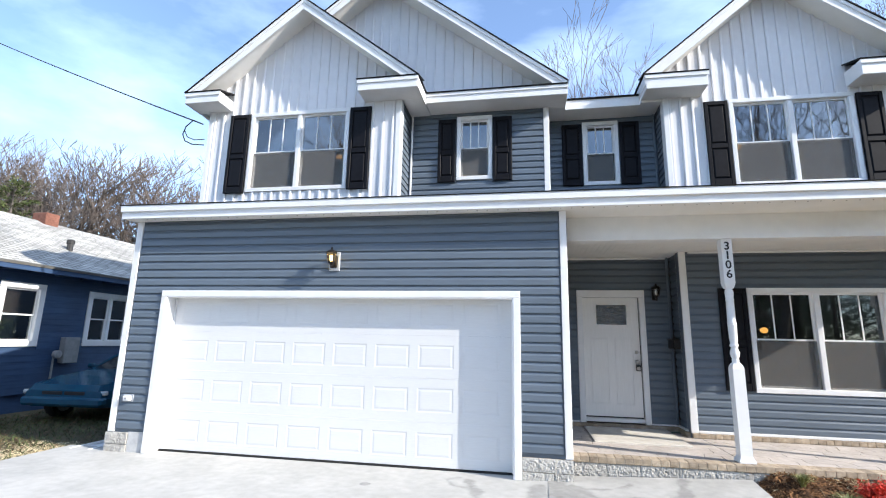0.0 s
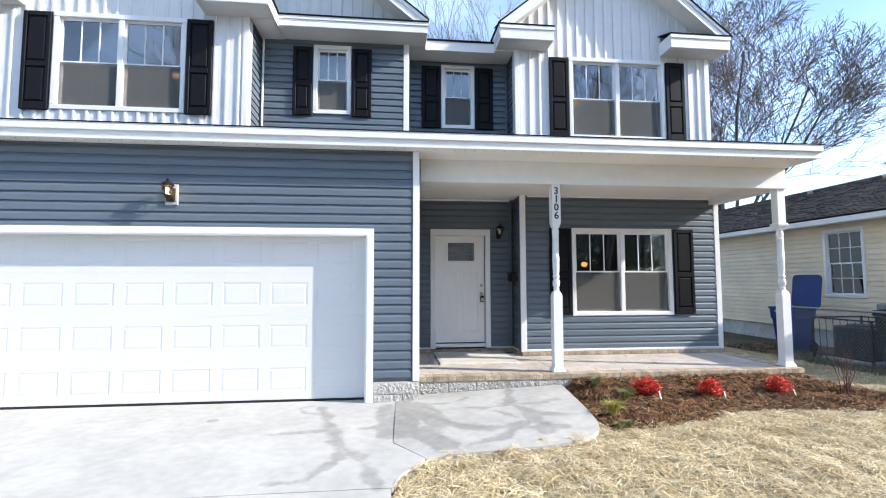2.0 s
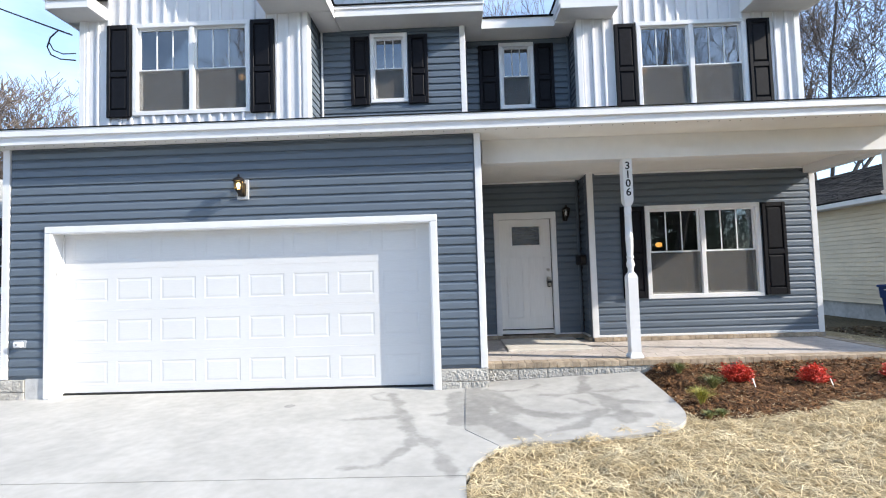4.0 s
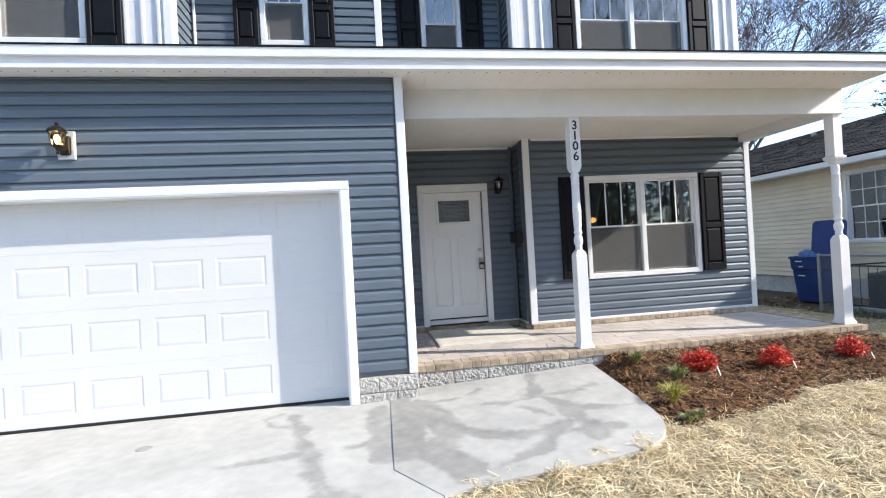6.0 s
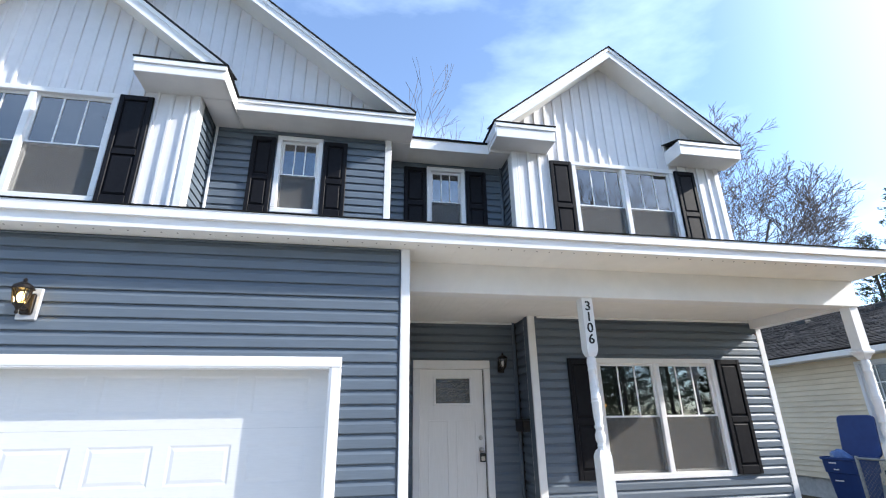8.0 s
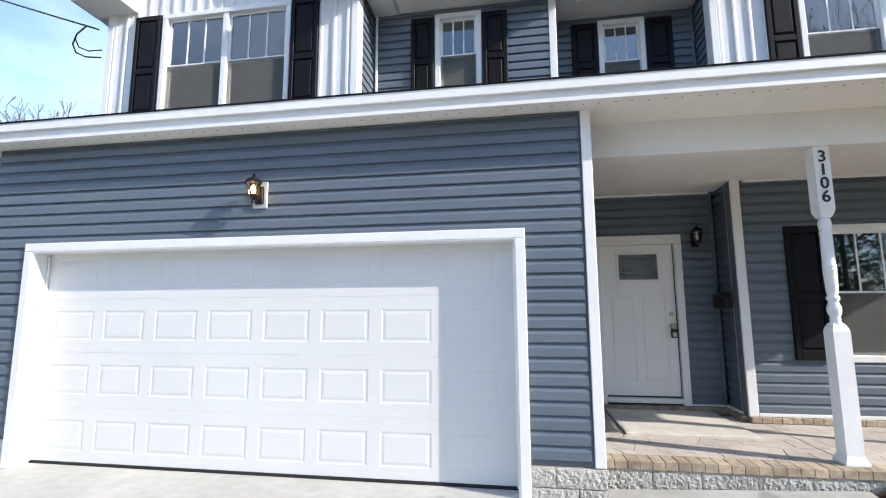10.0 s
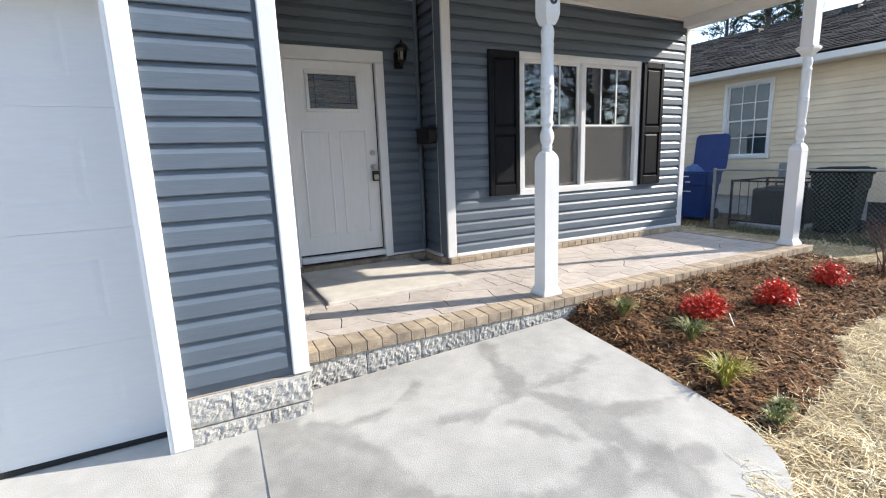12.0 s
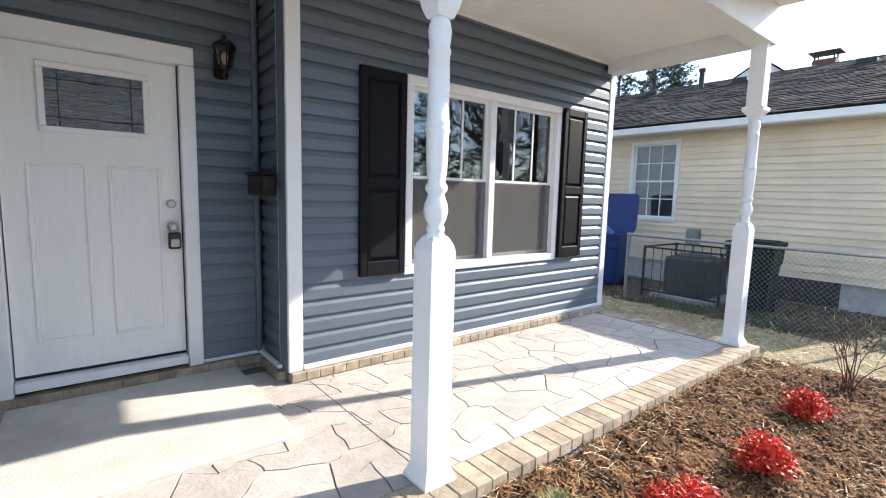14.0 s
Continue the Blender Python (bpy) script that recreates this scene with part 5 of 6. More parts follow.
scatter("mulch_chips", 34000, bed_spot, ((0.015, 0.075), (0.002, 0.0075), 0.010), CHIP, "loose brown shredded mulch chips", "mulch", 0.5, 2)
scatter("straw", 88000, lawn_spot, ((0.045, 0.17), (0.0011, 0.0029), 0.022), STRAW, "loose pale yellow straw spread over the seeded lawn", "straw", 0.28, 3)


def bed_straw(rnd):
    p = bed_spot(rnd)
    return p if p and (edge_gap(p[0], p[1], bed) < 0.16 + 0.22 * noise.noise(Vector((p[0] * 3, p[1] * 3, 2))) or rnd.random() < 0.16) else None


scatter("straw_bits", 4400, bed_straw, ((0.05, 0.13), (0.0012, 0.0024), 0.01), STRAW, "stray straw lying on the mulch", "straw", 0.3, 4)

# ---- plants ----


def red_shrub(x, y, size, seed):
    rnd = random.Random(seed)
    z = bed_height(x, y) - 0.005
    s = root("red_shrub", "small nandina shrub with bright red leaves and a white tag", "shrub", "red shrubs in the bed", at=(x, y, z))
    bm, lv = bmesh.new(), []
    verts, faces = [], []
    for _ in range(44):
        a, r = rnd.uniform(0, math.tau), size * rnd.uniform(0.05, 0.95)
        tip = Vector((r * math.cos(a), r * math.sin(a), size * rnd.uniform(0.75, 1.20) * math.sqrt(max(0.12, 1.05 - (r / size) ** 2))))
        rod(bm, (0, 0, 0), tip, 0.004, 0.002, 4)
        for k in range(58):
            c = tip * rnd.uniform(0.55, 1.08) + Vector((rnd.gauss(0, 0.028), rnd.gauss(0, 0.028), rnd.gauss(0, 0.024)))
            d = Vector((rnd.gauss(0, 1), rnd.gauss(0, 1), rnd.gauss(0.1, 0.7))).normalized()
            w = d.cross(Vector((rnd.gauss(0, 1), rnd.gauss(0, 1), rnd.gauss(0, 1)))).normalized() * rnd.uniform(0.005, 0.009)
            ln = rnd.uniform(0.020, 0.038)
            n = len(verts)
            verts += [c, c + d * ln * 0.45 + w, c + d * ln, c + d * ln * 0.45 - w]
            faces.append((n, n + 1, n + 2, n + 3))
    part("stems", bm, LEAF_RED, s)
    me = bpy.data.meshes.new("leaves")
    me.from_pydata([tuple(v) for v in verts], [], faces)
    me.materials.append(LEAF_RED)
    part("leaves", me, None, s, kind="stuff")
    part("tag", box(-0.008, 0.008, -0.0015, 0.0015, 0, 0.10, bevel=0.001), PAPER, s, "white plastic plant tag", at=pose(0.10, -size * 0.9, 0.0, -25, 8, 20))


def grass_tuft(x, y, size, mat, label, seed):
    rnd = random.Random(seed)
    z = bed_height(x, y) - 0.005
    s = root("grass_tuft", label, "plant", "grass tufts in the bed", at=(x, y, z))
    verts, faces = [], []
    for _ in range(190):
        a, reach, high = rnd.uniform(0, math.tau), size * rnd.uniform(0.15, 0.85), size * rnd.uniform(0.75, 1.35)
        d, side = Vector((math.cos(a), math.sin(a), 0)), Vector((-math.sin(a), math.cos(a), 0))
        n = len(verts)
        for k in range(5):
            t = k / 4
            c = d * (0.015 + reach * t ** 1.4) + Vector((0, 0, high * (1.6 * t - 0.95 * t * t)))
            w = side * 0.0055 * (1 - t * 0.85)
            verts += [c - w, c + w]
            if k:
                faces.append((n + 2 * k - 2, n + 2 * k, n + 2 * k + 1, n + 2 * k - 1))
    me = bpy.data.meshes.new("blades")
    me.from_pydata([tuple(v) for v in verts], [], faces)
    me.materials.append(mat)
    part("foliage", me, None, s, kind="stuff")
    part("crown", lathe(bmesh.new(), [(0.02, 0), (0.024, 0.015), (0.008, 0.035)], 8), mat, s)


red_shrub(2.86, -0.35, 0.185, 11)
red_shrub(3.70, -0.40, 0.165, 12)
red_shrub(4.68, -0.36, 0.175, 13)
grass_tuft(2.34, -0.04, 0.16, LEAF_GREEN, "green liriope grass tuft in the mulch", 21)
grass_tuft(2.50, -0.50, 0.19, LEAF_GREEN, "green liriope grass tuft in the mulch", 22)
grass_tuft(2.12, -0.98, 0.20, LEAF_YELLOW, "yellow-green variegated grass tuft in the mulch", 23)
for i, (x, y) in enumerate(((2.16, -1.26), (2.02, -1.30))):
    grass_tuft(x, y, 0.09, LEAF_GREEN, "small sparse weed at the edge of the mulch", 31 + i)
rnd = random.Random(9)
bush = root("bare_shrub", "thin leafless reddish shrub at the end of the bed", "shrub", at=(5.62, -0.42, bed_height(5.62, -0.42) - 0.01))
REDDISH = material("reddish_stems", (0.09, 0.03, 0.025), (0.17, 0.07, 0.05), rough=0.8)
for _ in range(11):
    bm = bmesh.new()
    p, d = Vector((rnd.gauss(0, 0.03), rnd.gauss(0, 0.03), 0)), Vector((rnd.gauss(0, 0.28), rnd.gauss(0, 0.28), 1)).normalized()
    for k in range(5):
        q = p + d * rnd.uniform(0.08, 0.13)
        rod(bm, p, q, 0.006 - k * 0.0009, 0.005 - k * 0.0009, 4)
        if k > 1:
            for _ in range(2):
                e = (d + Vector((rnd.gauss(0, 0.6), rnd.gauss(0, 0.6), rnd.gauss(0.2, 0.3)))).normalized()
                rod(bm, q, q + e * rnd.uniform(0.05, 0.12), 0.0025, 0.0012, 3)
        p, d = q, (d + Vector((rnd.gauss(0, 0.15), rnd.gauss(0, 0.15), 0))).normalized()
    part("stem", bm, REDDISH, bush)
debris = solid("paper_scrap", box(3.43, 3.56, 0.0, 0.075, 0.055, 0.062, bevel=0.002), PAPER, "pale torn scrap lying on the mulch by the bricks", "scrap")

# ---- house next door, cream ----
NX = 9.98
NY0, NY1 = -0.53, 14.0
nh = root("neighbour_house", "single-storey house with cream lap siding and dark brown roof", "house")
NW = (3.15, 4.15, 1.13, 2.72)
wall = part("wall", holed(facing_left(NX), NY0, NY1, 0.37, 2.91, [shrink(NW)]), CREAM, nh)
lap_siding(wall, facing_left(NX), NY0 + 0.1, NY1, 0.35, 2.84, [NW], CREAM, pitch=0.116, depth=0.022, dutch=False)
part("end_wall", box(NX + 0.15, 16.5, NY0, NY0 + 0.15, 0.42, 2.91), CREAM, nh)
part("end_gable", prism(bmesh.new(), [(NX + 0.2, 0, 2.91), (18.0, 0, 2.91), (14.0, 0, 4.56)], (0, NY0 + 0.02, 0), (0, NY0 + 0.1, 0)), CREAM, nh)
part("foundation", box(NX + 0.05, NX + 0.2, NY0 + 0.05, NY1, -0.07, 0.37), PAINTED_BLOCK, nh, "pale painted block foundation")
part("crawl_door", box(NX + 0.02, NX + 0.049, 0.55, 1.45, -0.06, 0.36, bevel=0.006), UNIT_GREY, nh, "dark crawl-space hatch")
part("corner_board", box(NX - 0.028, NX + 0.1, NY0 - 0.03, NY0 + 0.09, 0.40, 2.84, bevel=0.006), TRIM, nh)
part("soffit", box(NX - 0.36, NX, NY0 - 0.3, NY1, 2.82, 2.85), TRIM, nh)
part("gutter", box(NX - 0.46, NX - 0.36, NY0 - 0.32, NY1, 2.81, 2.95, bevel=0.02), SOFFIT, nh, "white metal gutter")
bm = bmesh.new()
block(bm, NX - 0.10, NX - 0.03, NY0 + 0.02, NY0 + 0.09, 0.1, 2.57, 0.01)
rod(bm, (NX - 0.065, NY0 + 0.055, 2.55), (NX - 0.40, NY0 + 0.055, 2.82), 0.035, sides=8)
part("downspout", bm, TRIM, nh, "white downspout")
uv_sheet("roof", [(NX - 0.46, NY0 - 0.35, 2.97), (NX - 0.46, NY1, 2.97), (14.0, NY1, 4.63), (14.0, NY0 - 0.35, 4.63)], SHINGLE_NEXT, nh, 0.05)


def shingle_courses(parent, x0, z0, x1, z1, y0, y1, mat, course=0.145):
    """Overlapping courses of uneven tabs on a slope that rises towards +x."""
    rnd = random.Random(61)
    up = Vector((x1 - x0, 0, z1 - z0))
    n, up = int(up.length / course), up.normalized()
    out = Vector((-up.z, 0, up.x))
    verts, faces = [], []
    for i in range(n):
        y = y0 - rnd.uniform(0, 0.2)
        while y < y1:
            w, lift, drop = rnd.uniform(0.13, 0.36), rnd.uniform(0.009, 0.022), rnd.uniform(-0.012, 0.012)
            a, b = max(y, y0), min(y + w - 0.005, y1)
            low, high = Vector((x0, 0, z0)) + up * (i * course + drop), Vector((x0, 0, z0)) + up * ((i + 1) * course + 0.02)
            k = len(verts)
            for p, h in ((low, 0.001), (low, lift), (high, 0.002)):
                for q in (a, b):
                    verts.append(p + out * h + Vector((0, q, 0)))
            if b > a:
                faces += [(k, k + 1, k + 3, k + 2), (k + 2, k + 3, k + 5, k + 4)]
            y += w
    me = bpy.data.meshes.new("shingle_cover")
    me.from_pydata([tuple(v) for v in verts], [], faces)
    me.materials.append(mat)
    return part("shingle_cover", me, None, parent, kind="stuff")


shingle_courses(nh, NX - 0.47, 2.972, 14.0, 4.632, NY0 - 0.35, NY1, material("weathered_tabs", (0.030, 0.027, 0.026), (0.085, 0.078, 0.073), scale=35, rough=0.95, bump=0.6, bump_scale=160, stain=0.3, stain_scale=1.2, vary=0.45, spec=0.2, island=True))
uv_sheet("roof", [(18.5, NY0 - 0.35, 2.97), (18.5, NY1, 2.97), (14.0, NY1, 4.63), (14.0, NY0 - 0.35, 4.63)], SHINGLE_NEXT, nh, 0.05)
part("rake_board", prism(bmesh.new(), [(NX - 0.44, 0, 2.94), (14.0, 0, 4.58), (18.4, 0, 2.94), (18.4, 0, 2.78), (14.0, 0, 4.42), (NX - 0.44, 0, 2.78)], (0, NY0 - 0.36, 0), (0, NY0 - 0.33, 0)), TRIM, nh)
for y in (1.2, 3.46, 5.6, 8.0):                       # low roof vents near the ridge
    z = 2.97 + (13.4 - NX + 0.46) * 1.66 / (14.46 - NX)
    v = part("roof_vent", box(13.2, 13.55, y - 0.16, y + 0.16, z - 0.12, z + 0.05, bevel=0.02), UNIT_GREY, nh, "dark low roof vent")
part("vent_pipe", lathe(bmesh.new(), [(0.06, -0.1), (0.06, 0.40), (0.085, 0.41), (0.085, 0.48), (0.03, 0.50)], 10, (13.2, 4.3, 4.32)), UNIT_GREY, nh)
window("neighbour_window", facing_left(NX), *NW, 1, "white window with white grilles in the cream wall", lites=3, rows=2, screens=False)
part("curtain", box(NX + 0.10, NX + 0.11, NW[0], NW[1], NW[2], NW[3]), material("grey_green_blind", (0.62, 0.76, 0.74), (0.70, 0.83, 0.80), rough=0.9), nh, "pale closed blind")
chim = root("chimney", "brick chimney on a house behind", "chimney", at=(23.8, 4.42, 6.02))
part("stack", box(-0.28, 0.28, -0.36, 0.36, -6.09, 1.02), CHIMNEY, chim)
part("cap", box(-0.40, 0.40, -0.50, 0.50, 1.26, 1.30, bevel=0.01), UNIT_GREY, chim)
for sx in (-0.23, 0.23):
    for sy in (-0.30, 0.30):
        part("cap_leg", rod(bmesh.new(), (sx, sy, 1.02), (sx, sy, 1.265), 0.03), UNIT_GREY, chim)
fh = root("far_house", "white gabled house behind the neighbour's roof", "house", at=(29.6, 9.0, 0.85), turn=-65)
part("wall", box(-3, 3, -4, 4, -0.92, 5.0), TRIM, fh)
part("gable", prism(bmesh.new(), [(-3.0, 0, 5.0), (3.0, 0, 5.0), (0, 0, 7.2)], (0, -4, 0), (0, 4, 0)), TRIM, fh)
for s in (-1, 1):
    uv_sheet("roof", [(s * 3.3, -4.1, 4.80), (s * 3.3, 4.3, 4.80), (0, 4.3, 7.28), (0, -4.1, 7.28)], SHINGLE_NEXT, fh, 0.04)

# ---- chain-link fence, bins, air conditioner ----
fence = root("chain_link_fence", "grey galvanised chain-link fence with pipe posts", "fence")
FX, FY = 7.82, (-9.0, -6.10, -3.20, -0.33, 2.86)
GZ = -0.07
for y in FY:
    part("post", rod(bmesh.new(), (FX, y, GZ), (FX, y, 1.02), 0.026, sides=10), GALV, fence)
part("top_rail", rod(bmesh.new(), (FX, FY[0], 0.985), (FX, FY[-1], 0.985), 0.019, sides=8), GALV, fence)
bm = bmesh.new()
y, height = FY[0], 1.02
while y < FY[-1] + height:
    for s in (1, -1):
        a, b = (y, GZ), (y - height * 0.95, GZ + height)
        if s < 0:
            a, b = (y - height * 0.95, GZ), (y, GZ + height)
        (ya, za), (yb, zb) = a, b
        lo, hi = FY[0], FY[-1]
        if max(ya, yb) > hi or min(ya, yb) < lo:
            t = lambda yy: za + (zb - za) * (yy - ya) / (yb - ya)
            if min(ya, yb) >= hi or max(ya, yb) <= lo:
                continue
            na, nb = min(max(ya, lo), hi), min(max(yb, lo), hi)
            za, zb, ya, yb = t(na), t(nb), na, nb
        rod(bm, (FX - 0.024 + s * 0.0025, ya, za), (FX - 0.024 + s * 0.0025, yb, zb), 0.0019, sides=3)
    y += 0.062
part("wire_mesh", bm, GALV, fence, "woven diamond wire mesh", kind="stuff")
bm = bmesh.new()
arc = [(FX + 0.03, -0.38, 0.93), (FX + 0.05, -0.52, 0.86), (FX + 0.06, -0.66, 0.73), (FX + 0.07, -0.78, 0.56), (FX + 0.08, -0.87, 0.36), (FX + 0.09, -0.93, 0.12)]
for a, b in zip(arc, arc[1:]):
    rod(bm, a, b, 0.014)
part("bent_rail", bm, GALV, fence, "loose bent rail")


def round_ring(bm, w, d, r, z, cy=0.0):
    """A ring of points round a rectangle with rounded corners."""
    ring = []
    for k, (sx, sy) in enumerate(((1, 1), (-1, 1), (-1, -1), (1, -1))):
        for j in range(5):
            a = radians(90 * k + 22.5 * j)
            ring.append(bm.verts.new((sx * (w - r) + r * math.cos(a), cy + sy * (d - r) + r * math.sin(a), z)))
    return ring


def stacked(rings_of, cy=0.0):
    """Rounded rings joined from the first to the last and closed at both ends."""
    bm = bmesh.new()
    rings = [round_ring(bm, w, d, r, z, cy) for w, d, r, z in rings_of]
    for lo, hi in zip(rings, rings[1:]):
        for i in range(len(lo)):
            j = (i + 1) % len(lo)
            bm.faces.new((lo[i], lo[j], hi[j], hi[i]))
    bm.faces.new(rings[0][::-1])
    bm.faces.new(rings[-1])
    bmesh.ops.recalc_face_normals(bm, faces=bm.faces[:])
    return bm


def wheeled_bin(x, y, turn, mat, label, lid_open):
    b = root("wheelie_bin", label, "bin", "wheelie bins", at=(x, y, GZ), turn=turn)
    body = [(0.215, 0.225, 0.05, 0.05), (0.235, 0.245, 0.06, 0.07), (0.27, 0.29, 0.06, 0.55), (0.28, 0.305, 0.06, 0.72), (0.298, 0.325, 0.06, 0.735), (0.305, 0.338, 0.06, 0.95), (0.325, 0.36, 0.06, 0.955), (0.325, 0.36, 0.06, 0.992), (0.318, 0.353, 0.06, 1.0)]
    if lid_open:
        body += [(0.296, 0.326, 0.05, 1.0), (0.28, 0.30, 0.05, 0.80)]
    part("body", stacked(body), mat, b)
    lid = stacked([(0.325, 0.365, 0.08, -0.005), (0.335, 0.375, 0.09, 0.0), (0.335, 0.375, 0.09, 0.032), (0.322, 0.362, 0.08, 0.045), (0.265, 0.300, 0.06, 0.047), (0.250, 0.285, 0.05, 0.064)], -0.355)
    part("lid", lid, mat, b, at=pose(0, 0.37, 1.005, -98, 0, 0) if lid_open else pose(0, 0.36, 1.007))
    if lid_open:
        for z, u, w in ((0.90, -0.10, 0.13), (0.79, -0.06, 0.09), (0.60, -0.08, 0.15)):
            d = 0.338 - 0.014 * (0.95 - z) / 0.215 if z > 0.735 else 0.290 + 0.015 * (z - 0.55) / 0.17
            part("marking", box(u - w / 2, u + w / 2, -d - 0.004, -d + 0.004, z - 0.011, z + 0.011), WHITE, b, "white printed line")
    part("handle", rod(bmesh.new(), (-0.25, 0.40, 0.95), (0.25, 0.40, 0.95), 0.016), mat, b)
    for s in (-1, 1):
        w = lathe(bmesh.new(), [(0.05, -0.03), (0.10, -0.03), (0.115, -0.02), (0.115, 0.02), (0.10, 0.03), (0.05, 0.03)], 18)
        part("wheel", w, RUBBER, b, "black wheel", at=pose(s * 0.25, 0.24, 0.115, 0, 90, 0))
    return b


wheeled_bin(8.72, 3.77, -82, BIN_BLUE, "blue plastic wheelie bin with its lid thrown open", True)
bag = root("rubbish_bag", "crumpled blue plastic bag stuffed in the open bin", "bag", at=(8.58, 3.80, GZ + 0.80))
bm = bmesh.new()
bmesh.ops.create_icosphere(bm, subdivisions=3, radius=1.0)
for v in bm.verts:
    k = 1 + 0.30 * (noise.noise(v.co * 2.6) + 0.5 * noise.noise(v.co * 6.0))
    v.co = Vector((0.11 * v.co.x * k, 0.19 * v.co.y * k, max(0.0, 0.16 + 0.17 * v.co.z * k)))
part("crumpled_film", bm, BAG_BLUE, bag, smooth=True)
wheeled_bin(8.66, 1.32, -86, BIN_GREEN, "dark green plastic wheelie bin with the lid shut", False)
ac = root("air_conditioner", "dark grey outdoor air-conditioner unit", "air conditioner", at=(8.85, 2.22, GZ))
part("pad", box(-0.5, 0.5, -0.5, 0.5, 0, 0.07, bevel=0.01), PAINTED_BLOCK, ac)
part("cabinet", box(-0.36, 0.36, -0.36, 0.36, 0.08, 0.70, bevel=0.03), UNIT_GREY, ac)
for i in range(11):
    part("louvre", box(-0.375, -0.361, -0.30 + i * 0.056, -0.275 + i * 0.056, 0.14, 0.62, bevel=0.003), UNIT_GREY, ac)
part("fan_grille", lathe(bmesh.new(), [(0.30, 0.70), (0.30, 0.725), (0.24, 0.735), (0.06, 0.74), (0.02, 0.735)], 20), UNIT_GREY, ac)
cage = root("unit_cage", "black iron security cage around the air conditioner", "cage", at=(8.85, 2.22, GZ))
for sx in (-0.56, 0.56):
    for sy in (-0.6, 0.6):
        part("upright", box(sx - 0.016, sx + 0.016, sy - 0.016, sy + 0.016, 0, 0.86), DARK_METAL, cage)
    for z in (0.12, 0.84):
        part("rail", box(sx - 0.014, sx + 0.014, -0.584, 0.584, z - 0.014, z + 0.014), DARK_METAL, cage)
    for i in range(7):
        part("bar", rod(bmesh.new(), (sx, -0.45 + i * 0.15, 0.13), (sx, -0.45 + i * 0.15, 0.83), 0.007, sides=5), DARK_METAL, cage)
for sy in (-0.6, 0.6):
    part("rail", box(-0.544, 0.544, sy - 0.014, sy + 0.014, 0.826, 0.854), DARK_METAL, cage)
meter = root("meter_box", "grey electrical box on the cream wall", "meter box", at=(NX - 0.10, 2.75, 0.88))
part("box", box(-0.06, 0.08, -0.11, 0.11, -0.15, 0.15, bevel=0.012), METER_GREY, meter)
part("conduit", rod(bmesh.new(), (0.03, 0, -0.65), (0.03, 0, -0.15), 0.02), METER_GREY, meter)

# ---- blue house on the other side ----
LX = -10.9
lh = root("blue_house", "older single-storey blue clapboard house with a pale roof", "house")
BW1, BW2 = (1.73, 2.66, 1.27, 2.59), (3.71, 5.01, 1.27, 2.56)
wall = part("wall", holed(facing_right(LX), -3.0, 12, 0.35, 3.0, [shrink(BW1), shrink(BW2)]), NEXT_BLUE, lh)
lap_siding(wall, facing_right(LX), -3.0, 12, 0.30, 2.95, [BW1, BW2], NEXT_BLUE, pitch=0.13, depth=0.018, dutch=False)
part("foundation", box(LX - 0.2, LX - 0.05, -3, 12, -0.07, 0.35), NEXT_BLUE, lh)
part("end_wall", box(-17.5, LX - 0.15, -3.0, -2.85, 0, 3.0), NEXT_BLUE, lh)
part("eave_board", box(LX + 0.42, LX + 0.46, -3.4, 12.4, 2.80, 2.92), NEXT_BLUE, lh)
part("soffit", box(LX - 0.02, LX + 0.42, -3.4, 12.4, 2.93, 2.96), NEXT_BLUE, lh)
for i in range(26):
    part("rafter_tail", box(LX + 0.005, LX + 0.41, -3.2 + i * 0.6, -3.14 + i * 0.6, 2.80, 2.925), NEXT_BLUE, lh)
uv_sheet("roof", [(LX + 0.5, -3.4, 2.95), (LX + 0.5, 12.4, 2.95), (-14.4, 12.4, 4.75), (-14.4, -3.4, 4.75)], SHINGLE_PALE, lh, 0.06)
uv_sheet("roof", [(-18.4, -3.4, 2.95), (-18.4, 12.4, 2.95), (-14.4, 12.4, 4.75), (-14.4, -3.4, 4.75)], SHINGLE_PALE, lh, 0.06)
part("chimney", box(-14.6, -14.1, 4.95, 5.35, 4.2, 4.98, bevel=0.02), CHIMNEY, lh, "red brick chimney")
part("vent_pipe", lathe(bmesh.new(), [(0.07, -0.1), (0.07, 0.16), (0.09, 0.17), (0.09, 0.26), (0.04, 0.28)], 10, (-11.9, 3.9, 3.62)), UNIT_GREY, lh)
window("blue_house_window", facing_right(LX), *BW1, 1, "white-framed sash window in the blue wall", lites=1, screens=False, trim=0.12)
window("blue_house_window_pair", facing_right(LX), *BW2, 2, "white-framed paired sash windows in the blue wall", lites=1, screens=False, trim=0.12)
part("blind", box(LX - 0.11, LX - 0.10, 1.83, 2.56, 1.9, 2.54), material("brown_blind", (0.16, 0.12, 0.09), (0.2, 0.15, 0.11), rough=0.9), lh, "brown drawn blind")
em = root("electric_meter", "grey electric meter box and conduit on the blue wall", "meter box", at=(LX + 0.10, 3.35, 1.15))
part("box", box(-0.08, 0.08, -0.18, 0.18, -0.25, 0.32, bevel=0.012), METER_GREY, em)
part("meter_dial", lathe(bmesh.new(), [(0.09, 0), (0.09, 0.08), (0.05, 0.10)], 14), METER_GREY, em, at=pose(0.02, -0.32, -0.05, 0, 90, 0))
part("conduit", rod(bmesh.new(), (-0.02, -0.32, -0.9), (-0.02, -0.32, -0.1), 0.022), METER_GREY, em)

# ---- parked car ----


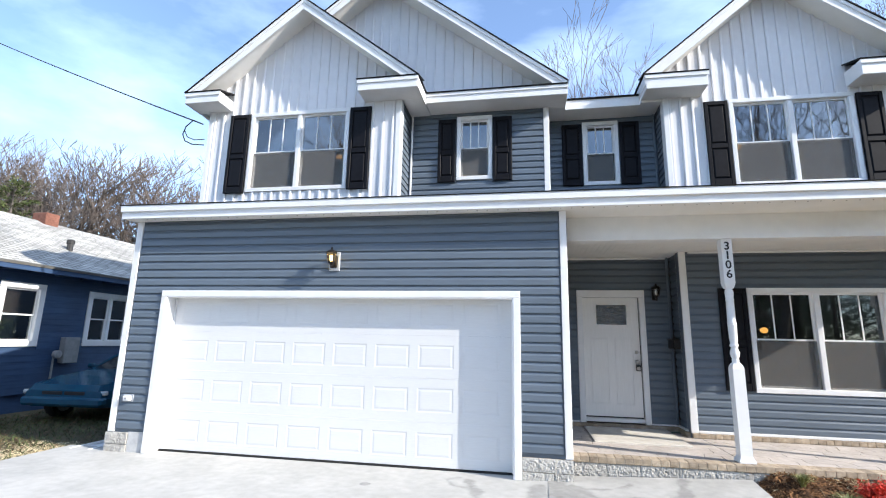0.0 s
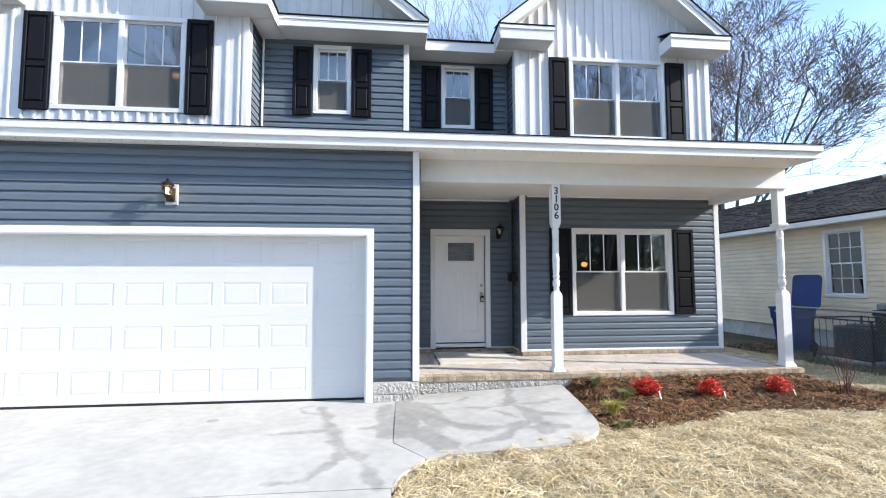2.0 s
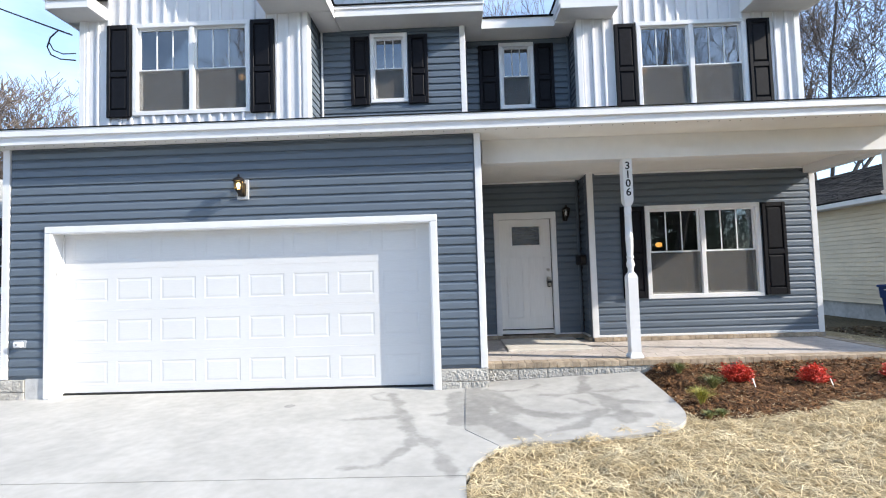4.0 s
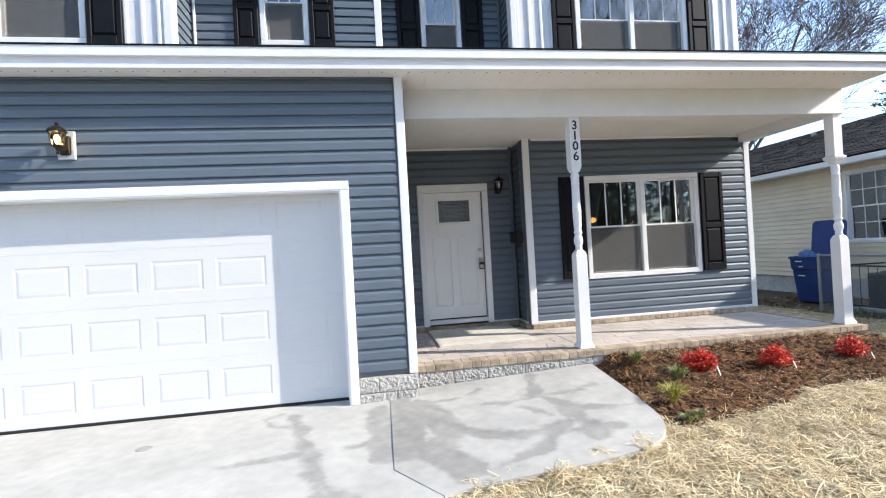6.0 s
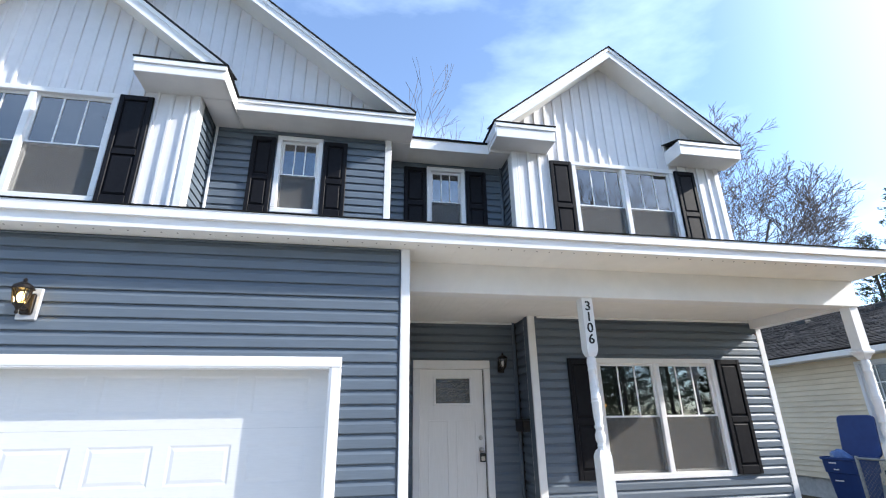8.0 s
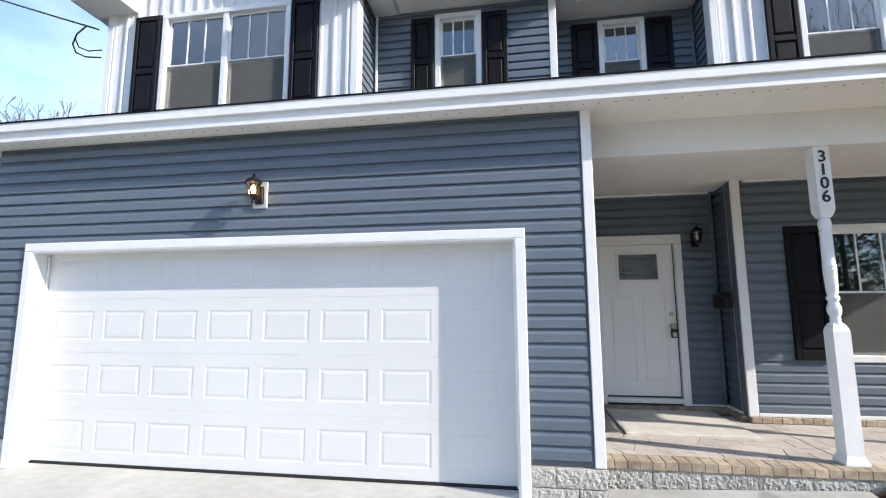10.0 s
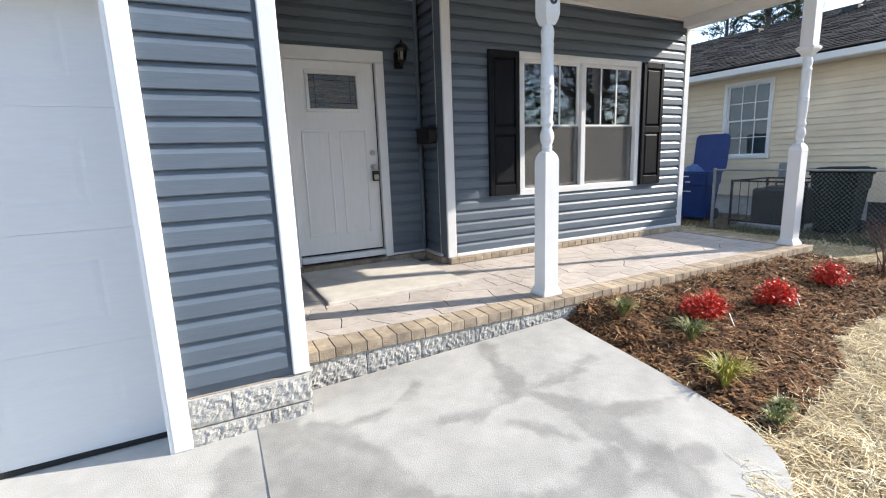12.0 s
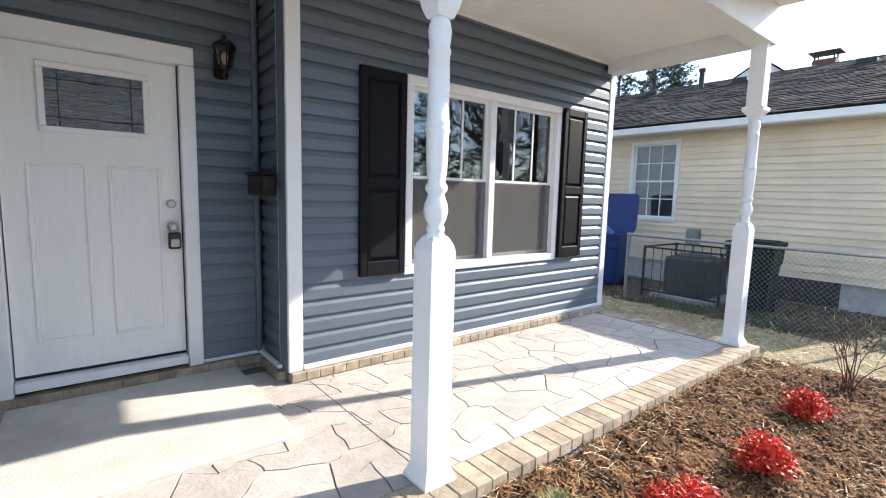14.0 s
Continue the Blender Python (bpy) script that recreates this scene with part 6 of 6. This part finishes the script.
def parked_car(x, y, turn):
    """A low two-door car: lofted body, glasshouse, wheels, lamps and grille."""
    c = root("car", "teal two-door car parked beside the blue house", "car", at=(x, y, GZ), turn=turn)
    half = 0.84
    outline = [(-2.15, 0.36, 0.60), (-2.08, 0.30, 0.70), (-1.5, 0.26, 0.80), (-0.75, 0.24, 0.90), (0.5, 0.24, 0.92), (1.3, 0.26, 0.93), (1.95, 0.30, 0.90), (2.12, 0.38, 0.72)]
    bm = bmesh.new()
    rings = []
    for px, lo, hi in outline:
        k = 0.90 if abs(px) > 2.0 else 1.0
        mid = (lo + hi) / 2
        rings.append([bm.verts.new((sy * half * k * w, px, z)) for sy, w, z in ((-1, 0.90, lo), (-1, 1.0, mid - 0.04), (-1, 0.985, mid + 0.08), (-1, 0.88, hi), (1, 0.88, hi), (1, 0.985, mid + 0.08), (1, 1.0, mid - 0.04), (1, 0.90, lo))])
    for lo, hi in zip(rings, rings[1:]):
        for i in range(8):
            bm.faces.new((lo[i], lo[(i + 1) % 8], hi[(i + 1) % 8], hi[i]))
    bm.faces.new(rings[0][::-1])
    bm.faces.new(rings[-1])
    bmesh.ops.recalc_face_normals(bm, faces=bm.faces[:])
    part("body", bm, CAR_TEAL, c, smooth=False)

    def house(prof, mat, name, grow=0.0):
        bm = bmesh.new()
        lo = [bm.verts.new((s * (0.70 + grow), p, 0.90)) for p in prof[:2] for s in (-1, 1)]
        hi = [bm.verts.new((s * (0.54 + grow), p, 1.26 + grow)) for p in prof[2:] for s in (-1, 1)]
        for f in ((0, 1, 3, 2),):
            bm.faces.new([lo[i] for i in f])
            bm.faces.new([hi[i] for i in f])
        for i, j in ((0, 1), (1, 3), (3, 2), (2, 0)):
            bm.faces.new((lo[i], lo[j], hi[j], hi[i]))
        bmesh.ops.recalc_face_normals(bm, faces=bm.faces[:])
        return part(name, bm, mat, c)
    house((-0.75, 1.35, -0.08, 0.72), CAR_GLASS, "glasshouse")
    part("roof", box(-0.56, 0.56, -0.10, 0.75, 1.255, 1.285, bevel=0.012), CAR_TEAL, c)
    for s in (-1, 1):
        bm = rod(bmesh.new(), (s * 0.71, -0.76, 0.895), (s * 0.55, -0.09, 1.27), 0.022)
        part("pillar", rod(bm, (s * 0.71, 1.36, 0.895), (s * 0.55, 0.74, 1.27), 0.03), CAR_TEAL, c)
        part("headlight", box(s * 0.72 - 0.13, s * 0.72 + 0.07, -2.13, -2.02, 0.52, 0.60, bevel=0.02), LENS, c, "clear headlight")
        part("turn_lamp", box(s * 0.55 - 0.09, s * 0.55 + 0.09, -2.165, -2.10, 0.375, 0.42, bevel=0.01), AMBER, c, "amber indicator lamp")
        part("mirror", box(s * 0.90 - 0.07, s * 0.90 + 0.07, -0.62, -0.52, 0.90, 1.0, bevel=0.025), CAR_TEAL, c)
        for py in (-1.35, 1.30):
            w = part("wheel", lathe(bmesh.new(), [(0.20, -0.09), (0.29, -0.09), (0.31, -0.06), (0.31, 0.06), (0.29, 0.09), (0.20, 0.09)], 24), RUBBER, c, at=pose(s * 0.76, py, 0.31, 0, 90, 0))
            part("rim", lathe(bmesh.new(), [(0.05, -0.095), (0.20, -0.092), (0.20, 0.092), (0.05, 0.095)], 18), GALV, w, "grey wheel rim")
    for i in (-1, 1):
        part("grille", box(i * 0.22 - 0.20, i * 0.22 + 0.20, -2.165, -2.09, 0.525, 0.585, bevel=0.01), SEAL, c)
    part("bumper", box(-0.80, 0.80, -2.22, -2.03, 0.33, 0.49, bevel=0.04), CAR_TEAL, c)
    part("wiper", rod(bmesh.new(), (-0.3, -0.70, 0.935), (0.35, -0.66, 0.945), 0.008), SEAL, c)


parked_car(-9.08, 3.80, 5)

# ---- overhead cable ----
cable = root("power_cable", "thin black overhead service cable ending on the gable", "cable")
a, b = Vector((-6.22, 1.05, 5.32)), Vector((-21.9, 5.1, 12.95))
bm, prev = bmesh.new(), None
for i in range(37):
    t = i / 36
    p = a.lerp(b, t) - Vector((0, 0, 0.10 * 4 * t * (1 - t)))
    if prev is not None:
        rod(bm, prev, p, 0.013, sides=5)
    prev = p
part("span", bm, CABLE, cable)
bm = bmesh.new()
loop = [(-6.48, 1.10, 5.43), (-6.57, 1.06, 5.30), (-6.60, 1.04, 5.14), (-6.55, 1.05, 5.02), (-6.42, 1.08, 4.96), (-6.21, 1.12, 4.95)]
for p, q in zip(loop, loop[1:]):
    rod(bm, p, q, 0.011, sides=5)
loop = [(-6.58, 1.05, 5.22), (-6.52, 1.06, 5.10), (-6.38, 1.08, 5.04), (-6.21, 1.12, 5.06)]
for p, q in zip(loop, loop[1:]):
    rod(bm, p, q, 0.009, sides=5)
part("drip_loop", bm, CABLE, cable)

# ---- trees ----


def tube(verts, faces, a, b, r0, r1, sides):
    q = (b - a).to_track_quat("Z", "Y")
    n = len(verts)
    for p, r in ((a, r0), (b, r1)):
        for i in range(sides):
            t = math.tau * i / sides
            verts.append(p + q @ Vector((r * math.cos(t), r * math.sin(t), 0)))
    for i in range(sides):
        j = (i + 1) % sides
        faces.append((n + i, n + j, n + sides + j, n + sides + i))


def bare_tree(x, y, height, seed, label, depth=6, spread=0.5, lean=(0, 0), fork=0.28, twig=TWIG, thick=0.024, shoots=0.35):
    rnd = random.Random(seed)
    t = root("tree", label, "tree", "bare trees", at=(x, y, GZ))
    trunk, crown = ([], []), ([], [])

    def grow(p, d, length, r, level):
        store = trunk if level <= 1 else crown
        steps = 4 if level <= 2 else 3
        for k in range(steps):
            d = (d + Vector((rnd.gauss(0, 0.075), rnd.gauss(0, 0.075), rnd.gauss(0.05, 0.04)))).normalized()
            q = p + d * (length / steps)
            r2 = max(r * (0.91 if level else 0.95), 0.009)
            tube(*store, p, q, r, r2, 7 if level <= 1 else (4 if level <= 3 else 3))
            if level < depth and k > 0 and rnd.random() < ((0.85 if level < 4 else 0.38) if level else shoots):
                s = Vector((rnd.gauss(0, 1), rnd.gauss(0, 1), rnd.gauss(0.15, 0.35))).normalized()
                grow(q, (d * (0.75 - spread * 0.3) + s * spread).normalized(), length * rnd.uniform(0.50, 0.72), r2 * 0.55, level + 1)
            p, r = q, r2
        if level < depth:
            for _ in range(3 if level == 0 else 2):
                s = Vector((rnd.gauss(0, 1), rnd.gauss(0, 1), rnd.gauss(0.1, 0.3))).normalized()
                grow(p, (d + s * spread).normalized(), length * rnd.uniform(0.62, 0.82), r * 0.66, level + 1)
    grow(Vector((0, 0, 0)), Vector((lean[0], lean[1], 1)).normalized(), height * fork, height * thick, 0)
    k = height / max(p.z for p in crown[0])
    for name, (v, f), mat in (("trunk", trunk, BARK), ("crown", crown, twig)):
        v = [p * k for p in v]
        me = bpy.data.meshes.new(name)
        me.from_pydata([tuple(p) for p in v], [], f)
        me.materials.append(mat)
        part(name, me, None, t, kind="stuff" if name == "crown" else "")
    return t


def vase_tree(x, y, height, seed, label):
    """A broad leafless tree: a short trunk, limbs that fan out and upwards, side branches and fine twigs."""
    rnd = random.Random(seed)
    t = root("tree", label, "tree", "bare trees", at=(x, y, GZ))
    trunk, crown = ([], []), ([], [])

    def turned(d, angle):
        side = d.cross(Vector((rnd.gauss(0, 1), rnd.gauss(0, 1), rnd.gauss(0, 1)))).normalized()
        return (d * math.cos(angle) + side * math.sin(angle)).normalized()

    def grow(p, d, length, r, level):
        steps = (8, 8, 6, 4, 3)[level]
        for k in range(steps):
            d = (d + Vector((rnd.gauss(0, 0.06), rnd.gauss(0, 0.06), rnd.gauss(0.045, 0.05)))).normalized()
            q = p + d * length / steps
            r2 = max(r * (1 - 0.8 / steps), 0.0095)
            tube(*(trunk if level == 0 else crown), p, q, r, r2, 6 if level == 0 else 3)
            if level < 4 and k >= (2 if level == 0 else 1):
                for _ in range(2 if rnd.random() < (0.5, 0.45, 0.35, 0.15)[level] else 1):
                    c = turned(d, rnd.uniform(0.45, 0.85))
                    c.z = c.z * 0.8 + 0.10
                    grow(q, c.normalized(), length * rnd.uniform(0.42, 0.66) * (1 - 0.40 * k / steps), max(r2 * 0.45, 0.0095), level + 1)
            p, r = q, r2

    fork = Vector((0, 0, height * 0.19))
    tube(*trunk, Vector((0, 0, 0)), fork, height * 0.021, height * 0.018, 9)
    for i in range(9):
        a = math.tau * i / 9 + rnd.uniform(-0.3, 0.3)
        lean = rnd.uniform(0.10, 0.50) if i % 2 else rnd.uniform(0.40, 0.88)
        d = Vector((math.cos(a) * math.sin(lean), math.sin(a) * math.sin(lean), math.cos(lean)))
        grow(fork * rnd.uniform(0.85, 1.0), d, height * rnd.uniform(0.56, 0.68) * (1 - 0.22 * lean), height * 0.0068, 0)
    k = height / max(p.z for p in crown[0])
    for name, (v, f), mat in (("trunk", trunk, BARK), ("crown", crown, TWIG)):
        me = bpy.data.meshes.new(name)
        me.from_pydata([tuple(p * k) for p in v], [], f)
        me.materials.append(mat)
        part(name, me, None, t, kind="stuff" if name == "crown" else "")
    return t


def conifer(x, y, height, seed, label, mat=NEEDLE, wide=0.26, limbs=20):
    rnd = random.Random(seed)
    t = root("conifer", label, "tree", "evergreens", at=(x, y, GZ))
    part("trunk", lathe(bmesh.new(), [(height * 0.016, 0), (height * 0.012, height * 0.5), (0.02, height * 0.985)], 8), BARK, t)
    verts, faces = [], []
    n_limbs = int(limbs * height)
    for i in range(n_limbs):
        h = 0.08 + 0.91 * (i / n_limbs) ** 0.95
        reach = height * wide * (1 - h) ** 0.8 * rnd.uniform(0.40, 1.12) + 0.16
        a = rnd.uniform(0, math.tau)
        d = Vector((math.cos(a), math.sin(a), rnd.uniform(0.12, 0.75)))
        base = Vector((0, 0, height * h))
        for k in range(int((10 + reach * 42) * 20 / limbs)):
            f = 0.12 + 0.88 * rnd.random() ** 0.8
            out = 0.05 + 0.10 * (1 - f) * reach * min(1, limbs / 16)
            c = base + d * reach * f + Vector((rnd.gauss(0, out), rnd.gauss(0, out), rnd.gauss(0, 0.05) - 0.16 * reach * f * (1 - f)))
            e = (d * 0.9 + Vector((rnd.gauss(0, 0.5), rnd.gauss(0, 0.5), rnd.gauss(0.15, 0.35)))).normalized()
            ln = rnd.uniform(0.08, 0.22)
            w = e.cross(Vector((rnd.gauss(0, 1), rnd.gauss(0, 1), rnd.gauss(0, 1)))).normalized() * ln * 0.17
            n = len(verts)
            verts += [c - w, c + w, c + e * ln]
            faces.append((n, n + 1, n + 2))
    me = bpy.data.meshes.new("crown")
    me.from_pydata([tuple(p) for p in verts], [], faces)
    me.materials.append(mat)
    part("crown", me, None, t, kind="stuff")


vase_tree(14.6, 13.5, 16.6, 41, "large leafless tree with fine spreading twigs behind the houses")
conifer(26.6, 12.75, 13.0, 51, "tall ragged dark green conifer behind the roof", wide=0.25, limbs=24)
conifer(25.5, 14.2, 10.6, 52, "thin ragged dark green conifer behind the roof", wide=0.22, limbs=24)
conifer(27.3, 11.7, 9.7, 53, "bushy dark green conifer behind the roof", wide=0.34, limbs=24)
conifer(27.4, 13.2, 9.0, 54, "bushy dark green conifer behind the roof", wide=0.34, limbs=24)
bare_tree(5.4, 24.0, 19.6, 43, "leafless tree rising behind the roof", depth=6, fork=0.30, thick=0.012)
bare_tree(9.3, 22.8, 22.0, 44, "leafless tree rising behind the roof", depth=6, fork=0.30, thick=0.012)
for i, (x, y, h) in enumerate(((-25.5, 13.0, 11.6), (-22.0, 15.5, 10.0), (-19.5, 19.0, 11.0), (-30.0, 14.0, 13.4), (-16.5, 21.0, 12.0), (-27.0, 15.5, 13.0), (-21.0, 17.2, 12.0), (-24.0, 14.2, 11.5), (-18.2, 20.4, 12.2))):
    bare_tree(x, y, h, 60 + i, "leafless pale winter tree behind the blue house", depth=6, spread=0.55, fork=0.22)
conifer(-24.2, 11.4, 8.8, 70, "yellow-green evergreen behind the blue house", EVERGREEN, 0.42)
# trees across the street, mirrored in the glass
bare_tree(-3.0, -24.0, 14.0, 82, "leafless tree across the street", depth=6)
bare_tree(8.0, -27.0, 15.0, 83, "leafless tree across the street", depth=6)
bare_tree(16.0, -23.0, 13.0, 84, "leafless tree across the street", depth=6)
for i in range(12):
    conifer(-16.0 + i * 3.3, -30.0 - 1.5 * (i % 2), 9.5 + 1.2 * (i % 3), 140 + i, "broad dark evergreen across the street", NEEDLE, 0.50)
for i in range(9):
    conifer(-14.0 + i * 4.6, -24.5 - 2.5 * (i % 2), 7.0 + 1.7 * (i % 3), 90 + i, "broad dark evergreen across the street", NEEDLE, 0.42)

for i in range(7):
    conifer(17.0 + i * 4.2, -21.0 + 2.4 * i + 2.0 * (i % 2), 9.0 + 1.5 * (i % 3), 110 + i, "broad dark evergreen along the street", NEEDLE, 0.40)
bare_tree(12.0, -17.0, 19.0, 121, "tall leafless tree beside the street", depth=6, thick=0.014)
bare_tree(-13.0, -17.0, 19.0, 122, "tall leafless tree beside the street", depth=6, thick=0.014)
bare_tree(20.0, -13.0, 13.0, 120, "leafless tree along the street", depth=6)


def litter_spot(rnd):
    x, y = rnd.uniform(5.8, 10.0), rnd.uniform(-0.8, 5.0)
    if inside(x, y, lawn_outline) and rnd.random() < 0.6 or inside(x, y, bed):
        return None
    return (x, y, -0.066)


def fence_spot(rnd):
    x, y = rnd.gauss(FX + 0.1, 0.35), rnd.uniform(-2.5, 2.6)
    return (x, y, -0.066) if noise.noise(Vector((x * 1.7, y * 1.7, 8))) > -0.15 else None


sap = root("sapling", "thin bare sapling grown up through the fence", "sapling", at=(FX + 0.06, -1.0, GZ))
bm = rod(bmesh.new(), (0, 0, 0), (0.02, -0.02, 0.55), 0.020, 0.017)
rod(bm, (0.02, -0.02, 0.55), (0.0, -0.04, 1.10), 0.017, 0.013)
part("stem", bm, BARK, sap)
bm, rnd = bmesh.new(), random.Random(77)
for k in range(9):
    p, d = Vector((0, -0.04, 1.02 + 0.02 * k)), Vector((rnd.gauss(0, 0.12), rnd.gauss(0, 0.16), 1))
    for _ in range(5):
        q = p + d.normalized() * rnd.uniform(0.09, 0.18)
        rod(bm, p, q, 0.0045, 0.0035, 4)
        p, d = q, d + Vector((rnd.gauss(0, 0.15), rnd.gauss(0, 0.15), 0.1))
part("twigs", bm, TWIG, sap)

LITTER = material("dead_leaves", (0.07, 0.042, 0.022), (0.21, 0.135, 0.07), scale=5, rough=0.9, vary=0.5, island=True)
scatter("leaf_litter", 5200, litter_spot, ((0.03, 0.09), (0.008, 0.022), 0.015), LITTER, "dead brown leaves lying along the fence", "leaves", 0.5, 6)
scatter("dry_grass", 600, litter_spot, ((0.05, 0.14), (0.002, 0.004), 0.03), STRAW, "dry grass blades along the fence", "grass", 1.0, 7)
scatter("weeds", 3600, fence_spot, ((0.05, 0.16), (0.002, 0.005), 0.03), EVERGREEN, "low green weeds growing through the fence foot", "weeds", 1.2, 8)



def side_spot(rnd):
    x, y = rnd.uniform(-10.4, -6.97), rnd.uniform(-5.0, 5.0)
    return (x, y, -0.066)


def verge_spot(rnd):
    y = rnd.uniform(-6.0, 0.4)
    x = -6.98 - abs(rnd.gauss(0, 0.38))
    return (x, y, -0.062)


scatter("side_grass", 9000, side_spot, ((0.05, 0.15), (0.002, 0.006), 0.03), EVERGREEN, "thin green winter grass beside the driveway", "grass", 0.9, 14)
scatter("side_litter", 5000, side_spot, ((0.03, 0.10), (0.004, 0.015), 0.015), LITTER, "dead leaves in the grass beside the blue house", "leaves", 0.5, 15)
scatter("verge_straw", 7000, verge_spot, ((0.05, 0.17), (0.0018, 0.004), 0.02), STRAW, "pale straw along the driveway's edge", "straw", 0.3, 16)

oil = solid("oil_spot", lathe(bmesh.new(), [(0.01, 0.0035), (0.055, 0.003), (0.062, 0.0005)], 18, (-2.29, -0.60, 0.0)), material("faint_stain", (0.27, 0.265, 0.25), (0.36, 0.35, 0.33), scale=20, rough=0.9), "small round grey stain on the driveway", "stain")

# ---- pieces: flagstones, bricks and split blocks ----
stones(porch, 0.008, PX - 0.20, 0.445, DW - 0.04, FZ, STAMPED)

brick_mesh = finish("brick", box(0, 0.0965, 0, 0.195, 0, 0.070, bevel=0.004), BRICK)
brick_band = finish("brick", box(0, 0.0965, 0, 0.085, 0, 0.060, bevel=0.004), BRICK)
kerb = solid("brick_edging", box(0.004, PX - 0.006, 0.249, 0.436, 0.1785, 0.244), MORTAR, "tan brick header course edging the porch", "edging", "structure")
rnd = random.Random(3)


def lay(parent, mesh, start, step, count, turn):
    for i in range(count):
        p = Vector(start) + Vector(step) * i
        part("brick", mesh, None, parent, at=pose(p.x, p.y, p.z + rnd.uniform(-0.0015, 0.0015), 0, 0, turn + rnd.uniform(-0.6, 0.6)))


lay(kerb, brick_mesh, (0.007, 0.243, 0.180), (0.1004, 0, 0), 56, 0)
lay(kerb, brick_mesh, (PX - 0.002, 0.445, 0.180), (0, 0.1015, 0), 14, 90)
part("mortar_side", box(PX - 0.185, PX - 0.012, 0.438, PW - 0.04, 0.0, 0.243), MORTAR, kerb)
band = solid("brick_band", box(1.87, XR - 0.01, PW - 0.055, PW - 0.001, 0.236, 0.308), MORTAR, "tan brick band under the porch wall siding", "edging", "structure")
lay(band, brick_band, (1.87, PW - 0.064, 0.249), (0.1015, 0, 0), 36, 0)
band2 = solid("brick_band_entry", box(0.035, 1.80, DW - 0.050, DW - 0.001, 0.236, 0.308), MORTAR, "tan brick band under the entry wall siding", "edging", "structure")
lay(band2, brick_band, (0.04, DW - 0.060, 0.249), (0.1015, 0, 0), 18, 0)
for i in range(4):
    part("brick", brick_band, None, band2, at=pose(1.800, PW + 0.03 + (i + 1) * 0.095, 0.249, 0, 0, -90))


def rough_block(w, h, d, seed):
    """A block with a broken, rugged front face and worn edges."""
    bm = bmesh.new()
    nx, nz = max(5, int(w / 0.012)), max(4, int(h / 0.012))
    rows = []
    for j in range(nz + 1):
        row = []
        for i in range(nx + 1):
            x, z = w * i / nx, h * j / nz
            e = min(i, nx - i, j, nz - j)
            amp = (0.0045, 0.0075)[e] if e < 2 else 0.0095
            n = 0.7 * noise.noise(Vector((x * 22 + seed * 7, z * 22, seed))) + 0.8 * noise.noise(Vector((x * 46, z * 46 + seed, 3))) + 0.5 * noise.noise(Vector((x * 95, z * 95, seed)))
            row.append(bm.verts.new((x, -amp * (0.7 + n), z)))
        rows.append(row)
    for j in range(nz):
        for i in range(nx):
            bm.faces.new((rows[j][i], rows[j][i + 1], rows[j + 1][i + 1], rows[j + 1][i]))
    back = [bm.verts.new(p) for p in ((0, d, 0), (w, d, 0), (w, d, h), (0, d, h))]
    bm.faces.new(back[::-1])
    bm.faces.new([*rows[0][::-1], back[0], back[1]])
    bm.faces.new([*rows[-1], back[2], back[3]])
    bm.faces.new([*[r[0] for r in rows], back[3], back[0]])
    bm.faces.new([*[r[-1] for r in rows[::-1]], back[1], back[2]])
    bmesh.ops.recalc_face_normals(bm, faces=bm.faces[:])
    return finish("split_block", bm, BLOCK)


plinth = solid("foundation", box(-0.58, 0.002, -0.016, -0.001, -0.05, 0.25), MORTAR, "grey split-face concrete block foundation", "foundation", "structure")
seed = 0
for z, cuts in ((-0.055, (-0.583, -0.215, 0.006)), (0.100, (-0.583, -0.39, 0.006))):
    for a, b in zip(cuts, cuts[1:]):
        seed += 1
        part("split_block", rough_block(b - a - 0.004, 0.146, 0.03, seed), None, plinth, at=Matrix.Translation((a, -0.032, z)))
for z, cuts in ((-0.055, (-6.24, -5.90)), (0.100, (-6.24, -6.05, -5.90))):
    for a, b in zip(cuts, cuts[1:]):
        seed += 1
        part("split_block", rough_block(b - a - 0.004, 0.146, 0.03, seed), None, plinth, at=Matrix.Translation((a, -0.032, z)))
part("parging", box(-5.895, -5.65, -0.02, -0.001, -0.05, 0.258), PAINTED_BLOCK, plinth, "smooth grey parged base")
part("footing", box(0.004, PX - 0.01, 0.285, 0.43, -0.06, 0.1775), MORTAR, plinth)
x = 0.006
for w in (0.40, 0.38, 0.42, 0.40, 0.39, 0.41, 0.40, 0.40, 0.40, 0.40, 0.40, 0.40, 0.40, 0.356):
    seed += 1
    part("split_block", rough_block(w - 0.004, 0.226, 0.03, seed), None, plinth, at=Matrix.Translation((x, 0.262, -0.050)))
    x += w
seed += 1
for i in range(4):
    part("split_block", rough_block(0.36, 0.226, 0.03, seed + i), None, plinth, at=pose(PX - 0.045, 0.41 + i * 0.37, -0.052, 0, 0, 90))
